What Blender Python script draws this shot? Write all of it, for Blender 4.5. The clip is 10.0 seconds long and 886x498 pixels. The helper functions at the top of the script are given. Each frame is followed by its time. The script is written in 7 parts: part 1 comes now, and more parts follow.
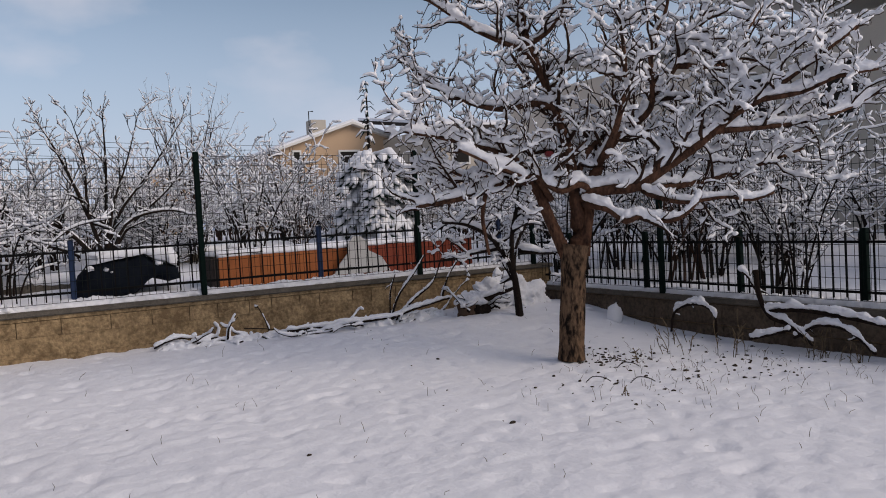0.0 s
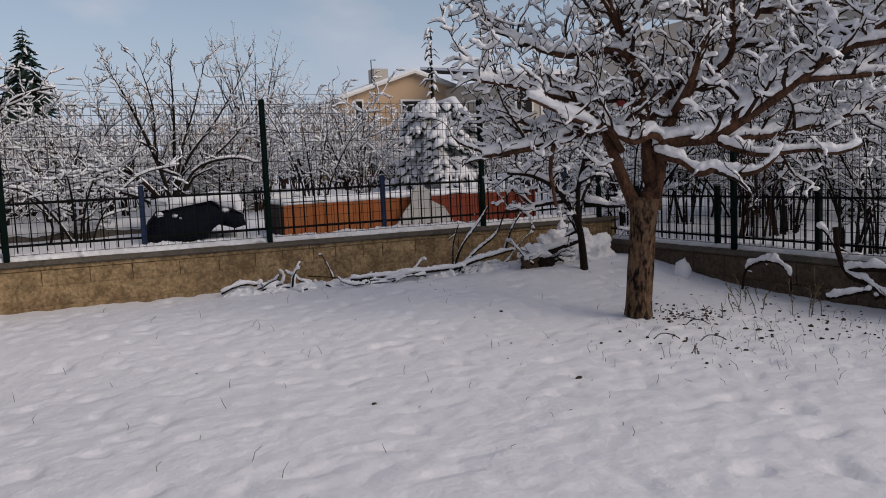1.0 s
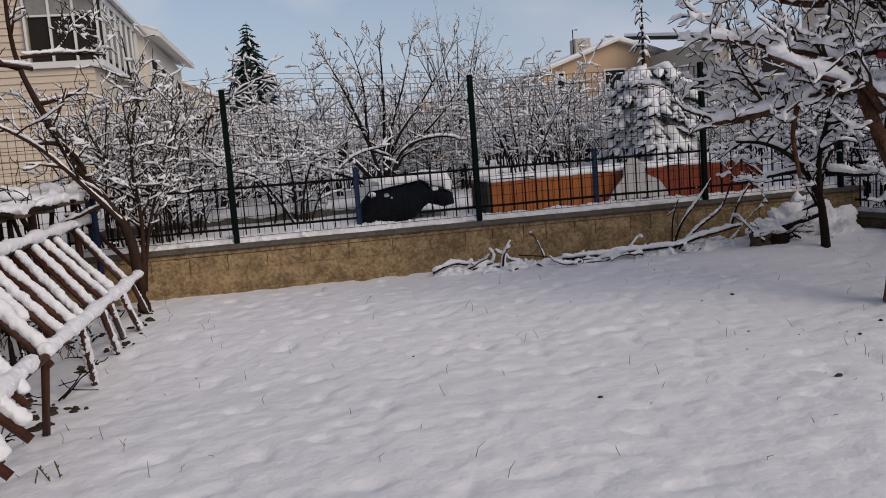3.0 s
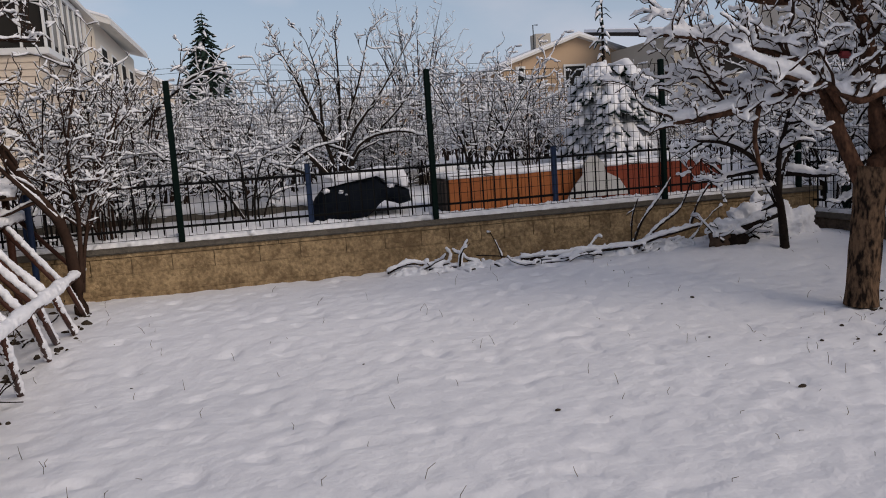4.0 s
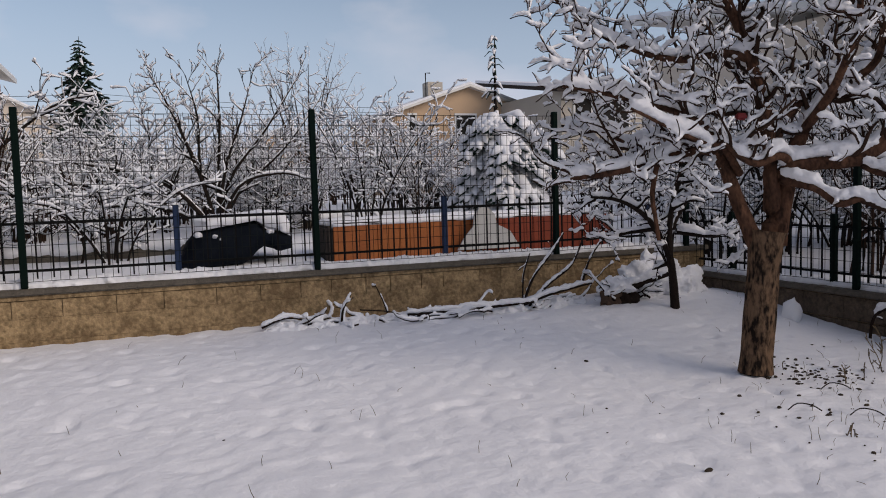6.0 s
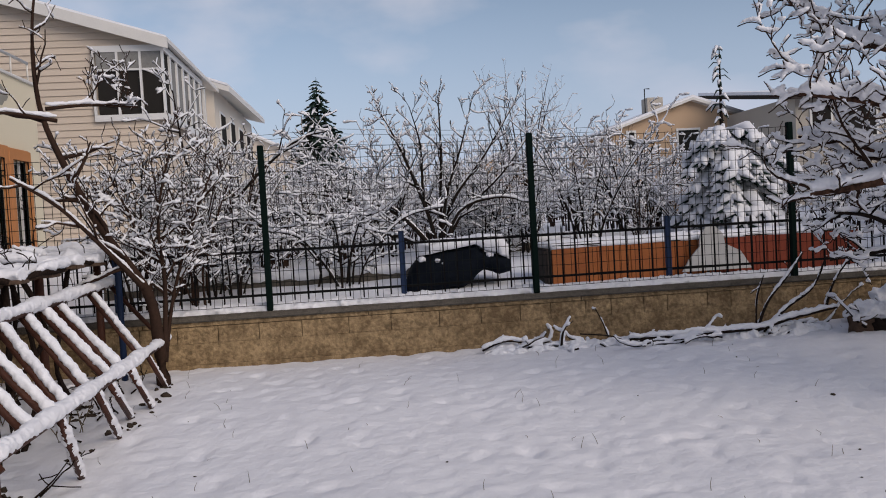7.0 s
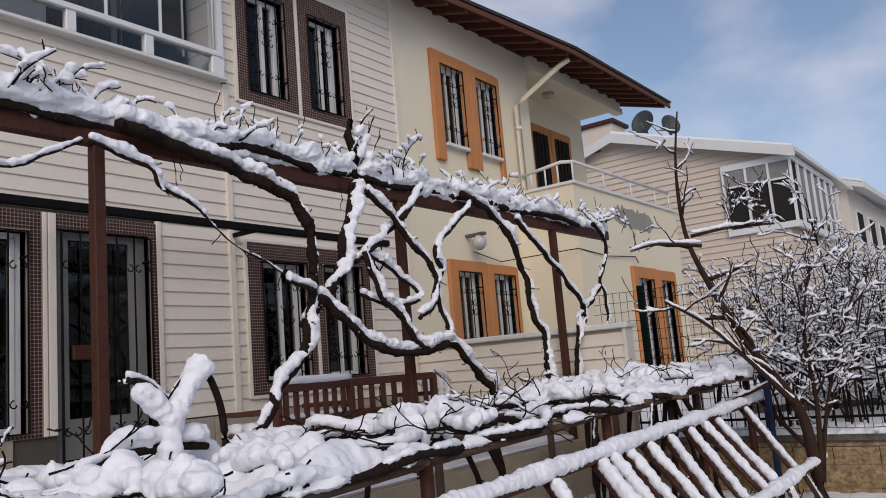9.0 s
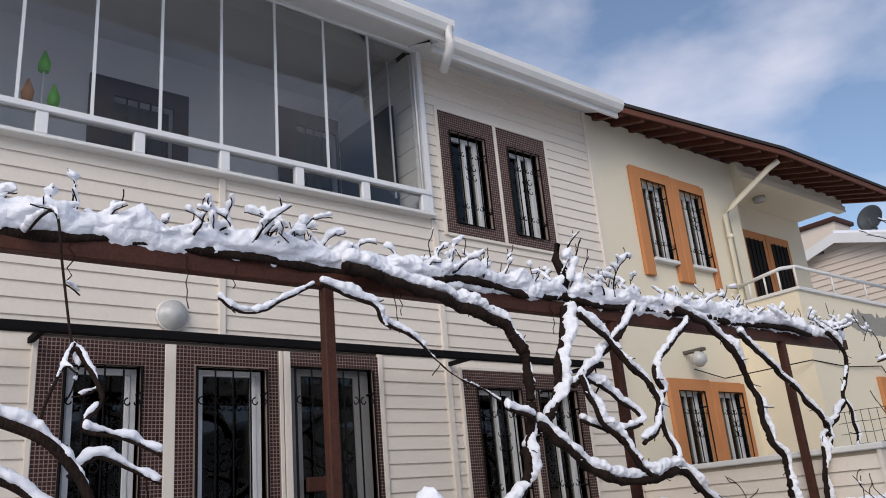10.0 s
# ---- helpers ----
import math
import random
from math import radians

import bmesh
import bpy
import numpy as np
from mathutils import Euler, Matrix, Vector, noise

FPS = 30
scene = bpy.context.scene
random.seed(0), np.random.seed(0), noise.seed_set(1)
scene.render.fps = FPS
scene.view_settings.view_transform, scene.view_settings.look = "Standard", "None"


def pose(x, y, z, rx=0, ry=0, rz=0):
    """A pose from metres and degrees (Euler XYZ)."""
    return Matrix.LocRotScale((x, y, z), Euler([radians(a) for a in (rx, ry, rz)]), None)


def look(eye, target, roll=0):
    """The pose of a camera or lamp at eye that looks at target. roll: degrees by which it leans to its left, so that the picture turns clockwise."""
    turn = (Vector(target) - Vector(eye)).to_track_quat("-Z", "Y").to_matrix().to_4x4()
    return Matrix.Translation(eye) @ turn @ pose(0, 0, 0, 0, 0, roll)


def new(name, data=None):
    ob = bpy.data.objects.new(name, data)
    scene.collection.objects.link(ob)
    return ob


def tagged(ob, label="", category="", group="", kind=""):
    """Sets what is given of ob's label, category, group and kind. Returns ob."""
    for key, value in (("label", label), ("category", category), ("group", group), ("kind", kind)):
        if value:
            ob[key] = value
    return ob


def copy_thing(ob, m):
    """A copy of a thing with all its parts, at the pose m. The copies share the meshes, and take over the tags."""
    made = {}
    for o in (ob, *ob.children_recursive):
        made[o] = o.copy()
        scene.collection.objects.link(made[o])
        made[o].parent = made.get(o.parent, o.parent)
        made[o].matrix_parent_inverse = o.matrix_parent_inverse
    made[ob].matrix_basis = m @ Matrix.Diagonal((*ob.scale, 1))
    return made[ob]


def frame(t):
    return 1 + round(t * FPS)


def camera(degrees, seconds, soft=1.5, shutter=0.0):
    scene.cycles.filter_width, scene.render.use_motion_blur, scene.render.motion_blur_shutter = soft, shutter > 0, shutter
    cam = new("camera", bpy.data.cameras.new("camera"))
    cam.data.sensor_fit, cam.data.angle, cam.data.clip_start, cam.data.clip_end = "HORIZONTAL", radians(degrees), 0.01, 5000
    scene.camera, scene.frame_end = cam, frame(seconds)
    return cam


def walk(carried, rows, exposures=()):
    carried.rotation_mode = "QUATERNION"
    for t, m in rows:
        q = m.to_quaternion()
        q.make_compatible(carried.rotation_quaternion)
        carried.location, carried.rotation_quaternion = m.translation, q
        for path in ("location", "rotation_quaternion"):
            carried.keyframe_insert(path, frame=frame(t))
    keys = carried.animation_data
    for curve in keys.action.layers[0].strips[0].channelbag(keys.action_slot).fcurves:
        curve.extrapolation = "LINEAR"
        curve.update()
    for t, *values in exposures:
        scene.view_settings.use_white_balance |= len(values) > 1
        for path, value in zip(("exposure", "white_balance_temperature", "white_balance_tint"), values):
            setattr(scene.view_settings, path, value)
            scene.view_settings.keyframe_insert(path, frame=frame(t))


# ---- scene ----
cam = camera(57.6, 10.0, 1.0)
PATH = [
    (0, (0.339, 0.34, 1.44), (1.325, 2.079, 1.362), -3.2),
    (0.5, (0.352, 0.404, 1.433), (1.276, 2.17, 1.267), -2.8),
    (1, (0.336, 0.45, 1.434), (1.183, 2.252, 1.243), -2.5),
    (1.5, (0.305, 0.517, 1.431), (1.116, 2.333, 1.218), -2.3),
    (2, (0.231, 0.569, 1.429), (0.924, 2.432, 1.208), -2.4),
    (2.5, (0.27, 0.693, 1.431), (0.78, 2.614, 1.206), -3.9),
    (2.7, (0.292, 0.743, 1.437), (0.707, 2.688, 1.217), -4.3),
    (3.8, (0.414, 1.020, 1.468), (0.764, 2.975, 1.234), -4.5),
    (4, (0.436, 1.07, 1.474), (0.905, 2.998, 1.228), -3.9),
    (4.5, (0.52, 1.321, 1.495), (1.276, 3.157, 1.254), -3.8),
    (5, (0.583, 1.49, 1.49), (1.362, 3.318, 1.266), -3.9),
    (5.2, (0.593, 1.511, 1.494), (1.347, 3.353, 1.303), -2.4),
    (6.3, (0.646, 1.626, 1.515), (1.387, 3.479, 1.374), -1.7),
    (6.5, (0.656, 1.647, 1.519), (1.382, 3.506, 1.389), -2.0),
    (6.7, (0.649, 1.643, 1.521), (1.232, 3.553, 1.407), -2.4),
    (7, (0.638, 1.637, 1.525), (0.861, 3.623, 1.449), -3.2),
    (7.2, (0.626, 1.593, 1.531), (0.621, 3.593, 1.477), -3.4),
    (7.5, (0.608, 1.528, 1.54), (0.302, 3.504, 1.513), -3.5),
    (7.7, (0.603, 1.529, 1.540), (0.127, 3.472, 1.532), -3.9),
    (8, (0.595, 1.531, 1.541), (-0.068, 3.418, 1.562), -4.1),
    (8.2, (0.590, 1.507, 1.545), (-0.217, 3.336, 1.586), -4.2),
    (8.5, (0.582, 1.47, 1.552), (-0.377, 3.222, 1.661), -4.5),
    (8.7, (0.597, 1.457, 1.569), (-0.434, 3.162, 1.743), -4.5),
    (9, (0.619, 1.438, 1.594), (-0.54, 3.041, 1.891), -4.8),
    (9.2, (0.612, 1.424, 1.602), (-0.623, 2.954, 1.965), -4.8),
    (9.5, (0.602, 1.403, 1.614), (-0.714, 2.834, 2.084), -4.7),
    (9.7, (0.599, 1.399, 1.616), (-0.801, 2.722, 2.155), -4.6),
    (10, (0.594, 1.394, 1.62), (-0.858, 2.617, 2.25), -5.2),
]
walk(cam, [(t, look(eye, target, roll)) for t, eye, target, roll in PATH],
     [(0.0, 0.26, 7200, 15), (0.5, 0.10, 7300, 14), (2.0, 0.10, 7350, 14), (4.5, 0.12, 7300, 14), (6.5, 0.22, 7200, 15), (8.0, 0.05, 6750, 15), (9.0, 0.22, 6650, 14), (10.0, 0.52, 6500, 12)])

# ---- world, sun, exposure ----
SUN_EL, SUN_ROT = radians(32), radians(142)
world = bpy.data.worlds.new("winter_sky")
scene.world = world
world.use_nodes = True
wn, wl = world.node_tree.nodes, world.node_tree.links
sky = wn.new("ShaderNodeTexSky")
sky.sky_type, sky.sun_disc, sky.sun_elevation, sky.sun_rotation = "NISHITA", False, SUN_EL, SUN_ROT
sky.air_density, sky.dust_density, sky.ozone_density = 1.0, 1.2, 1.5
coords = wn.new("ShaderNodeTexCoord")
cloud_scale = wn.new("ShaderNodeMapping")
cloud_scale.inputs["Scale"].default_value = (1.6, 1.6, 3.2)
cloud = wn.new("ShaderNodeTexNoise")
cloud.inputs["Scale"].default_value, cloud.inputs["Detail"].default_value, cloud.inputs["Roughness"].default_value = 1.7, 6, 0.5
ramp = wn.new("ShaderNodeMapRange")
ramp.inputs["From Min"].default_value, ramp.inputs["From Max"].default_value = 0.48, 0.74
ramp.inputs["To Min"].default_value, ramp.inputs["To Max"].default_value = 0.02, 0.68
mix = wn.new("ShaderNodeMix")
mix.data_type = "RGBA"
mix.inputs["B"].default_value = (7.6, 7.3, 7.7, 1)
rise, haze, veil = wn.new("ShaderNodeSeparateXYZ"), wn.new("ShaderNodeMapRange"), wn.new("ShaderNodeMix")
haze.inputs["From Min"].default_value, haze.inputs["From Max"].default_value = 0.26, 0.0
haze.inputs["To Min"].default_value, haze.inputs["To Max"].default_value = 0.0, 0.96
veil.data_type = "RGBA"
veil.inputs["B"].default_value = (3.4, 4.4, 6.6, 1)
back = wn["Background"]
back.inputs["Strength"].default_value = 0.100
wl.new(coords.outputs["Generated"], cloud_scale.inputs["Vector"])
wl.new(cloud_scale.outputs["Vector"], cloud.inputs["Vector"])
wl.new(cloud.outputs["Fac"], ramp.inputs["Value"])
wl.new(ramp.outputs["Result"], mix.inputs["Factor"])
wl.new(sky.outputs["Color"], mix.inputs["A"])
wl.new(coords.outputs["Generated"], rise.inputs["Vector"])
wl.new(rise.outputs["Z"], haze.inputs["Value"])
wl.new(haze.outputs["Result"], veil.inputs["Factor"])
wl.new(mix.outputs["Result"], veil.inputs["A"])
wl.new(veil.outputs["Result"], back.inputs["Color"])
sun = new("sun", bpy.data.lights.new("sun", "SUN"))
sun.data.energy, sun.data.angle, sun.data.color = 1.15, radians(40), (1.0, 0.94, 0.86)
sun.matrix_world = look((0, 0, 30), (-math.sin(SUN_ROT) * 20, -math.cos(SUN_ROT) * 20, 30 - 20 * math.tan(SUN_EL)))

# ---- materials ----
def mat(name, a, b=None, size=1.0, rough=0.7, bump=0.0, bump_size=40.0, metal=0.0, spread=0.5, per_object=0.0, stains=0.0, tall=1.0):
    """A node material: two colours mixed by noise at two scales, with fine relief."""
    m = bpy.data.materials.new(name)
    m.use_nodes = True
    nodes, links = m.node_tree.nodes, m.node_tree.links
    bsdf = nodes["Principled BSDF"]
    bsdf.inputs["Roughness"].default_value, bsdf.inputs["Metallic"].default_value = rough, metal
    bsdf.inputs["Specular IOR Level"].default_value = 0.5 if rough < 0.5 else 0.22 if rough < 0.8 else 0.06
    b = b or tuple(c * 0.8 for c in a)
    place = nodes.new("ShaderNodeNewGeometry")
    big, fine = nodes.new("ShaderNodeTexNoise"), nodes.new("ShaderNodeTexNoise")
    big.inputs["Scale"].default_value, big.inputs["Detail"].default_value = size, 5
    fine.inputs["Scale"].default_value, fine.inputs["Detail"].default_value = bump_size, 4
    add = nodes.new("ShaderNodeMath")
    add.operation = "MULTIPLY_ADD"
    add.inputs[1].default_value = 0.5
    half = nodes.new("ShaderNodeMath")
    half.operation = "MULTIPLY"
    half.inputs[1].default_value = 0.5
    span = nodes.new("ShaderNodeMapRange")
    span.inputs["From Min"].default_value, span.inputs["From Max"].default_value = 0.5 - spread / 2, 0.5 + spread / 2
    mixed = nodes.new("ShaderNodeMix")
    mixed.data_type = "RGBA"
    mixed.inputs["A"].default_value, mixed.inputs["B"].default_value = (*a, 1), (*b, 1)
    squeeze = nodes.new("ShaderNodeVectorMath")
    squeeze.operation = "MULTIPLY"
    squeeze.inputs[1].default_value = (1, 1, 1 / tall)
    links.new(place.outputs["Position"], squeeze.inputs[0])
    for n in (big, fine):
        links.new(squeeze.outputs[0], n.inputs["Vector"])
    links.new(fine.outputs["Fac"], half.inputs[0])
    links.new(big.outputs["Fac"], add.inputs[0])
    links.new(half.outputs[0], add.inputs[2])
    value = add.outputs[0]
    if per_object:
        info, shift = nodes.new("ShaderNodeObjectInfo"), nodes.new("ShaderNodeMath")
        shift.operation = "MULTIPLY_ADD"
        shift.inputs[1].default_value = per_object
        links.new(info.outputs["Random"], shift.inputs[0])
        links.new(value, shift.inputs[2])
        value = shift.outputs[0]
    links.new(value, span.inputs["Value"])
    links.new(span.outputs["Result"], mixed.inputs["Factor"])
    colour = mixed.outputs["Result"]
    if stains:
        spot, edge, over = nodes.new("ShaderNodeTexNoise"), nodes.new("ShaderNodeMapRange"), nodes.new("ShaderNodeMix")
        spot.inputs["Scale"].default_value, spot.inputs["Detail"].default_value = size * 3.1, 8
        edge.inputs["From Min"].default_value, edge.inputs["From Max"].default_value = 0.52, 0.7
        edge.inputs["To Max"].default_value = stains
        over.data_type = "RGBA"
        over.inputs["B"].default_value = (*(c * 0.35 for c in a), 1)
        links.new(place.outputs["Position"], spot.inputs["Vector"])
        links.new(spot.outputs["Fac"], edge.inputs["Value"])
        links.new(edge.outputs["Result"], over.inputs["Factor"])
        links.new(colour, over.inputs["A"])
        colour = over.outputs["Result"]
    links.new(colour, bsdf.inputs["Base Color"])
    if bump:
        relief = nodes.new("ShaderNodeBump")
        relief.inputs["Strength"].default_value, relief.inputs["Distance"].default_value = bump, 0.02
        links.new(fine.outputs["Fac"], relief.inputs["Height"])
        links.new(relief.outputs["Normal"], bsdf.inputs["Normal"])
    return m


SNOW = mat("snow", (0.84, 0.85, 0.88), (0.78, 0.79, 0.83), 2.0, 0.65, 0.22, 80.0)
SNOW_GROUND = mat("trodden_snow", (0.84, 0.85, 0.88), (0.76, 0.77, 0.82), 1.6, 0.65, 0.5, 18.0)
BARK = mat("fruit_tree_bark", (0.130, 0.066, 0.042), (0.028, 0.016, 0.012), 12.0, 0.92, 1.0, 40.0, spread=0.28, tall=2.0)
TRUNK_BARK = mat("flaking_trunk_bark", (0.150, 0.094, 0.060), (0.014, 0.010, 0.008), 14.0, 0.92, 1.0, 44.0, spread=0.16, tall=2.6)
BARK_DARK = mat("wet_dark_bark", (0.027, 0.019, 0.015), (0.012, 0.009, 0.008), 8.0, 0.85, 0.8, 40.0)
TWIG = mat("twig_bark", (0.055, 0.031, 0.022), (0.022, 0.014, 0.011), 4.0, 0.9)
VINE = mat("vine_bark", (0.034, 0.022, 0.017), (0.011, 0.008, 0.007), 14.0, 0.92, 1.0, 70.0, tall=3.0)
STONE = mat("tan_plastered_stone", (0.42, 0.30, 0.17), (0.17, 0.115, 0.065), 5.0, 0.92, 1.0, 30.0, spread=0.26, per_object=0.05, stains=0.9)
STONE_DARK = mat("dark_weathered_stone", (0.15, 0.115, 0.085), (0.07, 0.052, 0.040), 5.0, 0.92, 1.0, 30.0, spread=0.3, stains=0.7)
MORTAR = mat("sandy_mortar", (0.28, 0.20, 0.115), (0.12, 0.085, 0.05), 8.0, 0.95, 0.6)
CONCRETE = mat("grey_concrete", (0.15, 0.133, 0.11), (0.085, 0.075, 0.065), 5.0, 0.9, 0.5, 50.0, stains=0.5)
GREEN = mat("dark_green_paint", (0.002, 0.007, 0.006), (0.004, 0.011, 0.009), 5.0, 0.85)
BLUE = mat("dark_blue_paint", (0.008, 0.02, 0.055), (0.012, 0.03, 0.08), 6.0, 0.6)
BLACK_IRON = mat("black_iron", (0.006, 0.006, 0.007), (0.011, 0.010, 0.010), 9.0, 0.85)
WIRE = mat("dark_wire", (0.006, 0.009, 0.008), (0.011, 0.014, 0.013), 9.0, 0.85)
SIDING = mat("cream_vinyl_siding", (0.73, 0.665, 0.575), (0.67, 0.605, 0.52), 0.8, 0.55, 0.12, 30.0, per_object=0.12)
SIDING_FAR = mat("tan_vinyl_siding", (0.66, 0.56, 0.46), (0.60, 0.51, 0.42), 0.8, 0.55, 0.1, 30.0, per_object=0.12)
BACKING = mat("dark_backing", (0.10, 0.09, 0.075), None, 3.0, 0.9)
YELLOW = mat("pale_yellow_plaster", (0.76, 0.685, 0.525), (0.70, 0.63, 0.475), 0.7, 0.88, 0.25, 60.0)
GREY_PATCH = mat("bare_grey_render", (0.33, 0.32, 0.28), (0.26, 0.25, 0.22), 6.0, 0.95, 0.6)
BEIGE = mat("beige_plaster", (0.46, 0.39, 0.29), (0.36, 0.30, 0.22), 1.2, 0.9, 0.35, 40.0, stains=0.35)
TERRACOTTA = mat("orange_plaster", (0.53, 0.235, 0.10), (0.46, 0.20, 0.085), 2.0, 0.85, 0.3, 60.0)
MOSAIC = mat("brown_mosaic", (0.026, 0.010, 0.009), (0.050, 0.020, 0.016), 30.0, 0.5, spread=0.3)
GROUT = mat("pale_grout", (0.33, 0.245, 0.21), None, 6.0, 0.9)
PVC = mat("white_pvc", (0.74, 0.74, 0.73), (0.68, 0.68, 0.67), 2.0, 0.4)
WHITE_PAINT = mat("white_paint", (0.72, 0.71, 0.68), (0.62, 0.61, 0.58), 3.0, 0.5, 0.1)
RUST = mat("red_brown_steel", (0.085, 0.029, 0.016), (0.034, 0.014, 0.010), 7.0, 0.6, 0.3, 60.0, stains=0.4)
WOOD = mat("stained_bench_wood", (0.10, 0.035, 0.022), (0.06, 0.022, 0.015), 8.0, 0.6, 0.3, 60.0)
EAVE_WOOD = mat("red_brown_eave_wood", (0.15, 0.055, 0.032), (0.08, 0.032, 0.02), 4.0, 0.7, 0.3, 50.0)
ROOF_EDGE = mat("dark_roof_felt", (0.035, 0.03, 0.028), (0.06, 0.05, 0.045), 5.0, 0.9, 0.5)
OLD_WOOD = mat("weathered_wood", (0.13, 0.085, 0.06), (0.07, 0.047, 0.036), 9.0, 0.85, 0.6, 50.0)
TARP = mat("black_tarpaulin", (0.003, 0.005, 0.009), (0.009, 0.012, 0.018), 5.0, 0.85, 0.8, 12.0)
ORANGE_WOOD = mat("varnished_orange_boards", (0.40, 0.135, 0.04), (0.28, 0.085, 0.028), 4.0, 0.6, 0.3, 40.0, per_object=0.25)
RED_WOOD = mat("red_brown_boards", (0.26, 0.055, 0.025), (0.18, 0.035, 0.02), 4.0, 0.6, 0.3, 40.0)
GREY_BOARD = mat("pale_grey_board", (0.50, 0.50, 0.49), (0.42, 0.42, 0.41), 4.0, 0.8, 0.2)
TILES = mat("cream_stone_tile", (0.42, 0.38, 0.30), (0.32, 0.28, 0.22), 5.0, 0.6, 0.3, 30.0, per_object=0.2)
NEEDLES = mat("dark_needles", (0.028, 0.05, 0.038), (0.015, 0.03, 0.024), 6.0, 0.85)
GRASS = mat("dry_stalks", (0.16, 0.12, 0.075), (0.08, 0.06, 0.04), 9.0, 0.9)
DEAD_LEAF = mat("dead_leaves", (0.06, 0.045, 0.032), (0.03, 0.024, 0.02), 9.0, 0.9)
TAN_WALL = mat("tan_house_plaster", (0.56, 0.40, 0.27), (0.50, 0.355, 0.24), 1.0, 0.9)
GREY_WALL = mat("grey_beige_plaster", (0.48, 0.44, 0.38), (0.42, 0.38, 0.33), 1.0, 0.9, 0.2)
DISH = mat("grey_dish_metal", (0.16, 0.17, 0.17), (0.11, 0.12, 0.12), 3.0, 0.5, metal=0.3)
LAMP_GLASS = mat("milky_lamp_glass", (0.5, 0.5, 0.48), None, 4.0, 0.25)
CURTAIN = mat("pale_net_curtain", (0.30, 0.30, 0.29), (0.18, 0.18, 0.175), 7.0, 0.9)
ROOM = mat("balcony_plaster", (0.64, 0.62, 0.62), (0.56, 0.55, 0.55), 1.0, 0.9)
# near-black that holds the shade of unlit rooms, for room sheets and panes
ROOM_SHADE = mat("near_black_room_shade", (0.03, 0.028, 0.026), None, 1.0, 0.9)
# door plastic darkened to grey, with the terrace's shade in its colour
SHADED_PVC = mat("shade_grey_door_pvc", (0.24, 0.235, 0.225), (0.18, 0.175, 0.17), 3.0, 0.45)
RED_CLOTH = mat("red_plastic", (0.25, 0.01, 0.012), (0.18, 0.008, 0.01), 5.0, 0.45)
GREEN_PLASTIC = mat("bright_green_plastic", (0.16, 0.55, 0.04), None, 5.0, 0.45)


def glass(name, tint, clear):
    m = bpy.data.materials.new(name)
    m.use_nodes = True
    nodes, links = m.node_tree.nodes, m.node_tree.links
    out = nodes["Material Output"]
    nodes.remove(nodes["Principled BSDF"])
    see, gloss, blend = nodes.new("ShaderNodeBsdfTransparent"), nodes.new("ShaderNodeBsdfGlossy"), nodes.new("ShaderNodeMixShader")
    see.inputs["Color"].default_value = (*tint, 1)
    gloss.inputs["Roughness"].default_value = 0.02
    fresnel = nodes.new("ShaderNodeFresnel")
    fresnel.inputs["IOR"].default_value = clear
    links.new(fresnel.outputs[0], blend.inputs[0])
    links.new(see.outputs[0], blend.inputs[1])
    links.new(gloss.outputs[0], blend.inputs[2])
    links.new(blend.outputs[0], out.inputs["Surface"])
    return m


GLASS = glass("window_glass", (0.30, 0.33, 0.33), 1.5)
BALCONY_GLASS = glass("balcony_glass", (0.98, 0.99, 0.99), 1.37)


# ---- building helpers ----
def box(bm, x0, x1, y0, y1, z0, z1):
    v = [bm.verts.new((x, y, z)) for x in (x0, x1) for y in (y0, y1) for z in (z0, z1)]
    for f in ((0, 1, 3, 2), (4, 6, 7, 5), (0, 4, 5, 1), (2, 3, 7, 6), (0, 2, 6, 4), (1, 5, 7, 3)):
        bm.faces.new([v[i] for i in f])
    return bm


def boxes(*spans):
    bm = bmesh.new()
    for s in spans:
        box(bm, *s)
    return bm


def bevelled(bm, width=0.006, steps=1):
    bmesh.ops.bevel(bm, geom=list(bm.edges), offset=width, segments=steps, affect="EDGES")
    return bm


def mesh_of(name, bm, material, smooth=False):
    me = bpy.data.meshes.new(name)
    bmesh.ops.recalc_face_normals(bm, faces=bm.faces)
    bm.to_mesh(me)
    bm.free()
    if material:
        me.materials.append(material)
    if smooth:
        me.shade_smooth()
    return me


def part(name, bm, material, parent=None, label="", smooth=False):
    ob = new(name, mesh_of(name, bm, material, smooth))
    if parent:
        ob.parent = parent
    return tagged(ob, label)


def thing(name, label, category, group="", kind="", at=(0, 0, 0)):
    ob = new(name)
    ob.location = at
    return tagged(ob, label, category, group, kind)


def shared(name, me, parent, place, scale=(1, 1, 1), turn=(0, 0, 0)):
    ob = new(name, me)
    ob.parent = parent
    ob.location, ob.scale, ob.rotation_euler = place, scale, turn
    return ob


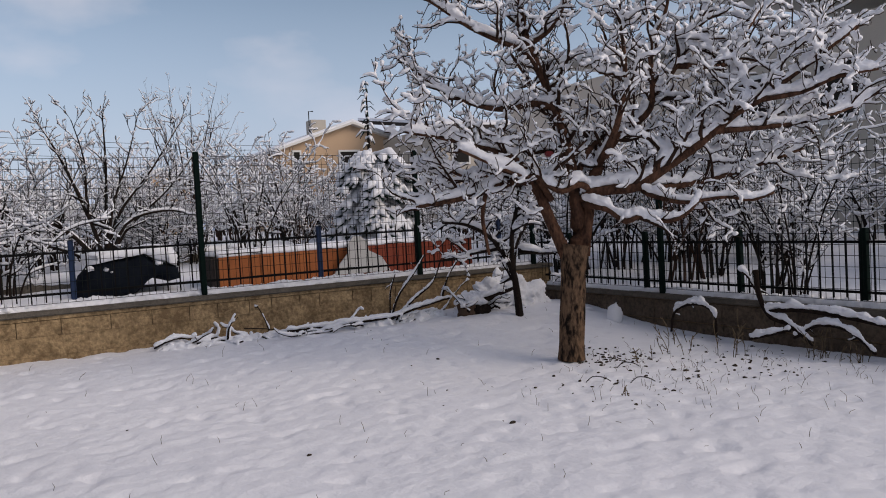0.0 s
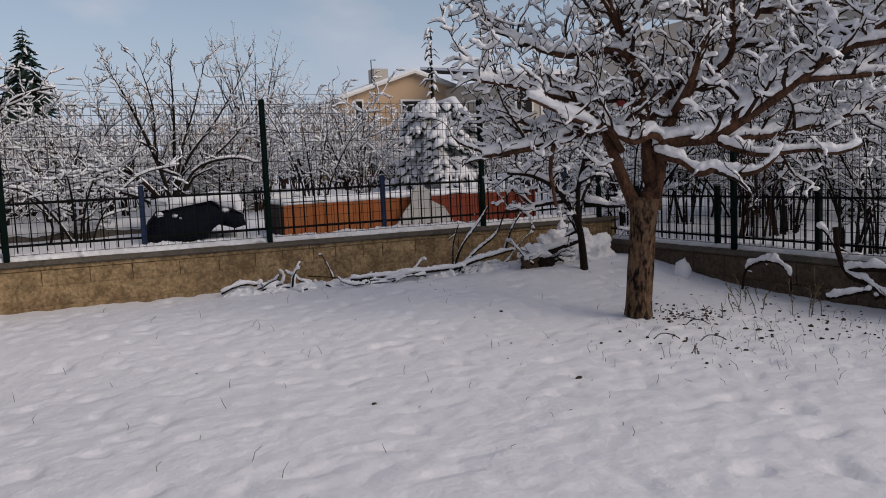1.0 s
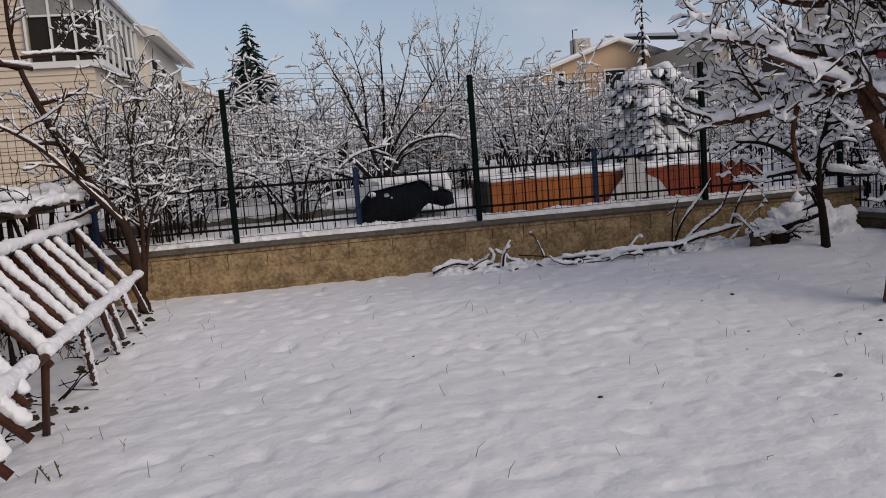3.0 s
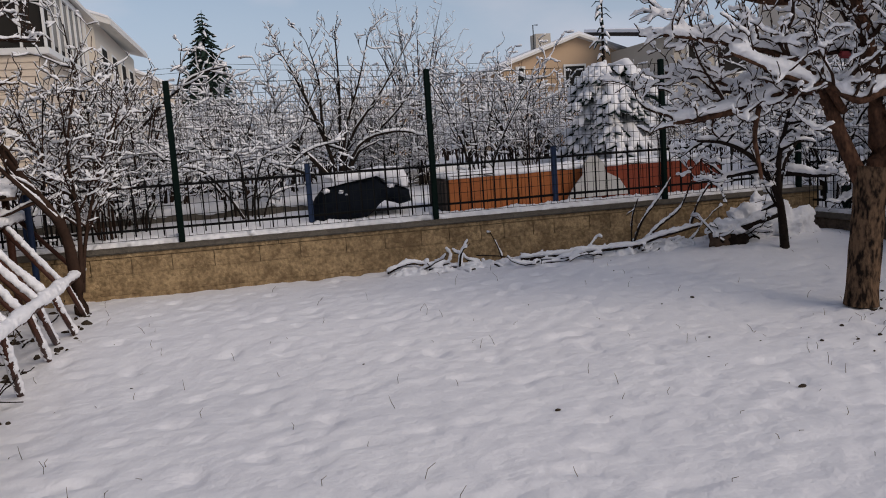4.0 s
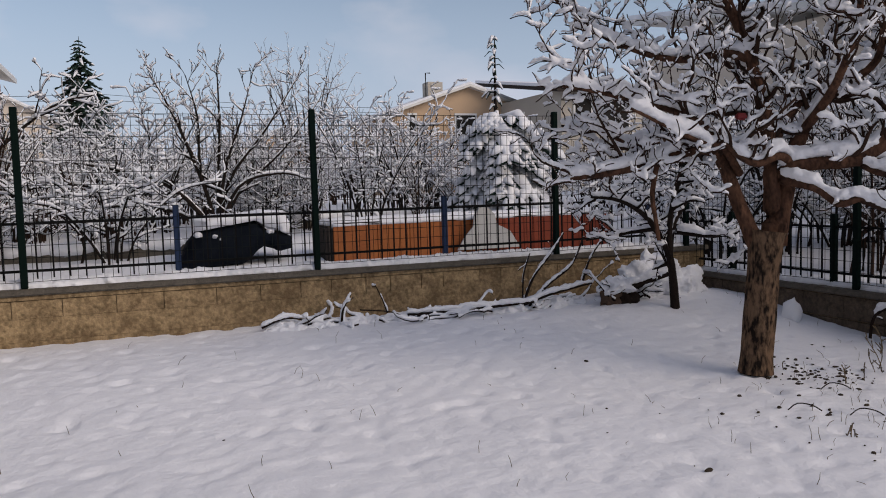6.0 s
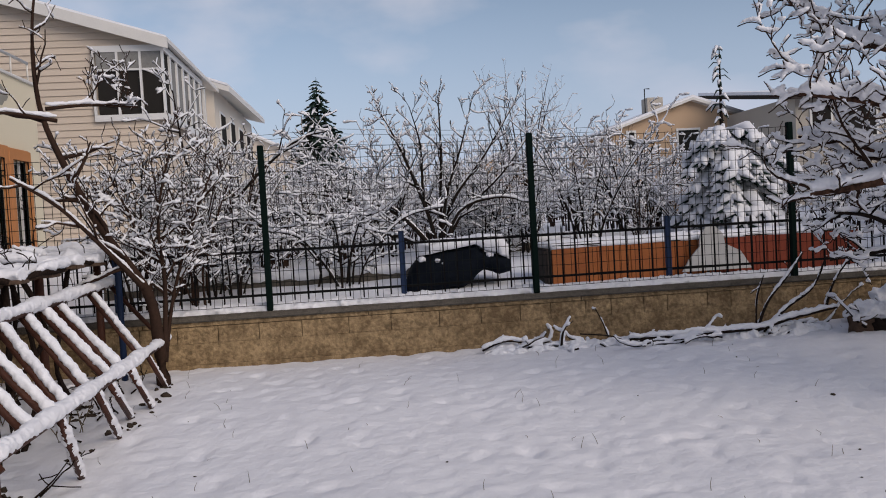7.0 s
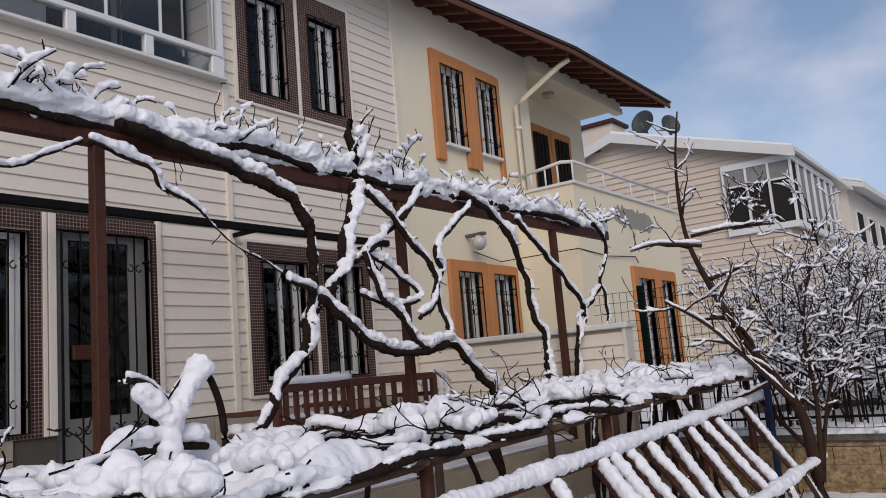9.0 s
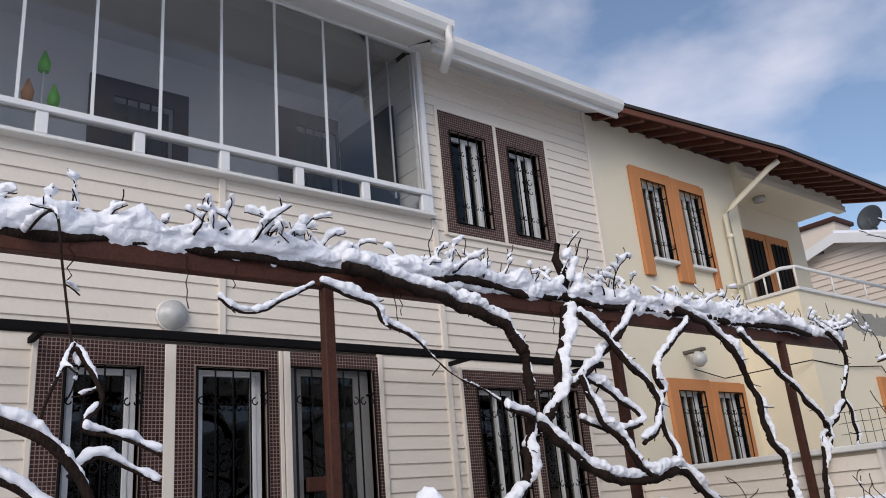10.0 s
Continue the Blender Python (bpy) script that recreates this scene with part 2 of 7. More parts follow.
class Tubes:
    """Collects tubes along lines and links them as one mesh."""

    def __init__(self):
        self.verts, self.faces = [], []

    def add(self, pts, radii, sides=5, squash=1.0):
        n0 = len(self.verts)
        count = len(pts)
        for i, p in enumerate(pts):
            d = (pts[min(i + 1, count - 1)] - pts[max(i - 1, 0)])
            d = d.normalized() if d.length > 1e-6 else Vector((0, 0, 1))
            side = d.cross(Vector((0, 0, 1)))
            side = side.normalized() if side.length > 0.05 else Vector((1, 0, 0))
            up = side.cross(d).normalized()
            for k in range(sides):
                a = 2 * math.pi * k / sides
                self.verts.append(p + side * (math.cos(a) * radii[i]) + up * (math.sin(a) * radii[i] * squash))
        for i in range(count - 1):
            for k in range(sides):
                a, b = n0 + i * sides + k, n0 + i * sides + (k + 1) % sides
                self.faces.append((a, b, b + sides, a + sides))
        self.faces.append(tuple(range(n0, n0 + sides))[::-1])
        self.faces.append(tuple(range(n0 + (count - 1) * sides, n0 + count * sides)))

    def snow(self, pts, radii, sides=9, squash=0.9, rough=0.3):
        """A run of snow: a tube whose surface is crumbly and uneven."""
        n0 = len(self.verts)
        self.add(pts, radii, sides, squash)
        for i in range(n0, len(self.verts)):
            k = (i - n0) // sides
            v, c = self.verts[i], pts[k]
            q = 1 + rough * noise.noise(v * 11.0) + rough * 0.5 * noise.noise(v * 32.0) + min(rough, 0.35) * 0.85 * noise.noise(v * 97.0)
            self.verts[i] = c + (v - c) * q

    def blob(self, p, rx, ry, rz):
        """A crumbly clump, longer one way than the other."""
        a = random.uniform(0, 6.28)
        e = Vector((math.cos(a) * rx, math.sin(a) * ry, random.uniform(-0.3, 0.3) * rz))
        q = (rx + ry) / 2
        self.snow([p - e, p - e * 0.55, p + e * 0.1, p + e * 0.6, p + e], [q * 0.25, q * 0.75, q * 0.95, q * 0.7, q * 0.2], 6, rz / q, 0.45)

    def link(self, name, material, parent=None, label="", smooth=True):
        me = bpy.data.meshes.new(name)
        me.from_pydata([tuple(v) for v in self.verts], [], self.faces)
        me.materials.append(material)
        if smooth:
            me.shade_smooth()
        ob = new(name, me)
        if parent:
            ob.parent = parent
        return tagged(ob, label)


CRUST = bpy.data.textures.new("snow_crust", "CLOUDS")
CRUST.noise_scale, CRUST.noise_depth = 0.035, 3


def crust(ob, voxel=0.012, rough=0.022):
    """Melts the pieces of a snow load together and gives the whole a crumbly, granular skin."""
    melt = ob.modifiers.new("melt", "REMESH")
    melt.mode, melt.voxel_size, melt.use_smooth_shade = "VOXEL", voxel, True
    skin = ob.modifiers.new("skin", "DISPLACE")
    skin.texture, skin.texture_coords, skin.strength, skin.mid_level = CRUST, "LOCAL", rough, 0.5
    return ob


def tube(name, pts, radius, material, parent=None, label="", sides=8):
    t = Tubes()
    t.add([Vector(p) for p in pts], [radius] * len(pts), sides)
    return t.link(name, material, parent, label)


def snow_strip(name, pts, width, height, parent=None, label="", rough=0.25, step=0.05):
    """A rounded, uneven ridge of snow along a line."""
    t = Tubes()
    line, radii = [], []
    for a, b in zip(pts, pts[1:]):
        a, b = Vector(a), Vector(b)
        n = max(2, int((b - a).length / step))
        for i in range(n + (b == Vector(pts[-1]))):
            p = a.lerp(b, i / n)
            w = 1 + rough * noise.noise(p * 4.0) + 0.5 * rough * noise.noise(p * 11.0)
            line.append(p + Vector((0, 0, 0.02 * noise.noise(p * 6))))
            radii.append(width * w)
    radii[0] *= 0.6
    radii[-1] *= 0.6
    t.snow(line, radii, 10, height / width, rough * 0.8)
    return t.link(name, SNOW, parent, label)


# ---- ground ----
def step01(a, b, v):
    s = min(1.0, max(0.0, (v - a) / (b - a)))
    return s * s * (3 - 2 * s)


WALL_Y, WALL_X, FACADE, TERRACE_X, FLOOR_Z = 9.75, 7.22, -5.71, -3.45, 0.75


def ground_height(x, y):
    garden = 0.03 + 0.15 * step01(6.0, 9.6, y) - 0.06 * step01(5.8, 7.2, x) * (1 - step01(7.0, 9.0, y))
    garden += 0.10 * math.exp(-((x - 6.3) ** 2 + (y - 8.9) ** 2) / 0.9)
    p = Vector((x, y, 0))
    garden += 0.024 * noise.noise(p * 0.7) + 0.008 * noise.noise(p * 2.3) + 0.007 * noise.noise(p * 6.1) + 0.009 * noise.noise(p * 10.5) - 0.06 * max(0.0, noise.noise(p * 5.7 + Vector((3, 8, 0))) - 0.24)
    for a in (int(math.floor(x / 0.30)), int(math.floor(x / 0.30)) + 1):
        for b in (int(math.floor(y / 0.30)), int(math.floor(y / 0.30)) + 1):
            q = noise.cell_vector(Vector((a + 0.5, b + 0.5, 2.5)))
            if q.z > 0.45:
                d2 = (x - (a + (q.x - 0.5) * 0.7) * 0.30) ** 2 + (y - (b + (q.y - 0.5) * 0.7) * 0.30) ** 2
                garden -= 0.015 * q.z * math.exp(-d2 / 0.0034)
    beyond = 0.62 + 0.05 * max(0.0, min(y - 10.5, 12.0)) + 0.06 * noise.noise(p * 0.6) + 0.02 * noise.noise(p * 2.0)
    side = 0.30 + 0.05 * noise.noise(p * 0.8) + 0.06 * max(0.0, min(x - 8.0, 8.0))
    z = garden
    if y > WALL_Y + 0.12:
        z = beyond
    if x > WALL_X + 0.12:
        z = side + (beyond - side) * step01(9.0, 13.0, y)
    return z


def axis(lo, a, b, hi, fine):
    inner = list(np.arange(a, b + 1e-6, fine))
    out_lo, out_hi, s = [], [], 0.25
    v = a
    while v > lo:
        v -= s
        s *= 1.22
        out_lo.append(v)
    v, s = b, 0.25
    while v < hi:
        v += s
        s *= 1.22
        out_hi.append(v)
    return out_lo[::-1] + inner + out_hi


def build_ground():
    xs, ys = axis(-900, -3.6, 8.0, 900, 0.04), axis(-900, 1.0, 12.0, 1500, 0.04)
    verts = [(x, y, ground_height(x, y)) for y in ys for x in xs]
    w = len(xs)
    faces = [(j * w + i, j * w + i + 1, (j + 1) * w + i + 1, (j + 1) * w + i) for j in range(len(ys) - 1) for i in range(w - 1)]
    me = bpy.data.meshes.new("ground")
    me.from_pydata(verts, [], faces)
    me.materials.append(SNOW_GROUND)
    me.shade_smooth()
    tagged(new("ground", me), "garden lawn under fresh white snow", "ground", kind="structure")


build_ground()

# ---- garden walls ----
def garden_wall(name, label, along_x, a, b, base, top, at):
    """A low retaining wall; its inner face is at 'at', it runs from a to b, stones stand proud of the core."""
    wall = thing(name, label, "wall", kind="structure")
    depth = 0.24

    def span(bm, s0, s1, d0, d1, z0, z1):
        return box(bm, s0, s1, at + d0, at + d1, z0, z1) if along_x else box(bm, at + d0, at + d1, s0, s1, z0, z1)

    part("core", span(bmesh.new(), a, b, 0.02, depth, base - 0.5, top - 0.06), MORTAR, wall)
    part("coping", bevelled(span(bmesh.new(), a - 0.02, b + 0.02, -0.035, depth + 0.03, top - 0.06, top), 0.012, 2), CONCRETE, wall, "grey concrete coping")
    return wall


wall_back = garden_wall("wall_north", "low tan stone retaining wall under an iron fence", True, -3.45, 7.46, 0.1, 0.70, WALL_Y)
wall_side = garden_wall("wall_east", "low grey-brown retaining wall under an iron fence", False, -2.0, 9.75, 0.0, 0.40, WALL_X)

# ---- tall mesh fence and low iron fence ----
POST = mesh_of("post", bevelled(boxes((-0.03, 0.03, -0.03, 0.03, 0, 1)), 0.006), GREEN)
LOW_POST = mesh_of("low_post", bevelled(boxes((-0.028, 0.028, -0.028, 0.028, 0, 1)), 0.006), BLUE)
bm = boxes((-0.007, 0.007, -0.007, 0.007, 0, 0.93))
tip = bm.verts.new((0, 0, 1.0))
top = [v for v in bm.verts if abs(v.co.z - 0.93) < 1e-4]
for i, j in ((0, 1), (1, 3), (3, 2), (2, 0)):
    bm.faces.new((top[i], top[j], tip))
PICKET = mesh_of("picket", bm, BLACK_IRON)


def wire_panel(parent, a, b, z0, z1, along_x, at):
    t = Tubes()

    def v(s, z):
        return Vector((s, at, z)) if along_x else Vector((at, s, z))

    n = max(2, int((b - a) / 0.075))
    for i in range(1, n):
        s = a + (b - a) * i / n
        t.add([v(s, z0), v(s, z1)], [0.0032] * 2, 3)
    m = int((z1 - z0) / 0.105)
    for j in range(m + 1):
        z = z0 + (z1 - z0) * j / m
        line = [v(a + (b - a) * k / 8, z + 0.008 * noise.noise(Vector((a + k, z * 3, at)))) for k in range(9)]
        t.add(line, [0.0032] * 9, 3)
    tagged(t.link("wire_mesh", WIRE, parent, "", False), kind="stuff")


def mesh_fence(name, label, posts, along_x, at, ends):
    """posts: place along the fence, foot and top of each."""
    fence = thing(name, label, "fence")
    for s, z0, z1 in posts:
        shared("post", POST, fence, (s, at, z0) if along_x else (at, s, z0), (1, 1, z1 - z0))
    marks = [(ends[0], posts[0][1], posts[0][2])] + list(posts) + [(ends[1], posts[-1][1], posts[-1][2])]
    for (a, z0, z1), (b, y0, y1) in zip(marks, marks[1:]):
        if b - a > 0.2:
            wire_panel(fence, a, b, max(z0, y0) + 0.06, min(z1, y1) - 0.05, along_x, at)
    return fence


mesh_fence("mesh_fence", "tall dark green wire mesh fence on the stone wall", [(-2.83, 0.70, 2.33), (-0.21, 0.70, 2.345), (2.505, 0.70, 2.35), (5.335, 0.68, 2.345), (7.19, 0.62, 2.08)], True, 9.80, (-3.4, 7.19))
mesh_fence("mesh_fence", "tall dark green wire mesh fence along the side wall", [(-0.9, 0.40, 1.98), (1.85, 0.40, 1.98), (4.45, 0.40, 1.98), (7.35, 0.40, 1.98)], False, 7.27, (-2.0, 9.78))


def picket_fence(name, label, a, b, posts, z0, z1, along_x, at, post_mesh, gap=0.14):
    fence = thing(name, label, "fence")

    def put(s, z):
        return (s, at, z) if along_x else (at, s, z)

    for s in posts:
        shared("post", post_mesh, fence, put(s, z0 - 0.06), (1, 1, z1 - z0 + 0.06))
    n = int((b - a) / gap)
    for i in range(n):
        s = a + gap * (i + 0.5)
        if min(abs(s - p) for p in posts) > 0.05:
            shared("picket", PICKET, fence, put(s, z0 - 0.02), (1, 1, z1 - z0 + random.uniform(-0.01, 0.015)))
    for z in (z0 + 0.07, z1 - 0.13):
        rail = boxes((a, b, at - 0.012, at + 0.012, z - 0.012, z + 0.012)) if along_x else boxes((at - 0.012, at + 0.012, a, b, z - 0.012, z + 0.012))
        part("rail", rail, BLACK_IRON, fence)
    return fence


picket_fence("picket_fence", "black iron picket fence with dark blue posts on the stone wall", -3.4, 7.2, [-1.7, 1.142, 3.99, 6.7], 0.78, 1.42, True, 9.93, LOW_POST)
picket_fence("picket_fence", "black iron picket fence with dark green posts on the side wall", -2.0, 9.9, [-0.8, 0.62, 2.04, 3.46, 4.88, 6.3, 7.72, 9.2], 0.46, 1.13, False, 7.38, POST)
crust(tagged(snow_strip("snow_ridge", [(-3.4, 9.90, 0.70), (2, 9.90, 0.70), (7.2, 9.90, 0.70)], 0.10, 0.075), "ridge of fresh snow on the wall coping", "snow", kind="stuff"), 0.018, 0.05)
crust(tagged(snow_strip("snow_ridge", [(7.37, -2, 0.40), (7.37, 4, 0.40), (7.37, 9.7, 0.40)], 0.09, 0.06), "ridge of snow on the side wall coping", "snow", kind="stuff"), 0.018, 0.05)

# ---- own house: siding, windows ----
BOARD = 0.128
bm = bmesh.new()
v = [bm.verts.new(p) for p in ((0, 0, 0), (0.020, 0, 0), (0.004, 0, 1.06), (0, 0, 1.06), (0, 1, 0), (0.020, 1, 0), (0.004, 1, 1.06), (0, 1, 1.06))]
for f in ((0, 1, 2, 3), (7, 6, 5, 4), (0, 4, 5, 1), (1, 5, 6, 2), (2, 6, 7, 3)):
    bm.faces.new([v[i] for i in f])
SIDING_BOARD = mesh_of("siding_board", bm, SIDING)
BOARD_FAR = SIDING_BOARD.copy()
BOARD_FAR.materials[0] = SIDING_FAR


def cut_spans(a, b, holes):
    spans = [(a, b)]
    for h0, h1 in holes:
        nxt = []
        for s0, s1 in spans:
            if h1 <= s0 or h0 >= s1:
                nxt.append((s0, s1))
            else:
                nxt += [(s0, h0)] if h0 > s0 else []
                nxt += [(h1, s1)] if h1 < s1 else []
        spans = nxt
    return [s for s in spans if s[1] - s[0] > 0.02]


def wall_pieces(x0, x1, a, b, z0, z1, holes):
    """The blocks of a wall along y round rectangular openings (y0, y1, z0, z1)."""
    cuts = sorted({z0, z1, *(h[2] for h in holes), *(h[3] for h in holes)})
    cuts = [z for z in cuts if z0 <= z <= z1]
    for lo, hi in zip(cuts, cuts[1:]):
        mid = (lo + hi) / 2
        for s0, s1 in cut_spans(a, b, [(h[0], h[1]) for h in holes if h[2] < mid < h[3]]):
            yield (x0, x1, s0, s1, lo, hi)


def wall_with_holes(bm, *plan):
    for block in wall_pieces(*plan):
        box(bm, *block)
    return bm


def scroll(t, y, z, r, flip):
    pts = []
    for i in range(9):
        a = math.pi * (0.5 + flip * i / 5.0)
        q = r * (1 - 0.075 * i)
        pts.append(Vector((0, y + math.cos(a) * q, z + math.sin(a) * q)))
    t.add(pts, [0.006] * 9, 4)


def grille(parent, y0, y1, z0, z1, x, bars=4):
    """An iron grille: frame, upright bars, scroll work."""
    f = Tubes()
    f.add([Vector(p) for p in ((x, y0, z0), (x, y0, z1), (x, y1, z1), (x, y1, z0), (x, y0, z0))], [0.013] * 5, 4)
    g = f.link("grille", BLACK_IRON, parent, "black wrought iron grille", False)
    for i in range(1, bars):
        y = y0 + (y1 - y0) * i / bars
        tube("bar", [(x, y, z0), (x, y, z1)], 0.008, BLACK_IRON, g, "", 5)
    w = (y1 - y0) / bars
    t = Tubes()
    for z in (z1 - 0.28, z0 + 0.22):
        for i in range(bars):
            y = y0 + w * (i + 0.5)
            scroll(t, y - w * 0.22, z, w * 0.24, 1)
            scroll(t, y + w * 0.22, z, w * 0.24, -1)
    mid = (z0 + z1) / 2 + 0.08
    for s in (-1, 1):
        for q in (-1, 1):
            scroll(t, (y0 + y1) / 2 + s * w * 0.4, mid + q * w * 0.45, w * 0.36, s)
    for o in t.verts:
        o.x += x
    t.link("scrollwork", BLACK_IRON, g, "", False)
    for z in (z1 - 0.2, z0 + 0.2):
        tube("bracket", [(x, y1, z), (x - 0.14, y1, z)], 0.01, BLACK_IRON, g, "", 4)


def window(name, label, x, y0, y1, z0, z1, curtain=True, dark=False):
    """A white casement window, its grille, its net curtain and a room painted near-black for shade."""
    w = thing(name, label, "window", kind="structure")
    f, d = 0.05, x - 0.14
    part("window_frame", bevelled(boxes((d, d + 0.06, y0, y0 + f, z0, z1), (d, d + 0.06, y1 - f, y1, z0, z1), (d, d + 0.06, y0 + f, y1 - f, z0, z0 + f), (d, d + 0.06, y0 + f, y1 - f, z1 - f, z1)), 0.004), PVC, w, "white plastic frame")
    sash = y0 + (y1 - y0) * 0.52 if curtain else y0 + f
    part("sash", bevelled(boxes((d + 0.012, d + 0.07, sash, sash + (0.03 if dark else 0.045), z0 + f, z1 - f), (d + 0.012, d + 0.07, y1 - f - 0.04, y1 - f, z0 + f, z1 - f)), 0.004), PVC, w)
    pane = part("pane", boxes((d + 0.025, d + 0.031, y0 + f, y1 - f, z0 + f, z1 - f)), GLASS, w, "clear window glass")
    pane.visible_shadow = False
    part("room", boxes((d - 1.2, d - 1.15, y0 - 0.6, y1 + 0.6, z0 - 0.3, z1 + 0.3), (d - 1.15, d - 0.12, y0 - 0.6, y0 - 0.55, z0 - 0.3, z1 + 0.3), (d - 1.15, d - 0.12, y1 + 0.55, y1 + 0.6, z0 - 0.3, z1 + 0.3)), ROOM_SHADE, w)
    if curtain and not dark:
        bm = bmesh.new()
        n, lo, hi = 26, (sash if dark else y0 + 0.04), y1 - 0.02
        row = []
        for i in range(n + 1):
            y = lo + (hi - lo) * i / n
            q = d - 0.05 + 0.018 * math.sin(i * 1.9)
            row.append((bm.verts.new((q, y, z0 + 0.02)), bm.verts.new((q, y, z1 - 0.02))))
        for p, q in zip(row, row[1:]):
            bm.faces.new((p[0], q[0], q[1], p[1]))
        part("curtain", bm, CURTAIN, w, "pale net curtain", True)
    grille(w, y0, y1, z0, z1, x + 0.045)
    return w


def mosaic_surround(parent, x, a, b, z0, z1, holes):
    """Small brown tiles in pale grout round the openings."""
    part("grout", wall_with_holes(bmesh.new(), x - 0.03, x + 0.018, a, b, z0, z1, holes), GROUT, parent)
    for h in holes:
        part("reveal", boxes((x - 0.15, x - 0.032, h[0] - 0.02, h[0], h[2], h[3]), (x - 0.15, x - 0.032, h[1], h[1] + 0.02, h[2], h[3]), (x - 0.15, x - 0.032, h[0], h[1], h[3], h[3] + 0.02)), MOSAIC, parent)
    t = 0.030
    verts, faces = [], []
    ny, nz = int((b - a) / t), int((z1 - z0) / t)
    for i in range(ny):
        for j in range(nz):
            y, z = a + (i + 0.5) * (b - a) / ny, z0 + (j + 0.5) * (z1 - z0) / nz
            if any(h[0] - 0.012 < y < h[1] + 0.012 and h[2] - 0.012 < z < h[3] + 0.012 for h in holes):
                continue
            n, q = len(verts), t * 0.41
            d = x + 0.018
            verts += [(d, y - q, z - q), (d, y + q, z - q), (d, y + q, z + q), (d, y - q, z + q)]
            q *= 0.85
            d += 0.003
            verts += [(d, y - q, z - q), (d, y + q, z - q), (d, y + q, z + q), (d, y - q, z + q)]
            faces += [(n + 4, n + 5, n + 6, n + 7), (n, n + 1, n + 5, n + 4), (n + 1, n + 2, n + 6, n + 5), (n + 2, n + 3, n + 7, n + 6), (n + 3, n, n + 4, n + 7)]
    me = bpy.data.meshes.new("mosaic_tiles")
    me.from_pydata(verts, [], faces)
    me.materials.append(MOSAIC)
    ob = new("mosaic_tiles", me)
    ob.parent = parent
    tagged(ob, "small brown mosaic tiles", kind="stuff")


DOOR_HOLES = [(2.96, 3.52, 1.38, 2.93), (3.96, 4.58, 1.38, 2.95), (4.82, 5.68, 1.10, 3.0)]
LOW_HOLES = [(6.96, 7.59, 1.63, 2.86), (7.85, 8.47, 1.63, 2.86)]
HIGH_HOLES = [(6.92, 7.46, 4.68, 5.82), (7.83, 8.36, 4.68, 5.82)]
BALCONY = (-5.0, 6.50, 4.70, 6.795)
CREAM_END, HOUSE_START = 9.41, -6.5
cream_wall = thing("wall_west", "house wall in cream vinyl siding above a tiled base", "wall", kind="structure")
part("masonry", wall_with_holes(bmesh.new(), FACADE - 0.30, FACADE - 0.001, HOUSE_START, CREAM_END, 0.0, 6.9, DOOR_HOLES + LOW_HOLES + HIGH_HOLES + [BALCONY]), BACKING, cream_wall)
mosaic_surround(cream_wall, FACADE + 0.012, 2.77, 5.74, 1.34, 3.12, DOOR_HOLES + [(3.70, 3.79, 1.0, 3.2), (4.70, 4.81, 1.0, 3.2)])
mosaic_surround(cream_wall, FACADE + 0.012, 6.78, 8.62, 1.50, 3.04, LOW_HOLES + [(7.70, 7.745, 1.4, 3.1)])
mosaic_surround(cream_wall, FACADE + 0.012, 6.77, 8.50, 4.55, 6.05, HIGH_HOLES + [(7.625, 7.67, 4.5, 6.1)])
for y0, y1, z0, z1 in [(2.73, 2.77, 1.34, 3.15), (3.70, 3.79, 1.34, 3.12), (4.70, 4.735, 1.34, 3.12), (4.745, 4.81, 1.34, 3.12), (5.74, 5.79, 1.34, 3.15), (6.74, 6.78, 1.47, 3.07), (7.70, 7.745, 1.5, 3.04), (8.62, 8.66, 1.47, 3.07), (6.73, 6.77, 4.52, 6.08), (7.625, 7.67, 4.55, 6.05), (8.50, 8.54, 4.52, 6.08),
                        (4.15, 4.21, 3.16, 4.66), (6.56, 6.63, 1.34, 4.66), (CREAM_END - 0.05, CREAM_END + 0.01, 1.34, 6.75), (6.77, 8.50, 6.05, 6.085), (6.77, 8.50, 4.515, 4.55), (6.78, 8.62, 3.04, 3.075), (6.78, 8.62, 1.465, 1.50)]:
    part("trim_strip", bevelled(boxes((FACADE + 0.001, FACADE + 0.040, y0, y1, z0, z1)), 0.004), SIDING, cream_wall)
holes = [(2.75, 5.76, 1.0, 3.13), (6.76, 8.64, 1.48, 3.06), (6.75, 8.52, 4.53, 6.07), BALCONY, (4.15, 4.21, 3.14, 4.68), (6.56, 6.63, 1.3, 4.68)]
zlo, k = 1.36, 0
while zlo < 6.78:
    mid = zlo + BOARD / 2
    for s0, s1 in cut_spans(-1.5, CREAM_END - 0.05, [(h[0], h[1]) for h in holes if h[2] < mid < h[3]]):
        shared("siding_board", SIDING_BOARD, cream_wall, (FACADE, s0, zlo), (1, s1 - s0, BOARD))
    zlo += BOARD
n = 0
for i in range(24):
    y = -1.5 + 0.46 * i
    if 4.40 < y < 5.68:
        continue
    ob = part("base_tile", bevelled(boxes((FACADE, FACADE + 0.022, y, min(y + 0.452, CREAM_END), FLOOR_Z, 1.345)), 0.004), TILES, cream_wall)
window("window_1", "tall white window behind a black iron grille in brown mosaic", FACADE, *DOOR_HOLES[0], curtain=False)
window("window_2", "tall white window behind a black iron grille in brown mosaic", FACADE, *DOOR_HOLES[1], curtain=False)
for i, h in enumerate(LOW_HOLES + HIGH_HOLES):
    window("window_%d" % (i + 3), "white window with net curtain and black iron grille in mosaic", FACADE, *h, dark=i < 2)
door = thing("door_1", "white glazed terrace door behind an iron security gate", "door", kind="structure")
y0, y1, z0, z1 = DOOR_HOLES[2]
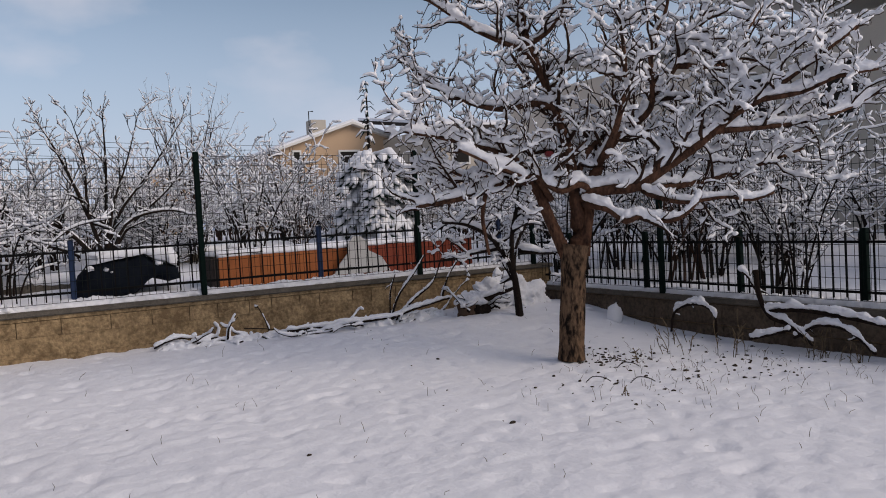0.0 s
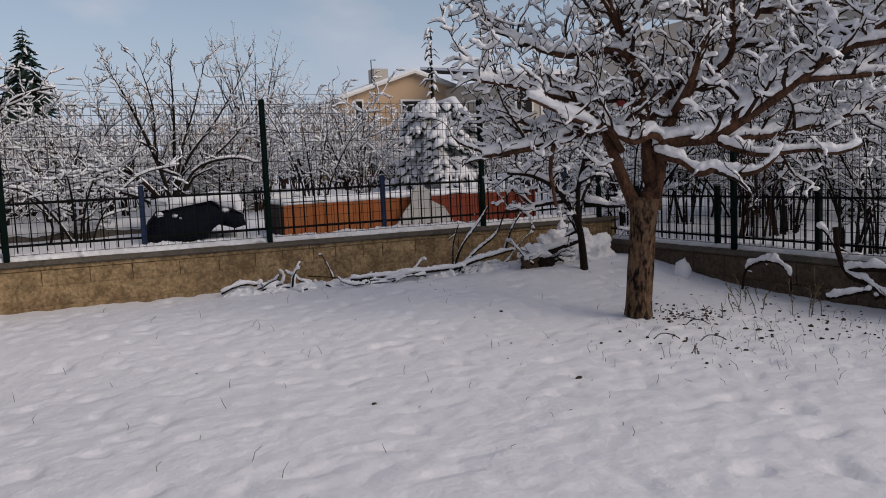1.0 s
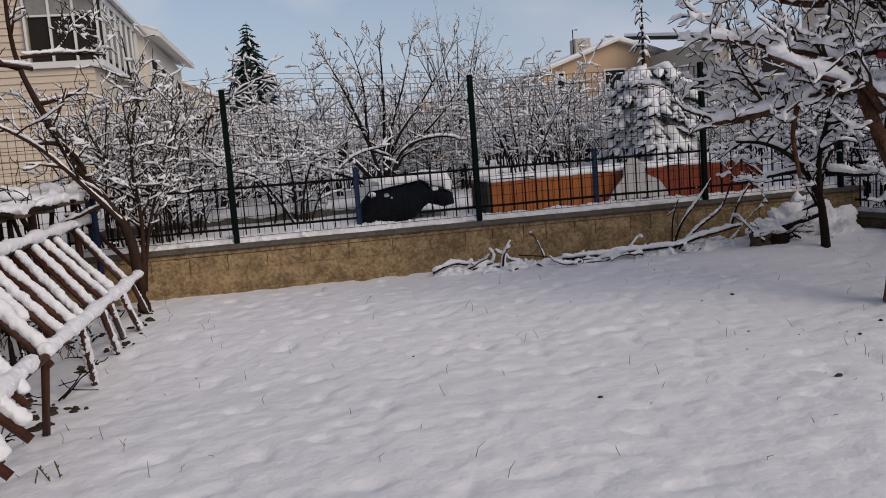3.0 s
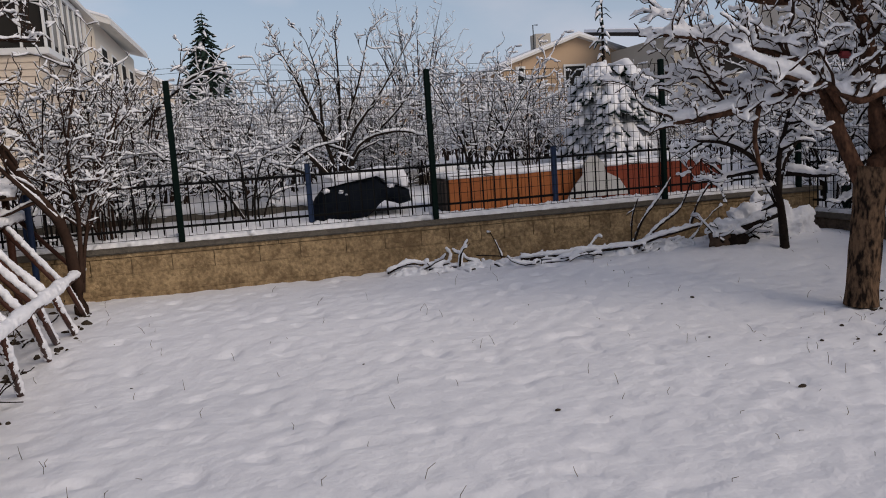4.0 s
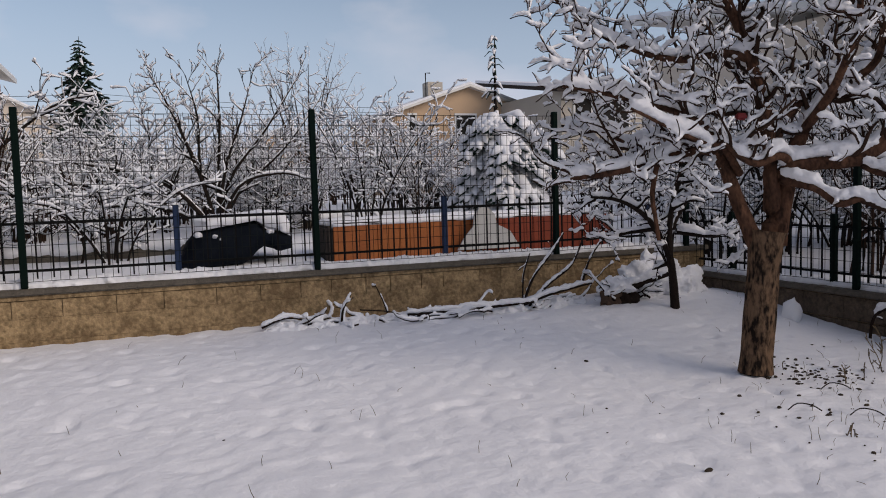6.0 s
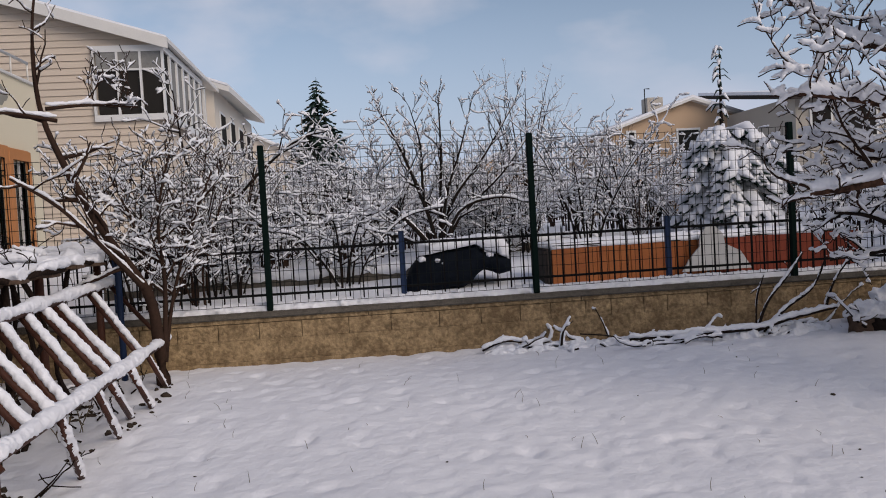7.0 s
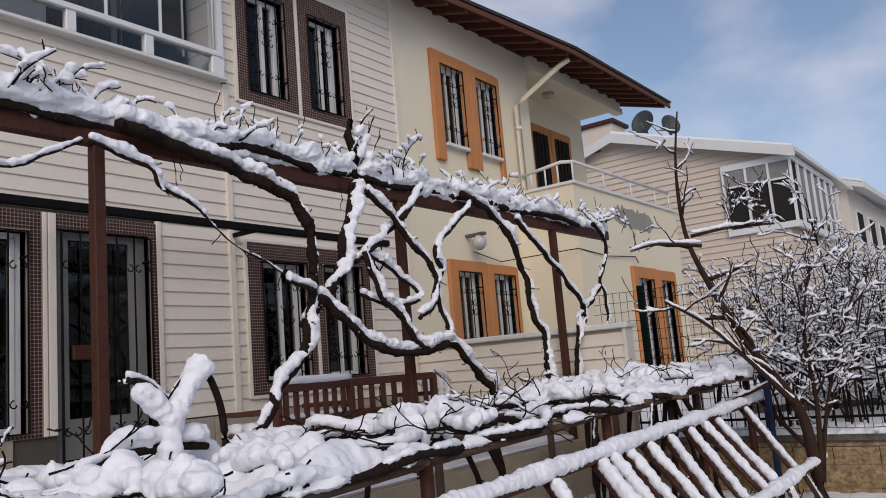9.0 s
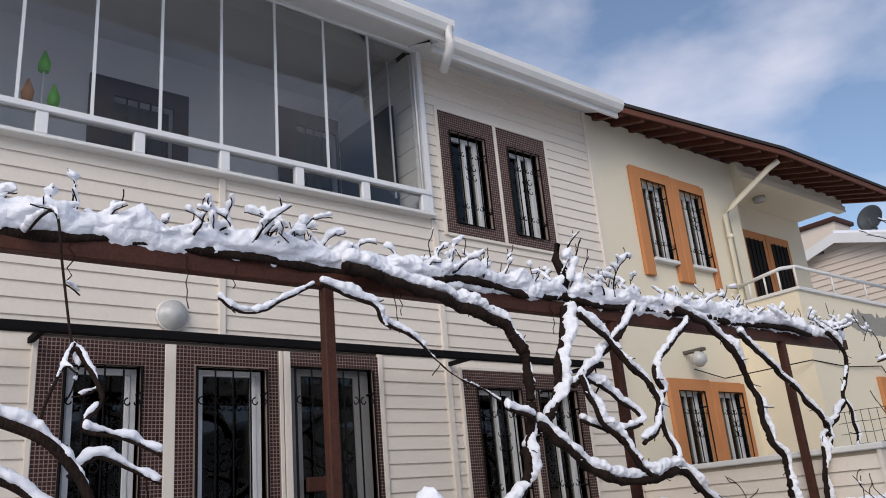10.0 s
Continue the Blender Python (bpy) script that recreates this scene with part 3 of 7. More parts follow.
# frame and leaf use the greyed plastic that includes shade
part("door_frame", boxes((FACADE - 0.14, FACADE - 0.07, y0, y0 + 0.07, z0, z1), (FACADE - 0.14, FACADE - 0.07, y1 - 0.07, y1, z0, z1), (FACADE - 0.14, FACADE - 0.07, y0 + 0.07, y1 - 0.07, z1 - 0.07, z1)), SHADED_PVC, door)
part("door_leaf", boxes((FACADE - 0.13, FACADE - 0.08, y0 + 0.07, y0 + 0.15, z0, z1 - 0.07), (FACADE - 0.13, FACADE - 0.08, y1 - 0.15, y1 - 0.07, z0, z1 - 0.07), (FACADE - 0.13, FACADE - 0.08, y0 + 0.15, y1 - 0.15, z0, z0 + 0.35)), SHADED_PVC, door)
part("pane", boxes((FACADE - 0.11, FACADE - 0.105, y0 + 0.15, y1 - 0.15, z0 + 0.35, z1 - 0.07)), GLASS, door).visible_shadow = False
# back sheet of the doorway, near-black for the shade indoors
part("room", boxes((FACADE - 1.5, FACADE - 1.45, y0 - 0.5, y1 + 0.5, z0, z1 + 0.3)), ROOM_SHADE, door)
part("curtain", boxes((FACADE - 0.30, FACADE - 0.285, y0 + 0.02, y1 - 0.02, z0 + 0.02, z1 + 0.02)), CURTAIN, door, "pale net curtain")
grille(door, y0 + 0.02, y1 - 0.02, z0 + 0.03, z1 - 0.03, FACADE + 0.06, 5)
part("lock_plate", bevelled(boxes((FACADE + 0.04, FACADE + 0.085, y0 + 0.1, y0 + 0.42, 1.92, 2.04)), 0.008), RUST, door, "rusty lock case")

# ---- own house: glazed balcony, eaves, roof, terrace ----
def slab(name, corners, thick, material, parent=None, label=""):
    """A sloping plate: four corners of its top, and a thickness straight down."""
    bm = bmesh.new()
    top = [bm.verts.new(c) for c in corners]
    low = [bm.verts.new((c[0], c[1], c[2] - thick)) for c in corners]
    bm.faces.new(top)
    bm.faces.new(low[::-1])
    for i in range(4):
        j = (i + 1) % 4
        bm.faces.new((top[i], low[i], low[j], top[j]))
    return part(name, bm, material, parent, label)


BX = FACADE + 0.07
balcony = thing("balcony", "glazed upstairs balcony with frameless folding panes", "balcony", kind="structure")
part("floor_slab", boxes((-7.5, FACADE - 0.31, -1.6, 6.6, 4.2, 4.35)), ROOM, balcony)
part("back_wall", wall_with_holes(bmesh.new(), -7.42, -7.3, -1.6, 6.62, 4.35, 6.9, [(3.68, 4.32, 4.9, 6.15), (5.85, 6.42, 4.35, 6.35)]), ROOM, balcony)
part("balcony_ceiling", boxes((-7.42, FACADE - 0.02, -1.6, 6.6, 6.815, 6.88)), ROOM, balcony)
part("side_wall", boxes((-7.3, FACADE - 0.305, 6.50, 6.60, 4.35, 6.815), (-7.42, FACADE - 0.305, -1.6, -1.5, 4.35, 6.815)), ROOM, balcony)
for k in range(18):
    part("lining_board", boxes((-7.28, FACADE - 0.02, 6.455 - 0.004 * (k % 2), 6.495, 4.36 + 0.13 * k, 4.485 + 0.13 * k)), WHITE_PAINT, balcony)
part("lintel_lining", boxes((FACADE - 0.305, FACADE - 0.005, -1.5, 6.45, 6.765, 6.792)), WHITE_PAINT, balcony)
# sheet of painted shade behind the balcony's inner openings
part("inside_shade", boxes((-7.6, -7.5, 3.4, 6.6, 4.35, 6.6)), ROOM_SHADE, balcony)
for a, b, z0, z1 in ((3.68, 4.32, 4.9, 6.15), (5.85, 6.42, 4.35, 6.35)):
    surround = part("inner_surround", boxes((-7.3, -7.27, a - 0.25, a, z0 - 0.1, z1 + 0.2), (-7.3, -7.27, b, b + 0.17, z0 - 0.1, z1 + 0.2), (-7.3, -7.27, a, b, z1, z1 + 0.2)), MOSAIC, balcony)
    for i in range(1, 5):
        y = a + (b - a) * i / 5
        tube("bar", [(-7.26, y, z0), (-7.26, y, z1)], 0.012, BLACK_IRON, surround, "", 4)
part("sill_board", bevelled(boxes((FACADE - 0.05, BX + 0.06, -1.6, 6.56, 4.665, 4.70)), 0.006), WHITE_PAINT, balcony)
part("bottom_rail", bevelled(boxes((BX - 0.03, BX + 0.03, -1.6, 6.52, 4.70, 4.712)), 0.002), PVC, balcony, "white aluminium rail")
part("top_sill_rail", bevelled(boxes((BX - 0.05, BX + 0.05, -1.6, 6.52, 4.900, 4.955)), 0.006), PVC, balcony, "white aluminium rail")
part("head_rail", bevelled(boxes((BX - 0.04, BX + 0.04, -1.6, 6.48, 6.68, 6.775)), 0.006), PVC, balcony, "white aluminium rail")
y = 6.44
while y > -1.6:
    part("mullion", bevelled(boxes((BX - 0.03, BX + 0.035, y - 0.045, y + 0.045, 4.712, 4.900)), 0.004), PVC, balcony)
    part("low_pane", boxes((BX - 0.004, BX + 0.004, y - 0.71, y - 0.045, 4.712, 4.900)), BALCONY_GLASS, balcony).visible_shadow = False
    y -= 0.755
y = 5.83
while y > -1.6:
    pane = part("tall_pane", boxes((BX - 0.004, BX + 0.004, y - 0.553, y - 0.006, 4.96, 6.68)), BALCONY_GLASS, balcony)
    pane.visible_shadow = False
    part("pane_seal", boxes((BX - 0.008, BX + 0.008, y - 0.013, y + 0.013, 4.975, 6.68)), PVC, balcony)
    y -= 0.559
for s0, s1 in (((BX, 5.83), (BX - 0.30, 6.30)), ((BX + 0.02, 5.86), (BX, 6.44))):
    bm = bmesh.new()
    v = [bm.verts.new((*s, z)) for s in (s0, s1) for z in (4.96, 6.66)]
    bm.faces.new((v[0], v[2], v[3], v[1]))
    bmesh.ops.solidify(bm, geom=list(bm.faces), thickness=0.008)
    folded = part("tall_pane", bm, BALCONY_GLASS, balcony, "folded open glass pane")
    folded.visible_shadow = False
    tube("pane_seal", [(*s1, 4.96), (*s1, 6.66)], 0.012, PVC, folded, "", 6)
part("side_post", boxes((FACADE - 0.02, BX + 0.03, 6.48, 6.54, 4.70, 6.795)), PVC, balcony)

clutter = thing("balcony_clothes_rack", "folding white clothes rack on the balcony", "clothes rack", at=(0, 0, 0))
for k in range(3):
    tube("rod", [(-6.4, 4.3 + k * 0.35, 4.35), (-6.2, 4.6 + k * 0.35, 5.02), (-6.2, 4.95 + k * 0.3, 4.35)], 0.012, PVC, clutter, "", 6)
umb = thing("toy_windmill", "bright green and orange garden windmill on the balcony", "toy")
for k, (dy, z, m) in enumerate(((0, 5.95, GREEN_PLASTIC), (0.1, 5.62, GREEN_PLASTIC), (-0.12, 5.62, TERRACOTTA))):
    t = Tubes()
    t.add([Vector((-6.6, 2.85 + dy, z - 0.12)), Vector((-6.6, 2.85 + dy, z - 0.04)), Vector((-6.6, 2.85 + dy, z + 0.1))], [0.05, 0.06, 0.008], 6)
    t.link("vane", m, umb)
tube("stick", [(-6.6, 2.85, 4.35), (-6.6, 2.85, 5.86)], 0.01, PVC, umb)

eaves = thing("eaves", "white boxed eaves and gutter along the house roof", "eaves", kind="structure")
slab("soffit", [(FACADE - 0.1, 6.36, 6.80), (-5.16, 6.36, 6.52), (-5.16, 9.46, 6.52), (FACADE - 0.1, 9.46, 6.80)], 0.03, WHITE_PAINT, eaves, "white soffit boards")
slab("soffit", [(FACADE - 0.1, -6.5, 6.80), (-4.92, -6.5, 6.50), (-4.92, 6.36, 6.50), (FACADE - 0.1, 6.36, 6.80)], 0.03, WHITE_PAINT, eaves, "white soffit boards")
part("frieze", boxes((FACADE, FACADE + 0.03, 6.5, 9.41, 6.68, 6.78)), WHITE_PAINT, eaves)


def gutter(parent, x, a, b, z):
    bm = bmesh.new()
    prof = [(0, 0), (0.09, 0.0), (0.13, 0.06), (0.13, 0.13), (0.12, 0.13), (0.115, 0.065), (0.08, 0.012), (0.0, 0.012)]
    rows = [[bm.verts.new((x + p[0], y, z + p[1])) for p in prof] for y in (a, b)]
    for i in range(len(prof)):
        j = (i + 1) % len(prof)
        bm.faces.new((rows[0][i], rows[0][j], rows[1][j], rows[1][i]))
    bm.faces.new(rows[0][::-1])
    bm.faces.new(rows[1])
    part("gutter", bm, WHITE_PAINT, parent, "white metal gutter")


gutter(eaves, -5.17, 6.36, 9.46, 6.47)
gutter(eaves, -4.93, -6.5, 6.38, 6.45)
part("fascia", boxes((-5.20, -5.165, 6.36, 9.46, 6.40, 6.62), (-4.96, -4.925, -6.5, 6.36, 6.38, 6.60)), WHITE_PAINT, eaves)
tube("downspout_elbow", [(-4.84, 6.32, 6.50), (-4.84, 6.32, 6.32), (-4.88, 6.34, 6.25), (-5.10, 6.42, 6.14)], 0.05, WHITE_PAINT, eaves, "white downspout elbow", 10)
house_roof = thing("roof", "snow-covered pitched house roof", "roof", kind="structure")
for a, b, ex in ((-6.5, 6.36, -4.97), (6.36, 9.46, -5.21)):
    slab("roof_plane", [(ex, a, 6.615), (ex, b, 6.615), (-9.5, b, 8.3), (-9.5, a, 8.3)], 0.05, ROOF_EDGE, house_roof)
    slab("roof_snow", [(ex - 0.04, a, 6.70), (ex - 0.04, b, 6.70), (-9.5, b, 8.42), (-9.5, a, 8.42)], 0.08, SNOW, house_roof, "blanket of snow")
part("rear_wall", boxes((-9.6, -9.5, -6.5, 16.6, 0, 8.2), (-9.5, FACADE - 0.3, -6.55, -6.45, 0, 6.7)), BACKING, house_roof)

lamp = thing("wall_lamp", "round milky glass bulkhead lamp on the siding", "wall lamp")
t = Tubes()
t.add([Vector((FACADE + d, 3.75, 3.36)) for d in (0.02, 0.05, 0.055, 0.10, 0.13)], [0.125, 0.125, 0.11, 0.09, 0.02], 20)
t.link("globe", LAMP_GLASS, lamp)
t = Tubes()
t.add([Vector((FACADE + d, 3.75, 3.36)) for d in (0.015, 0.045)], [0.135, 0.135], 20)
t.link("base_ring", WHITE_PAINT, lamp)

# terrace
terrace = thing("terrace", "raised terrace with a beige plastered front wall", "terrace", kind="structure")
part("terrace_floor", boxes((FACADE, TERRACE_X - 0.181, -6.5, 9.45, 0.62, FLOOR_Z)), TILES, terrace)
part("front_wall", boxes((TERRACE_X - 0.18, TERRACE_X, -6.5, 9.45, -0.3, FLOOR_Z)), BEIGE, terrace, "beige plastered wall")
part("terrace_snow", bevelled(boxes((FACADE + 0.9, TERRACE_X - 0.10, -6.5, 9.40, FLOOR_Z + 0.002, FLOOR_Z + 0.05)), 0.02, 2), SNOW, terrace, "snow lying on the terrace floor")
divider = thing("wall_divider", "low divider wall in cream siding between two terraces", "wall", kind="structure")
part("core", boxes((FACADE, -2.92, 9.46, 9.60, 0.0, 1.88)), BEIGE, divider)
part("coping", bevelled(boxes((FACADE, -2.86, 9.40, 9.66, 1.88, 1.94)), 0.01), WHITE_PAINT, divider)
bm = bmesh.new()
z = 1.05
while z < 1.80:
    v = [bm.verts.new(p) for p in ((FACADE, 9.456, z + 0.13), (FACADE, 9.436, z), (-2.93, 9.436, z), (-2.93, 9.456, z + 0.13))]
    bm.faces.new(v)
    w = [bm.verts.new(p) for p in ((FACADE, 9.458, z), (-2.93, 9.458, z))]
    bm.faces.new((v[1], w[0], w[1], v[2]))
    z += 0.132
part("siding", bm, SIDING, divider, "cream vinyl siding")
part("corner_trim", boxes((-2.93, -2.89, 9.43, 9.62, 1.0, 1.88)), SIDING, divider)

# ---- neighbour's yellow house ----
yellow = thing("yellow_house", "pale yellow plastered terrace house with orange window surrounds", "house")
WU = [(10.42, 10.98, 4.75, 5.92), (11.31, 11.89, 4.75, 5.92)]
WA = [(10.45, 11.02, 1.75, 2.92), (11.33, 11.93, 1.75, 2.92)]
BAY_X, BAY0, BAY1, BAY_TOP = -4.72, 12.3, 16.55, 4.22
for block in wall_pieces(FACADE - 0.3, FACADE - 0.012, 9.425, 13.0, 0.0, 6.72, WU + WA):
    part("wall", boxes(block), YELLOW, yellow)
part("balcony_back_wall", boxes((-6.6, -6.5, 13.0, 16.6, 4.0, 6.72), (-7.2, FACADE - 0.31, 12.9, 13.0, 4.2, 6.72)), YELLOW, yellow)
part("balcony_ceiling", boxes((-6.6, FACADE + 0.12, 13.0, 16.6, 6.55, 6.72)), YELLOW, yellow)
part("balcony_beam", boxes((FACADE + 0.0, FACADE + 0.16, 13.0, 16.6, 6.44, 6.55)), YELLOW, yellow)
WC = [(14.28, 14.95, 1.3, 2.85), (15.25, 15.9, 1.3, 2.85)]
for block in wall_pieces(BAY_X - 0.25, BAY_X, BAY0, BAY1, 0.3, BAY_TOP, WC):
    part("bay", boxes(block), YELLOW, yellow)
for y in (BAY0, BAY1 - 0.25):
    part("bay_side", boxes((FACADE - 0.012, BAY_X - 0.25, y, y + 0.25, 0.3, BAY_TOP)), YELLOW, yellow)
part("balcony_floor", boxes((-6.5, BAY_X - 0.25, BAY0 + 0.25, BAY1 - 0.25, 4.0, 4.1)), GREY_WALL, yellow)
part("bay_coping", bevelled(boxes((BAY_X - 0.3, BAY_X + 0.04, BAY0 - 0.03, BAY1 + 0.03, BAY_TOP, BAY_TOP + 0.05), (FACADE, BAY_X - 0.3, BAY0 - 0.03, BAY0 + 0.25, BAY_TOP, BAY_TOP + 0.05)), 0.008), WHITE_PAINT, yellow)
# flaked patch of render
bm = bmesh.new()
up, down = [], []
for i in range(24):
    y = 13.55 + 1.85 * i / 23
    taper = min(1.0, i / 4, (23 - i) / 3)
    mid = 3.90 - 0.03 * i / 23
    up.append(bm.verts.new((BAY_X + 0.004, y, mid + taper * (0.16 + 0.13 * noise.noise(Vector((i * 0.9, 0, 3)))))))
    down.append(bm.verts.new((BAY_X + 0.004, y, mid - taper * (0.17 + 0.10 * noise.noise(Vector((i * 0.7, 5, 1)))))))
for i in range(23):
    bm.faces.new((up[i], down[i], down[i + 1], up[i + 1]))
part("bare_patch", bm, GREY_PATCH, yellow, "patch of bare grey render")
for holes, x, z1, z0 in ((WU, FACADE, 6.10, 4.48), (WA, FACADE, 3.08, 1.7), (WC, BAY_X + 0.012, 3.05, 1.3)):
    a, b = holes[0][0] - 0.2, holes[1][1] + 0.1
    mid = (holes[0][1] + holes[1][0]) / 2
    part("surround", bevelled(boxes((x - 0.012, x + 0.05, a, holes[0][0], z0, z1), (x - 0.012, x + 0.05, holes[0][1], mid, z0 - 0.02, z1), (x - 0.012, x + 0.06, mid, holes[1][0], z0 - 0.02, z1 - 0.02),
                                (x - 0.012, x + 0.05, holes[1][1], b, z0 - 0.03, z1 - 0.03), (x - 0.012, x + 0.048, holes[0][0], holes[0][1], holes[0][3], z1), (x - 0.012, x + 0.058, holes[1][0], holes[1][1], holes[1][3], z1 - 0.02)), 0.008), TERRACOTTA, yellow, "orange plaster window surround")
    for h in holes:
        for jamb in (h[0] - 0.03, h[1]):
            part("reveal", boxes((x - 0.16, x - 0.013, jamb, jamb + 0.03, h[2], h[3])), TERRACOTTA, yellow)
        part("sill", bevelled(boxes((x - 0.05, x + 0.08, h[0] + 0.005, h[1] - 0.005, h[2] - 0.05, h[2])), 0.006), WHITE_PAINT, yellow, "white window sill")
k = 7
for h in WU + WA:
    window("window_%d" % k, "white window with iron grille in an orange surround", FACADE, *h, dark=True)
    k += 1
for h in WC:
    window("window_%d" % k, "tall white window with iron grille in an orange surround", BAY_X, *h, dark=True)
    k += 1
for a in (14.25, 15.1):
    d = part("balcony_door", bevelled(boxes((-6.5, -6.45, a, a + 0.82, 4.1, 6.05)), 0.01), TERRACOTTA, yellow, "orange-brown balcony door")
    # unlit inside painted onto the door pane
    part("door_pane", boxes((-6.45, -6.435, a + 0.13, a + 0.69, 4.35, 5.88)), ROOM_SHADE, d)
    for k in range(4):
        tube("door_bar", [(-6.41, a + 0.2 + 0.14 * k, 4.35), (-6.41, a + 0.2 + 0.14 * k, 5.88)], 0.01, BLACK_IRON, d, "", 4)
rail = thing("balcony_rail", "white painted tube railing on the yellow balcony", "railing")
tube("top_tube", [(FACADE + 0.1, BAY0 + 0.05, 4.52), (BAY_X - 0.2, BAY0 + 0.05, 4.60), (BAY_X - 0.08, BAY0 + 0.25, 4.62), (BAY_X - 0.08, BAY1 - 0.05, 4.62)], 0.028, WHITE_PAINT, rail)
for y in (12.5, 13.6, 14.7, 15.8, 16.5):
    tube("upright", [(BAY_X - 0.08, y, BAY_TOP + 0.05), (BAY_X - 0.08, y, 4.62)], 0.016, WHITE_PAINT, rail, "", 6)
for x in (-5.45, -5.2, -4.98):
    tube("upright", [(x, BAY0 + 0.05, BAY_TOP + 0.05), (x, BAY0 + 0.05, 4.56)], 0.016, WHITE_PAINT, rail, "", 6)
yroof = thing("yellow_house_roof", "dark roof with red-brown wooden eaves, a little snow on top", "roof")
EAVE = [(-5.22, 9.47, 6.70), (-4.74, 13.0, 6.62), (-4.70, 17.1, 6.60)]


def eave_at(y):
    a, b = (EAVE[0], EAVE[1]) if y < EAVE[1][1] else (EAVE[1], EAVE[2])
    s = (y - a[1]) / (b[1] - a[1])
    return a[0] + (b[0] - a[0]) * s, a[2] + (b[2] - a[2]) * s


for (ax, ay, az), (bx, by, bz) in zip(EAVE, EAVE[1:]):
    slab("roof_plane", [(ax, ay, az), (bx, by, bz), (-9.5, by, 8.4), (-9.5, ay, 8.4)], 0.05, ROOF_EDGE, yroof, "dark roof edge")
    slab("eave_boards", [(ax - 0.05, ay, az - 0.052), (bx - 0.05, by, bz - 0.052), (-7.0, by, 7.32), (-7.0, ay, 7.32)], 0.02, EAVE_WOOD, yroof, "red-brown boards")
    slab("fascia", [(ax - 0.02, ay, az - 0.06), (ax - 0.05, ay, az - 0.06), (bx - 0.05, by, bz - 0.06), (bx - 0.02, by, bz - 0.06)], 0.08, EAVE_WOOD, yroof)
slab("roof_snow", [(-4.95, 12.0, 6.70), (-4.80, 16.9, 6.66), (-9.5, 16.9, 8.5), (-9.5, 9.6, 8.5)], 0.05, SNOW, yroof, "thin snow")
for i in range(19):
    y = 9.62 + 0.40 * i
    ex, ez = eave_at(y)
    slab("rafter", [(ex - 0.06, y, ez - 0.075), (ex - 0.06, y + 0.07, ez - 0.075), (-5.75, y + 0.07, ez - 0.075 + (ex + 5.69) * 0.3), (-5.75, y, ez - 0.075 + (ex + 5.69) * 0.3)], 0.10, EAVE_WOOD, yroof)
pipe = thing("downpipe", "cream painted rainwater pipe on the yellow wall", "downpipe")
tube("pipe", [(-4.92, 13.05, 6.46), (-5.05, 12.95, 6.36), (-5.55, 12.50, 5.82), (-5.62, 12.42, 5.70), (-5.62, 12.42, 1.0)], 0.045, YELLOW, pipe, "", 10)
for z in (5.3, 3.3, 2.2):
    tube("pipe_clip", [(-5.62, 12.42, z), (-5.62, 12.42, z + 0.06)], 0.055, YELLOW, pipe, "", 10)
wl2 = thing("wall_lamp", "grey wall lamp with a glass bowl on a bracket", "wall lamp")
part("arm", boxes((FACADE - 0.01, FACADE + 0.30, 10.76, 10.84, 3.42, 3.46)), CONCRETE, wl2)
t = Tubes()
t.add([Vector((FACADE + 0.2, 10.8, z)) for z in (3.42, 3.36, 3.28, 3.22)], [0.05, 0.10, 0.10, 0.04], 12)
t.link("bowl", LAMP_GLASS, wl2)
t = thing("ceiling_lamp", "small round lamp under the balcony ceiling", "ceiling lamp")
tube("bowl", [(-6.1, 14.5, 6.55), (-6.1, 14.5, 6.47)], 0.11, LAMP_GLASS, t, "", 14)
wire = thing("wall_cable", "black cable slung along the yellow wall", "cable")
tube("cable", [(FACADE + 0.03, 10.9, 3.22), (FACADE + 0.03, 11.6, 3.12), (BAY_X - 0.0, 12.26, 3.22), (BAY_X + 0.03, 13.2, 3.16), (BAY_X + 0.03, 14.3, 3.22), (BAY_X + 0.03, 14.4, 3.12)], 0.008, BLACK_IRON, wire, "", 5)

# ---- far cream house with a gable, and row houses behind ----
far = thing("gabled_house", "cream sided house with a white-trimmed gable and glazed corner", "house")
GY = 22.0
bm = bmesh.new()
v = [bm.verts.new(p) for p in ((-11.5, GY, 0.5), (-3.85, GY, 0.5), (-3.85, GY, 6.15), (-8.05, GY, 7.42), (-11.5, GY, 6.3))]
w = [bm.verts.new((p.co.x, 29.0, p.co.z)) for p in v]
bm.faces.new(v)
bm.faces.new(w[::-1])
for i in range(5):
    j = (i + 1) % 5
    bm.faces.new((v[i], w[i], w[j], v[j]))
part("wall", bm, SIDING_FAR, far)
bm = bmesh.new()
z = 1.0
while z < 7.3:
    lim0, lim1 = -11.5, -3.85
    if z > 6.15:
        f = (z - 6.15) / 1.27
        lim1 = -3.85 - f * 4.2
    if z > 6.3:
        lim0 = -11.5 + (z - 6.3) / 1.12 * 3.45
    if 4.35 < z < 6.1:
        lim1 = -5.35
    a = [bm.verts.new(p) for p in ((lim0, GY - 0.006, z + 0.16), (lim0, GY - 0.035, z), (lim1, GY - 0.035, z), (lim1, GY - 0.006, z + 0.16))]
    b = [bm.verts.new(p) for p in ((lim0, GY - 0.004, z), (lim1, GY - 0.004, z))]
    bm.faces.new(a)
    bm.faces.new((a[1], b[0], b[1], a[2]))
    z += 0.165
part("siding", bm, SIDING_FAR, far)
slab("roof_plane", [(-3.45, GY - 0.35, 6.20), (-3.45, 29.2, 6.20), (-8.05, 29.2, 7.62), (-8.05, GY - 0.35, 7.62)], 0.1, WHITE_PAINT, far)
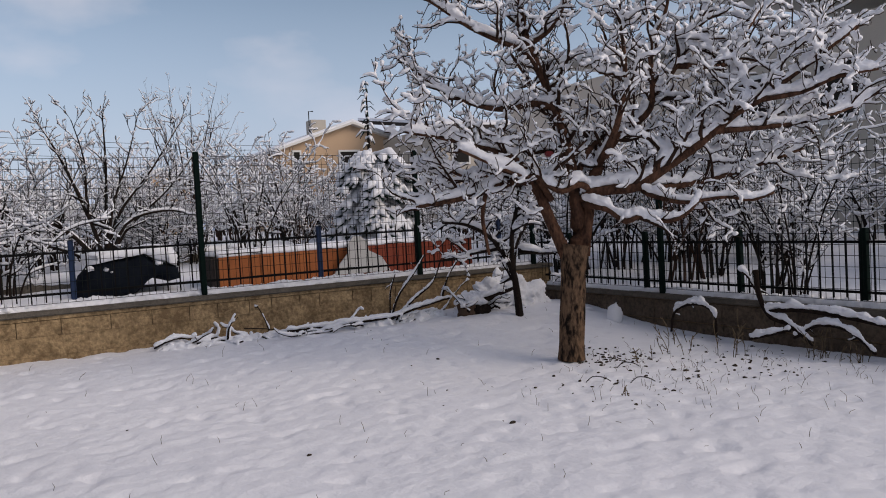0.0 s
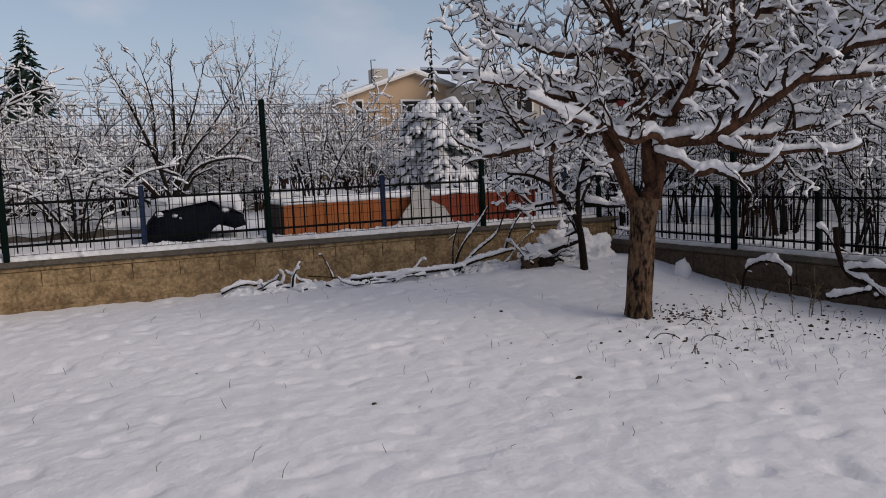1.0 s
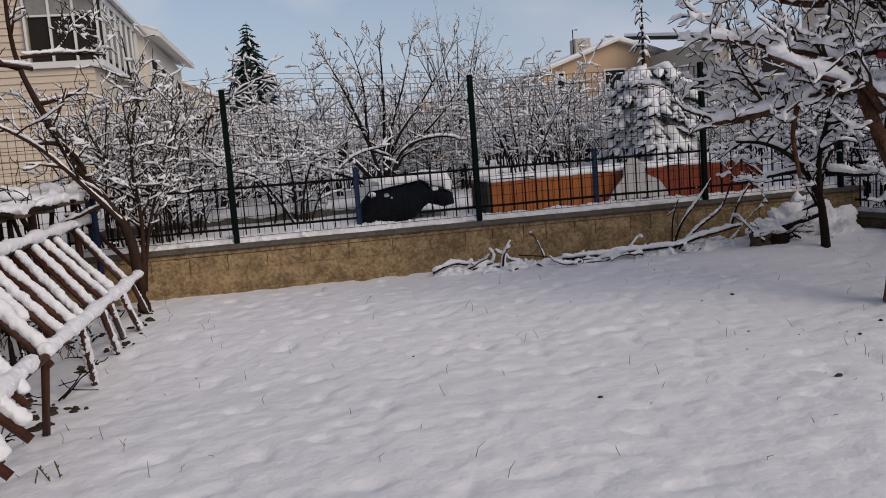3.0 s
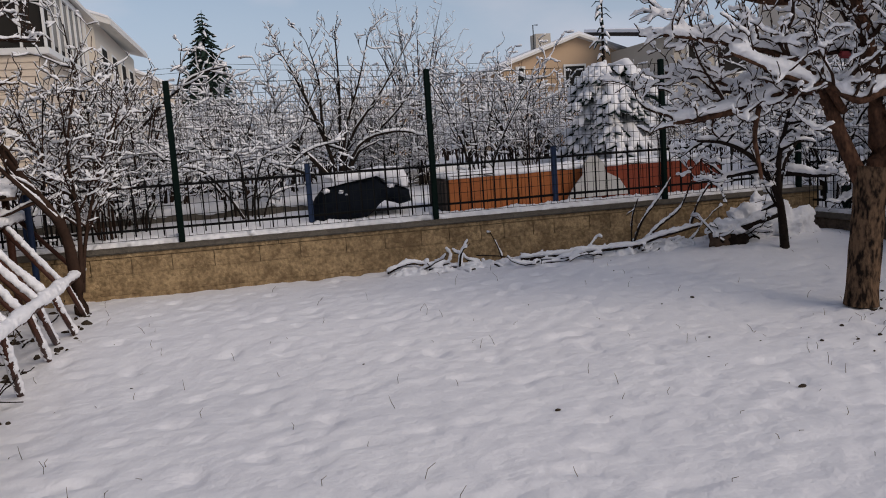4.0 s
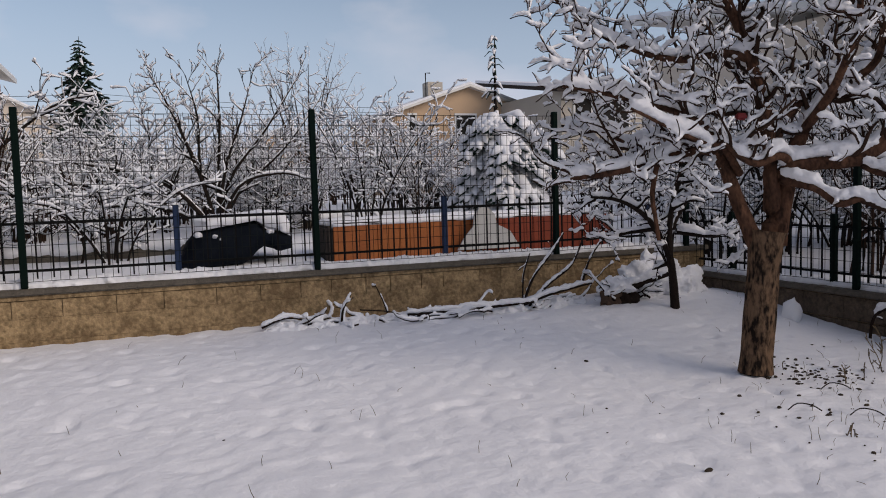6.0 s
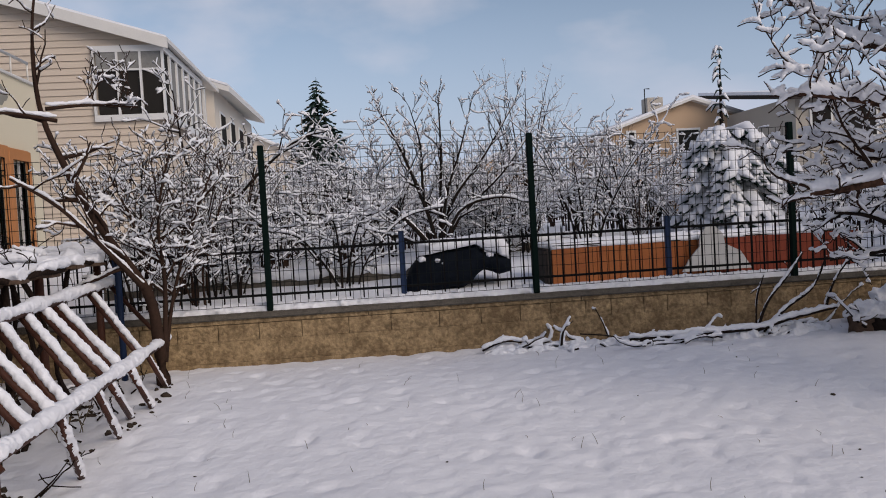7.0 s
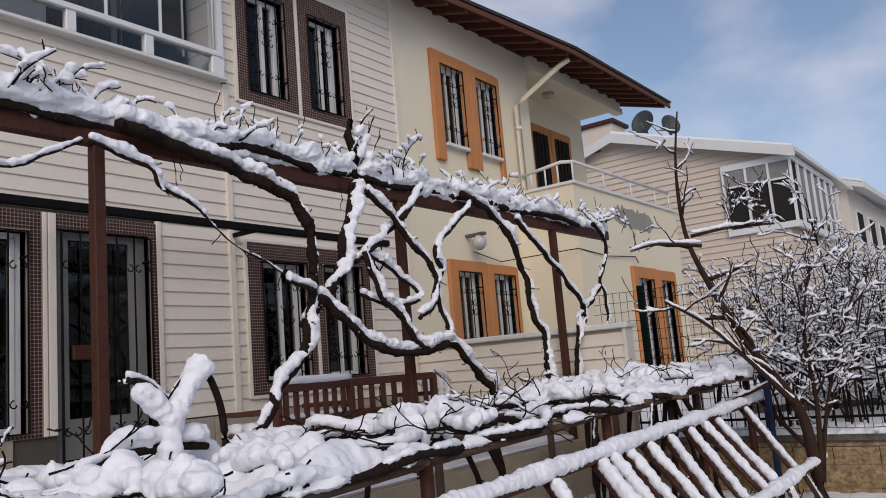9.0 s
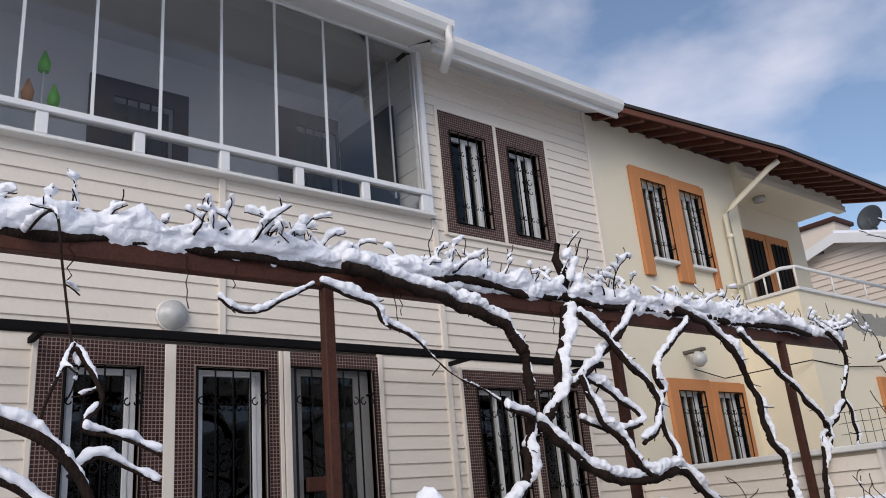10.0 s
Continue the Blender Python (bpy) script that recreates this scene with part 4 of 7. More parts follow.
slab("roof_plane", [(-8.05, GY - 0.35, 7.62), (-8.05, 29.2, 7.62), (-11.9, 29.2, 6.4), (-11.9, GY - 0.35, 6.4)], 0.1, WHITE_PAINT, far)
slab("roof_snow", [(-3.5, GY - 0.3, 6.27), (-3.5, 29.2, 6.27), (-8.05, 29.2, 7.70), (-8.05, GY - 0.3, 7.70)], 0.07, SNOW, far, "snow on the roof")
slab("bargeboard", [(-3.45, GY - 0.38, 6.2), (-3.45, GY - 0.34, 6.2), (-8.05, GY - 0.34, 7.62), (-8.05, GY - 0.38, 7.62)], 0.26, WHITE_PAINT, far, "white bargeboard")
slab("bargeboard", [(-8.05, GY - 0.38, 7.62), (-8.05, GY - 0.34, 7.62), (-11.9, GY - 0.34, 6.4), (-11.9, GY - 0.38, 6.4)], 0.26, WHITE_PAINT, far, "white bargeboard")
corner = part("glazed_corner", boxes((-5.3, -3.6, GY - 0.12, GY - 0.02, 4.3, 4.45), (-5.3, -3.6, GY - 0.12, GY - 0.02, 5.95, 6.1), (-3.7, -3.6, GY - 0.02, 27.0, 4.3, 4.45), (-3.7, -3.6, GY - 0.02, 27.0, 5.95, 6.1)), PVC, far, "white balcony glazing")
# opaque near-black plates: the dimness behind the glazing is put into their colour
part("unlit_glass", boxes((-5.2, -3.7, GY - 0.07, GY - 0.045, 4.45, 5.95), (-3.68, -3.655, GY, 27.0, 4.45, 5.95)), ROOM_SHADE, corner)
for x in (-5.3, -4.74, -4.2, -3.68):
    part("mullion", boxes((x, x + 0.055, GY - 0.13, GY - 0.03, 4.45, 5.95)), PVC, corner)
part("mullion", boxes((-5.2, -3.7, GY - 0.125, GY - 0.04, 5.5, 5.545)), PVC, corner)
# pale plate added to imitate the bright reflection on the upper panes
part("pane_reflection", boxes((-5.2, -3.7, GY - 0.095, GY - 0.075, 5.545, 5.95)), CURTAIN, corner, "pale grey plate painted as the reflection in the upper panes")
for i in range(7):
    part("mullion", boxes((-3.68, -3.6, GY + 0.8 * i + 0.5, GY + 0.8 * i + 0.62, 4.45, 5.95)), PVC, corner)
part("curtain", boxes((-3.652, -3.645, GY + 0.7, 27.0, 4.6, 5.9)), CURTAIN, corner)
chim = part("chimney", boxes((-9.3, -8.35, GY + 0.6, GY + 1.5, 6.8, 8.2)), SIDING_FAR, far)
part("chimney_cap", bevelled(boxes((-9.4, -8.25, GY + 0.5, GY + 1.6, 8.2, 8.32)), 0.02), RUST, chim, "red-brown chimney cap")


def dish(x, y, z, r, turn):
    d = thing("satellite_dish", "grey satellite dish on a snowy roof", "satellite dish")
    bm = bmesh.new()
    rings = []
    for i in range(6):
        q = r * i / 5
        rings.append([bm.verts.new((q * math.cos(a * math.pi / 10), 0.35 * q * q / r, q * math.sin(a * math.pi / 10))) for a in range(20)] if i else [bm.verts.new((0, 0, 0))])
    for k in range(20):
        bm.faces.new((rings[0][0], rings[1][k], rings[1][(k + 1) % 20]))
        for i in range(1, 5):
            bm.faces.new((rings[i][k], rings[i + 1][k], rings[i + 1][(k + 1) % 20], rings[i][(k + 1) % 20]))
    bmesh.ops.solidify(bm, geom=list(bm.faces), thickness=0.02)
    bmesh.ops.transform(bm, matrix=pose(x, y, z, 12, 0, turn), verts=bm.verts)
    part("reflector", bm, DISH, d, "", True)
    tube("mast", [(x, y + 0.05, z), (x, y + 0.15, 7.1)], 0.04, DISH, d)
    tube("feed_arm", [(x, y, z - r * 0.8), (x + 0.1, y - 0.5, z - 0.1)], 0.02, DISH, d)


dish(-7.42, GY + 0.7, 7.95, 0.36, 170)
dish(-6.85, GY + 1.0, 7.8, 0.30, 235)
row = thing("row_house", "cream row house further along the street with snowy eaves", "house")
part("wall", boxes((-9.5, -3.9, 31.0, 42.0, 0.5, 6.6)), SIDING, row)
slab("roof_plane", [(-3.3, 30.6, 6.55), (-3.3, 42.5, 6.9), (-8, 42.5, 8.2), (-8, 30.6, 8.2)], 0.2, WHITE_PAINT, row)
slab("roof_snow", [(-3.35, 30.6, 6.65), (-3.35, 42.5, 7.0), (-8, 42.5, 8.3), (-8, 30.6, 8.3)], 0.1, SNOW, row)
for i in range(4):
    wdw = part("window", boxes((-3.9, -3.86, 32 + 2.5 * i, 33.2 + 2.5 * i, 4.6, 5.9)), PVC, row)
    # shade of the room put into the pane's colour
    part("pane", boxes((-3.86, -3.84, 32.1 + 2.5 * i, 33.1 + 2.5 * i, 4.7, 5.8)), ROOM_SHADE, wdw)


def far_house(label, x0, x1, y0, y1, z0, eave, ridge, wall_mat, windows, gable_front=True, edge=None):
    h = thing("far_house", label, "house")
    bm = bmesh.new()
    mid = (x0 + x1) / 2
    prof = [(x0, z0), (x1, z0), (x1, eave), (mid, ridge), (x0, eave)] if gable_front else [(x0, z0), (x1, z0), (x1, eave), (x0, eave)]
    a = [bm.verts.new((p[0], y0, p[1])) for p in prof]
    b = [bm.verts.new((p[0], y1, p[1])) for p in prof]
    bm.faces.new(a)
    bm.faces.new(b[::-1])
    for i in range(len(prof)):
        j = (i + 1) % len(prof)
        bm.faces.new((a[i], b[i], b[j], a[j]))
    part("wall", bm, wall_mat, h)
    if gable_front:
        for s in (-1, 1):
            e = x0 - 0.4 if s < 0 else x1 + 0.4
            slab("roof_plane", [(e, y0 - 0.4, eave - 0.05), (e, y1, eave - 0.05), (mid, y1, ridge + 0.12), (mid, y0 - 0.4, ridge + 0.12)], 0.12, WHITE_PAINT, h)
            slab("roof_snow", [(e, y0 - 0.38, eave + 0.05), (e, y1, eave + 0.05), (mid, y1, ridge + 0.24), (mid, y0 - 0.38, ridge + 0.24)], 0.14, SNOW, h, "snow on the roof")
    else:
        slab("roof_plane", [(x0 - 0.5, y0 - 0.6, eave), (x1 + 0.5, y0 - 0.6, eave), (x1 + 0.5, y1, ridge), (x0 - 0.5, y1, ridge)], 0.18, edge or ROOF_EDGE, h)
        slab("roof_snow", [(x0 - 0.5, y0 - 0.55, eave + 0.14), (x1 + 0.5, y0 - 0.55, eave + 0.14), (x1 + 0.5, y1, ridge + 0.14), (x0 - 0.5, y1, ridge + 0.14)], 0.14, SNOW, h, "snow on the roof")
    for wx, wz, ww, wh in windows:
        f = part("window", boxes((wx, wx + ww, y0 - 0.06, y0 - 0.005, wz, wz + wh)), PVC, h)
        # pane coloured near-black in place of an unlit interior
        part("pane", boxes((wx + 0.1, wx + ww - 0.1, y0 - 0.075, y0 - 0.062, wz + 0.1, wz + wh - 0.1)), ROOM_SHADE, f)
    return h


tan = far_house("tan plastered house with a snowy gable roof", 13.3, 21.0, 39.0, 47.0, 0.8, 5.25, 6.5, TAN_WALL, [(16.4, 3.9, 1.2, 1.3), (13.9, 3.9, 0.5, 1.3)])
part("chimney", boxes((15.5, 16.3, 40.2, 41.0, 5.6, 6.9)), GREY_WALL, tan)
tube("aerial", [(15.3, 40, 6.0), (15.3, 40, 7.3), (15.55, 40, 7.3)], 0.03, BLACK_IRON, tan)
far_house("grey house with a dark eave and glazed balcony", 19.0, 28.0, 33.0, 41.0, 0.8, 5.7, 7.0, GREY_WALL, [(19.6, 3.9, 1.0, 1.5), (21.0, 3.9, 1.6, 1.5), (23.4, 3.9, 1.6, 1.5)], False)
far_house("beige house behind the trees with rows of windows", 17.5, 28.0, 15.5, 25.0, 0.5, 5.6, 7.0, SIDING_FAR, [(18.2, 3.4, 1.2, 1.5), (20.2, 3.4, 1.2, 1.5), (22.4, 3.4, 1.2, 1.5), (18.2, 1.0, 1.2, 1.5), (20.2, 1.0, 1.2, 1.5)], False, WHITE_PAINT)
side_house = far_house("grey-beige house beside the garden fence with dark windows", 15.5, 26.0, 7.3, 14.0, 0.3, 5.0, 6.4, GREY_WALL, [(16.0, 3.0, 1.1, 1.4), (18.0, 3.0, 1.2, 1.4), (16.3, 0.9, 0.8, 1.6)], False, WHITE_PAINT)
for i in range(3):
    side_win = part("window", boxes((15.44, 15.495, 8.0 + 2.0 * i, 9.0 + 2.0 * i, 2.9, 4.2)), PVC, side_house)
    # these panes also carry the indoor darkness as colour
    part("pane", boxes((15.425, 15.438, 8.1 + 2.0 * i, 8.9 + 2.0 * i, 3.0, 4.1)), ROOM_SHADE, side_win)
far_house("small pale house with a snowy roof beyond the gardens", 9.5, 14.0, 62.0, 70.0, 1.0, 4.8, 6.0, TAN_WALL, [(10.5, 3.0, 1.2, 1.2)])
far_house("small pale house with a snowy roof beyond the gardens", -9.0, -3.0, 58.0, 66.0, 1.0, 6.5, 8.0, SIDING_FAR, [(-5.5, 4.2, 1.2, 1.4)])

# ---- trees ----
UP = Vector((0, 0, 1))


WIND = Vector((0.35, 0.8, 0.3))


def lay_snow(snow, line, radii, size, sides=5, stick=0.0):
    """Snow along the top of a twig where it is flat enough to hold it."""
    run, rad = [], []
    count = len(line)
    for i, p in enumerate(line):
        d = (line[min(i + 1, count - 1)] - line[max(i - 1, 0)])
        d = d.normalized() if d.length > 1e-6 else UP
        flat = max(0.0, 1 - d.z * d.z) ** 0.6
        hold = max(flat, stick * (0.6 + 0.9 * noise.noise(p * 3.0 + Vector((4, 0, 0)))))
        w = size * hold * (0.80 + 0.75 * noise.noise(p * 6.0) + 0.45 * noise.noise(p * 19.0) if not stick else 0.78 + 0.4 * noise.noise(p * 2.2) + 0.35 * noise.noise(p * 15.0)) + radii[i] * 0.5 * hold
        if w > size * 0.28:
            run.append(p + (UP * flat + WIND * max(0.0, hold - flat)).normalized() * (radii[i] * 0.85 + w * 0.72) if hold > flat else p + UP * (radii[i] * 0.9 + w * 0.84))
            rad.append(w)
        if (w <= size * 0.28 or i == count - 1) and run:
            if len(run) > 1:
                rad[0] *= 0.6
                rad[-1] *= 0.6
                if sides > 5:
                    snow.snow(run, rad, sides, 0.9, 0.45)
                else:
                    snow.add(run, rad, sides, 0.9)
            run, rad = [], []


def smooth_line(pts, per=4):
    """Points along a soft curve through a few knots."""
    pts = [Vector(p) for p in pts]
    out = []
    for i in range(len(pts) - 1):
        a, b, c, d = pts[max(i - 1, 0)], pts[i], pts[i + 1], pts[min(i + 2, len(pts) - 1)]
        for k in range(per):
            s = k / per
            out.append(0.5 * ((2 * b) + (c - a) * s + (2 * a - 5 * b + 4 * c - d) * s * s + (3 * b - a - 3 * c + d) * s ** 3))
    return out + [pts[-1]]


def rand_dir(rng):
    while True:
        v = Vector((rng.uniform(-1, 1), rng.uniform(-1, 1), rng.uniform(-1, 1)))
        if 0.1 < v.length < 1:
            return v.normalized()


def twigs(wood, snow, line, radii, rng, level, length, spacing, rise, size, first=0.25, steps=3):
    """Side shoots along a limb, each with its own shoots, down to level 0."""
    total = sum((b - a).length for a, b in zip(line, line[1:]))
    n = max(1, int(total * (1 - first) / spacing))
    for k in range(n):
        s = first + (1 - first) * (k + rng.random()) / n
        i = min(int(s * (len(line) - 1)), len(line) - 2)
        f = s * (len(line) - 1) - i
        p, r = line[i].lerp(line[i + 1], f), radii[i] * (1 - f) + radii[i + 1] * f
        d = (line[i + 1] - line[i]).normalized()
        out = (rand_dir(rng) - d * 0.2).normalized()
        d = (d * rng.uniform(0.3, 0.9) + out * 0.95 + UP * rise * rng.uniform(0.2, 1.3)).normalized()
        shoot(wood, snow, p, d, length * rng.uniform(0.55, 1.25), min(r * 0.7, 0.0068 + 0.010 * level), rng, level, length * 0.48, spacing * 0.62, rise, size, steps)


def shoot(wood, snow, p, d, length, r, rng, level, child, spacing, rise, size, steps=3):
    n = steps + 1 if level else steps
    line, radii = [p.copy()], [r]
    for k in range(n):
        d = (d + rand_dir(rng) * (0.28 if steps < 5 else 0.42) + UP * rise * 0.10).normalized()
        p = p + d * (length / n)
        line.append(p.copy())
        radii.append(max(0.0042, r * (1 - 0.75 * (k + 1) / n)))
    wood.add(line, radii, 4 if level > 1 else 3)
    lay_snow(snow, line, radii, size, 5 if level else 4)
    if not level and rng.random() < 0.28:
        q = rng.choice(line[1:-1])
        snow.blob(q + UP * size * 0.9, size * rng.uniform(0.9, 1.7), size * rng.uniform(0.9, 1.7), size * rng.uniform(0.8, 1.3))
    if level:
        twigs(wood, snow, line, radii, rng, level - 1, child, spacing, rise, size, 0.2, steps)


def limb(wood, snow, knots, r0, r1, size, sides=8):
    line = smooth_line(knots, 4)
    n = len(line) - 1
    radii = [r0 + (r1 - r0) * (i / n) ** 0.8 for i in range(n + 1)]
    radii = [r * (1 + 0.12 * noise.noise(p * 9)) for r, p in zip(radii, line)]
    wood.add(line, radii, sides)
    lay_snow(snow, line, radii, size, 7)
    return line, radii


def fruit_tree():
    rng = random.Random(4)
    tree = thing("fruit_tree", "old fruit tree with reddish bark, every branch loaded with snow", "tree", at=(0, 0, 0))
    base, right, ahead = Vector((5.05, 6.32, 0.02)), Vector((0.87, -0.493, 0)), Vector((0.493, 0.87, 0))

    def at(u, w, v=0.0):
        s = (7.5 + v) / 7.5
        u2, w2 = (u + 0.05 * w + 1.2) * s - 1.2, (w - 0.05 * u - 1.35) * s + 1.35
        return base + right * u2 + ahead * v + UP * w2

    trunk = Tubes()
    line = smooth_line([at(0, -0.1), at(0, 0.12), at(0.01, 0.55), at(0.02, 0.95), at(0.03, 1.1)], 6)
    radii = [0.150 - 0.030 * min(1, i / 7) + 0.02 * max(0, i - 16) / 8 + 0.006 * noise.noise(p * 6) for i, p in enumerate(line)]
    trunk.add(line, radii, 16)
    trunk.link("trunk", TRUNK_BARK, tree, "trunk with flaking brown bark")
    wood, snow = Tubes(), Tubes()
    # knots of each limb, thickness at its root and tip, snow on its twigs
    limbs = [
        ([at(-0.04, 0.98), at(-0.21, 1.35), at(-0.31, 1.59), at(-0.42, 1.69, -0.05), at(-0.60, 1.67, -0.1), at(-0.94, 1.56, -0.15), at(-1.15, 1.51, -0.2), at(-1.45, 1.46, -0.2)], 0.066, 0.016, 0.024),
        ([at(-0.80, 1.60, -0.12), at(-0.83, 1.36, -0.14), at(-0.80, 1.17, -0.18), at(-0.77, 1.01, -0.18)], 0.022, 0.014, 0.0),
        ([at(0.05, 0.98), at(0.05, 1.35), at(0.03, 1.54), at(0.0, 1.82), at(-0.07, 2.10), at(-0.16, 2.39), at(-0.28, 2.67, 0.05), at(-0.40, 2.95, 0.1), at(-0.47, 3.27, 0.15), at(-0.50, 3.64, 0.2), at(-0.54, 4.0, 0.25)], 0.070, 0.020, 0.022),
        ([at(0.10, 1.0), at(0.16, 1.49, 0.05), at(0.24, 1.82, 0.1), at(0.40, 2.08, 0.15), at(0.59, 2.22, 0.2), at(0.75, 2.47, 0.3), at(0.96, 2.75, 0.4), at(1.13, 3.08, 0.5), at(1.29, 3.40, 0.6), at(1.42, 3.77, 0.7)], 0.072, 0.020, 0.027),
        ([at(0.02, 1.68), at(0.12, 1.94, 0.1), at(0.28, 2.11, 0.25), at(0.42, 2.30, 0.5), at(0.50, 2.65, 0.8), at(0.45, 3.1, 1.0)], 0.050, 0.014, 0.025),
        ([at(0.10, 1.50), at(0.20, 1.58, -0.05), at(0.36, 1.61, -0.1), at(0.61, 1.64, -0.15), at(0.85, 1.79, -0.2), at(1.11, 1.97, -0.25), at(1.34, 2.15, -0.3), at(1.53, 2.31, -0.35), at(1.76, 2.44, -0.4), at(2.04, 2.65, -0.45), at(2.65, 3.11, -0.6)], 0.066, 0.016, 0.030),
        ([at(0.58, 1.63, -0.15), at(0.87, 1.63, -0.1), at(1.16, 1.67, 0.0), at(1.44, 1.74, 0.1), at(1.77, 1.84, 0.2), at(2.15, 1.98, 0.3)], 0.040, 0.012, 0.027),
        ([at(0.69, 1.70, -0.15), at(0.87, 1.91, -0.2), at(1.11, 2.10, -0.1), at(1.34, 2.33, 0.1), at(1.43, 2.61, 0.2), at(1.57, 2.98, 0.3), at(1.76, 3.30, 0.4)], 0.042, 0.014, 0.030),
        ([at(0.10, 1.48, -0.05), at(0.33, 1.43, -0.2), at(0.50, 1.32, -0.3), at(0.64, 1.36, -0.35), at(0.81, 1.32, -0.4), at(0.97, 1.33, -0.45), at(1.11, 1.42, -0.5), at(1.21, 1.56, -0.5)], 0.032, 0.014, 0.016),
        ([at(0.66, 1.60, -0.15), at(0.80, 1.54, -0.25), at(1.06, 1.49, -0.3), at(1.44, 1.54, -0.35), at(1.68, 1.51, -0.4), at(1.89, 1.58, -0.4)], 0.026, 0.010, 0.022),
        ([at(0.16, 1.62, -0.05), at(0.07, 1.66, -0.16), at(-0.09, 1.60, -0.22), at(-0.23, 1.66, -0.24), at(-0.33, 1.75, -0.25), at(-0.45, 1.74, -0.3), at(-0.75, 1.86, -0.5), at(-1.05, 2.0, -0.7)], 0.034, 0.010, 0.024),
        ([at(-0.13, 2.36), at(-0.35, 2.41, 0.05), at(-0.59, 2.36, 0.1), at(-0.82, 2.38, 0.1), at(-1.06, 2.46, 0.15), at(-1.24, 2.55, 0.2), at(-1.43, 2.70, 0.2), at(-1.59, 2.81, 0.2)], 0.036, 0.010, 0.021),
        ([at(-0.33, 1.66), at(-0.54, 1.78, 0.15), at(-0.73, 1.76, 0.25), at(-0.97, 1.73, 0.35), at(-1.20, 1.81, 0.4), at(-1.5, 1.86, 0.5)], 0.032, 0.010, 0.024),
        ([at(-0.19, 1.52), at(-0.40, 1.82, -0.2), at(-0.68, 1.97, -0.3), at(-0.96, 2.04, -0.4), at(-1.25, 2.11, -0.5), at(-1.55, 2.16, -0.6)], 0.034, 0.010, 0.024),
        ([at(-0.28, 2.65, 0.05), at(-0.44, 2.88), at(-0.68, 2.99, -0.1), at(-0.94, 3.11, -0.15), at(-1.15, 3.25, -0.2), at(-1.35, 3.38, -0.2)], 0.030, 0.010, 0.021),
        ([at(0.59, 2.22, 0.2), at(0.73, 2.36, 0.05), at(0.75, 2.61, -0.1), at(0.73, 2.94, -0.2), at(0.87, 3.26, -0.3), at(0.91, 3.59, -0.3)], 0.034, 0.012, 0.027),
        ([at(1.34, 2.15, -0.3), at(1.77, 2.18, -0.2), at(2.14, 2.23, -0.1), at(2.52, 2.33, 0.0), at(2.85, 2.50, 0.1)], 0.030, 0.010, 0.030),
        ([at(1.76, 2.44, -0.4), at(2.14, 2.51, -0.5), at(2.47, 2.65, -0.6), at(2.85, 2.72, -0.7)], 0.026, 0.010, 0.030),
        ([at(-0.40, 2.95, 0.1), at(-0.21, 3.08, 0.0), at(-0.07, 3.31, -0.1), at(0.02, 3.62, -0.2)], 0.026, 0.010, 0.022),
        ([at(0.0, 1.80), at(-0.12, 2.1, 0.5), at(-0.3, 2.45, 0.9), at(-0.6, 2.9, 1.2)], 0.040, 0.012, 0.022),
        ([at(0.24, 1.82, 0.1), at(0.42, 2.2, -0.4), at(0.50, 2.7, -0.8), at(0.45, 3.2, -1.0)], 0.040, 0.012, 0.026),
        ([at(0.96, 2.75, 0.4), at(1.4, 2.75, 0.8), at(1.9, 2.95, 1.1), at(2.4, 3.3, 1.2)], 0.034, 0.012, 0.029),
    ]
    for i, (knots, r0, r1, load) in enumerate(limbs):
        own = Tubes()
        line, radii = limb(own, snow, knots, r0, r1, 0.044 if load else 0.036, 10)
        own.link("limb", BARK, tree)
        if load:
            few = 2.2 if i in (8, 9) else 1.0
            twigs(wood, snow, line, radii, rng, 2, 0.60, 0.145 * few, 0.5, load * 0.88, 0.26, 5)
            twigs(wood, snow, line, radii, rng, 1, 0.30, 0.085 * few, 0.7, load * 0.82, 0.20, 5)
    tagged(wood.link("crown", TWIG, tree, "fine reddish-brown twigs"), kind="stuff")
    crust(tagged(snow.link("snow_load", SNOW, tree, "thick snow lying on the branches"), kind="stuff"), 0.0135, 0.024)
    rag = thing("red_feeder", "small red plastic feeder hung in the fruit tree", "bird feeder")
    c = at(-0.21, 1.95, -0.1)
    bm = bmesh.new()
    box(bm, -0.04, 0.04, -0.03, 0.03, -0.03, 0.02)
    bmesh.ops.transform(bm, matrix=Matrix.Translation(c) @ pose(0, 0, 0, 0, 6, -25), verts=bm.verts)
    part("tray", bevelled(bm, 0.012, 2), RED_CLOTH, rag)
    tube("string", [c, c + Vector((0.03, 0, 0.3))], 0.004, BLACK_IRON, rag, "", 4)


fruit_tree()


def bare_tree(name, label, seed, place, stems, level=2, length=0.6, spacing=0.2, rise=0.6, size=0.018, bark=None, group="", category="tree", voxel=0.0):
    """stems: (knots from the foot, thickness at foot, at tip, and how sparse its twigs are)."""
    rng = random.Random(seed)
    tree = thing(name, label, category, group, at=place)
    wood, snow, big = Tubes(), Tubes(), Tubes()
    for knots, r0, r1, *sparse in stems:
        line, radii = limb(big, snow, knots, r0, r1, size * 1.2, 6)
        twigs(wood, snow, line, radii, rng, level, length, spacing * (sparse[0] if sparse else 1), rise, size, 0.25)
    big.link("trunk", bark or BARK_DARK, tree)
    tagged(wood.link("crown", bark or BARK_DARK, tree), kind="stuff")
    load = tagged(snow.link("snow_load", SNOW, tree, "snow on the branches"), kind="stuff")
    if voxel:
        crust(load, voxel, 0.02)
    return tree


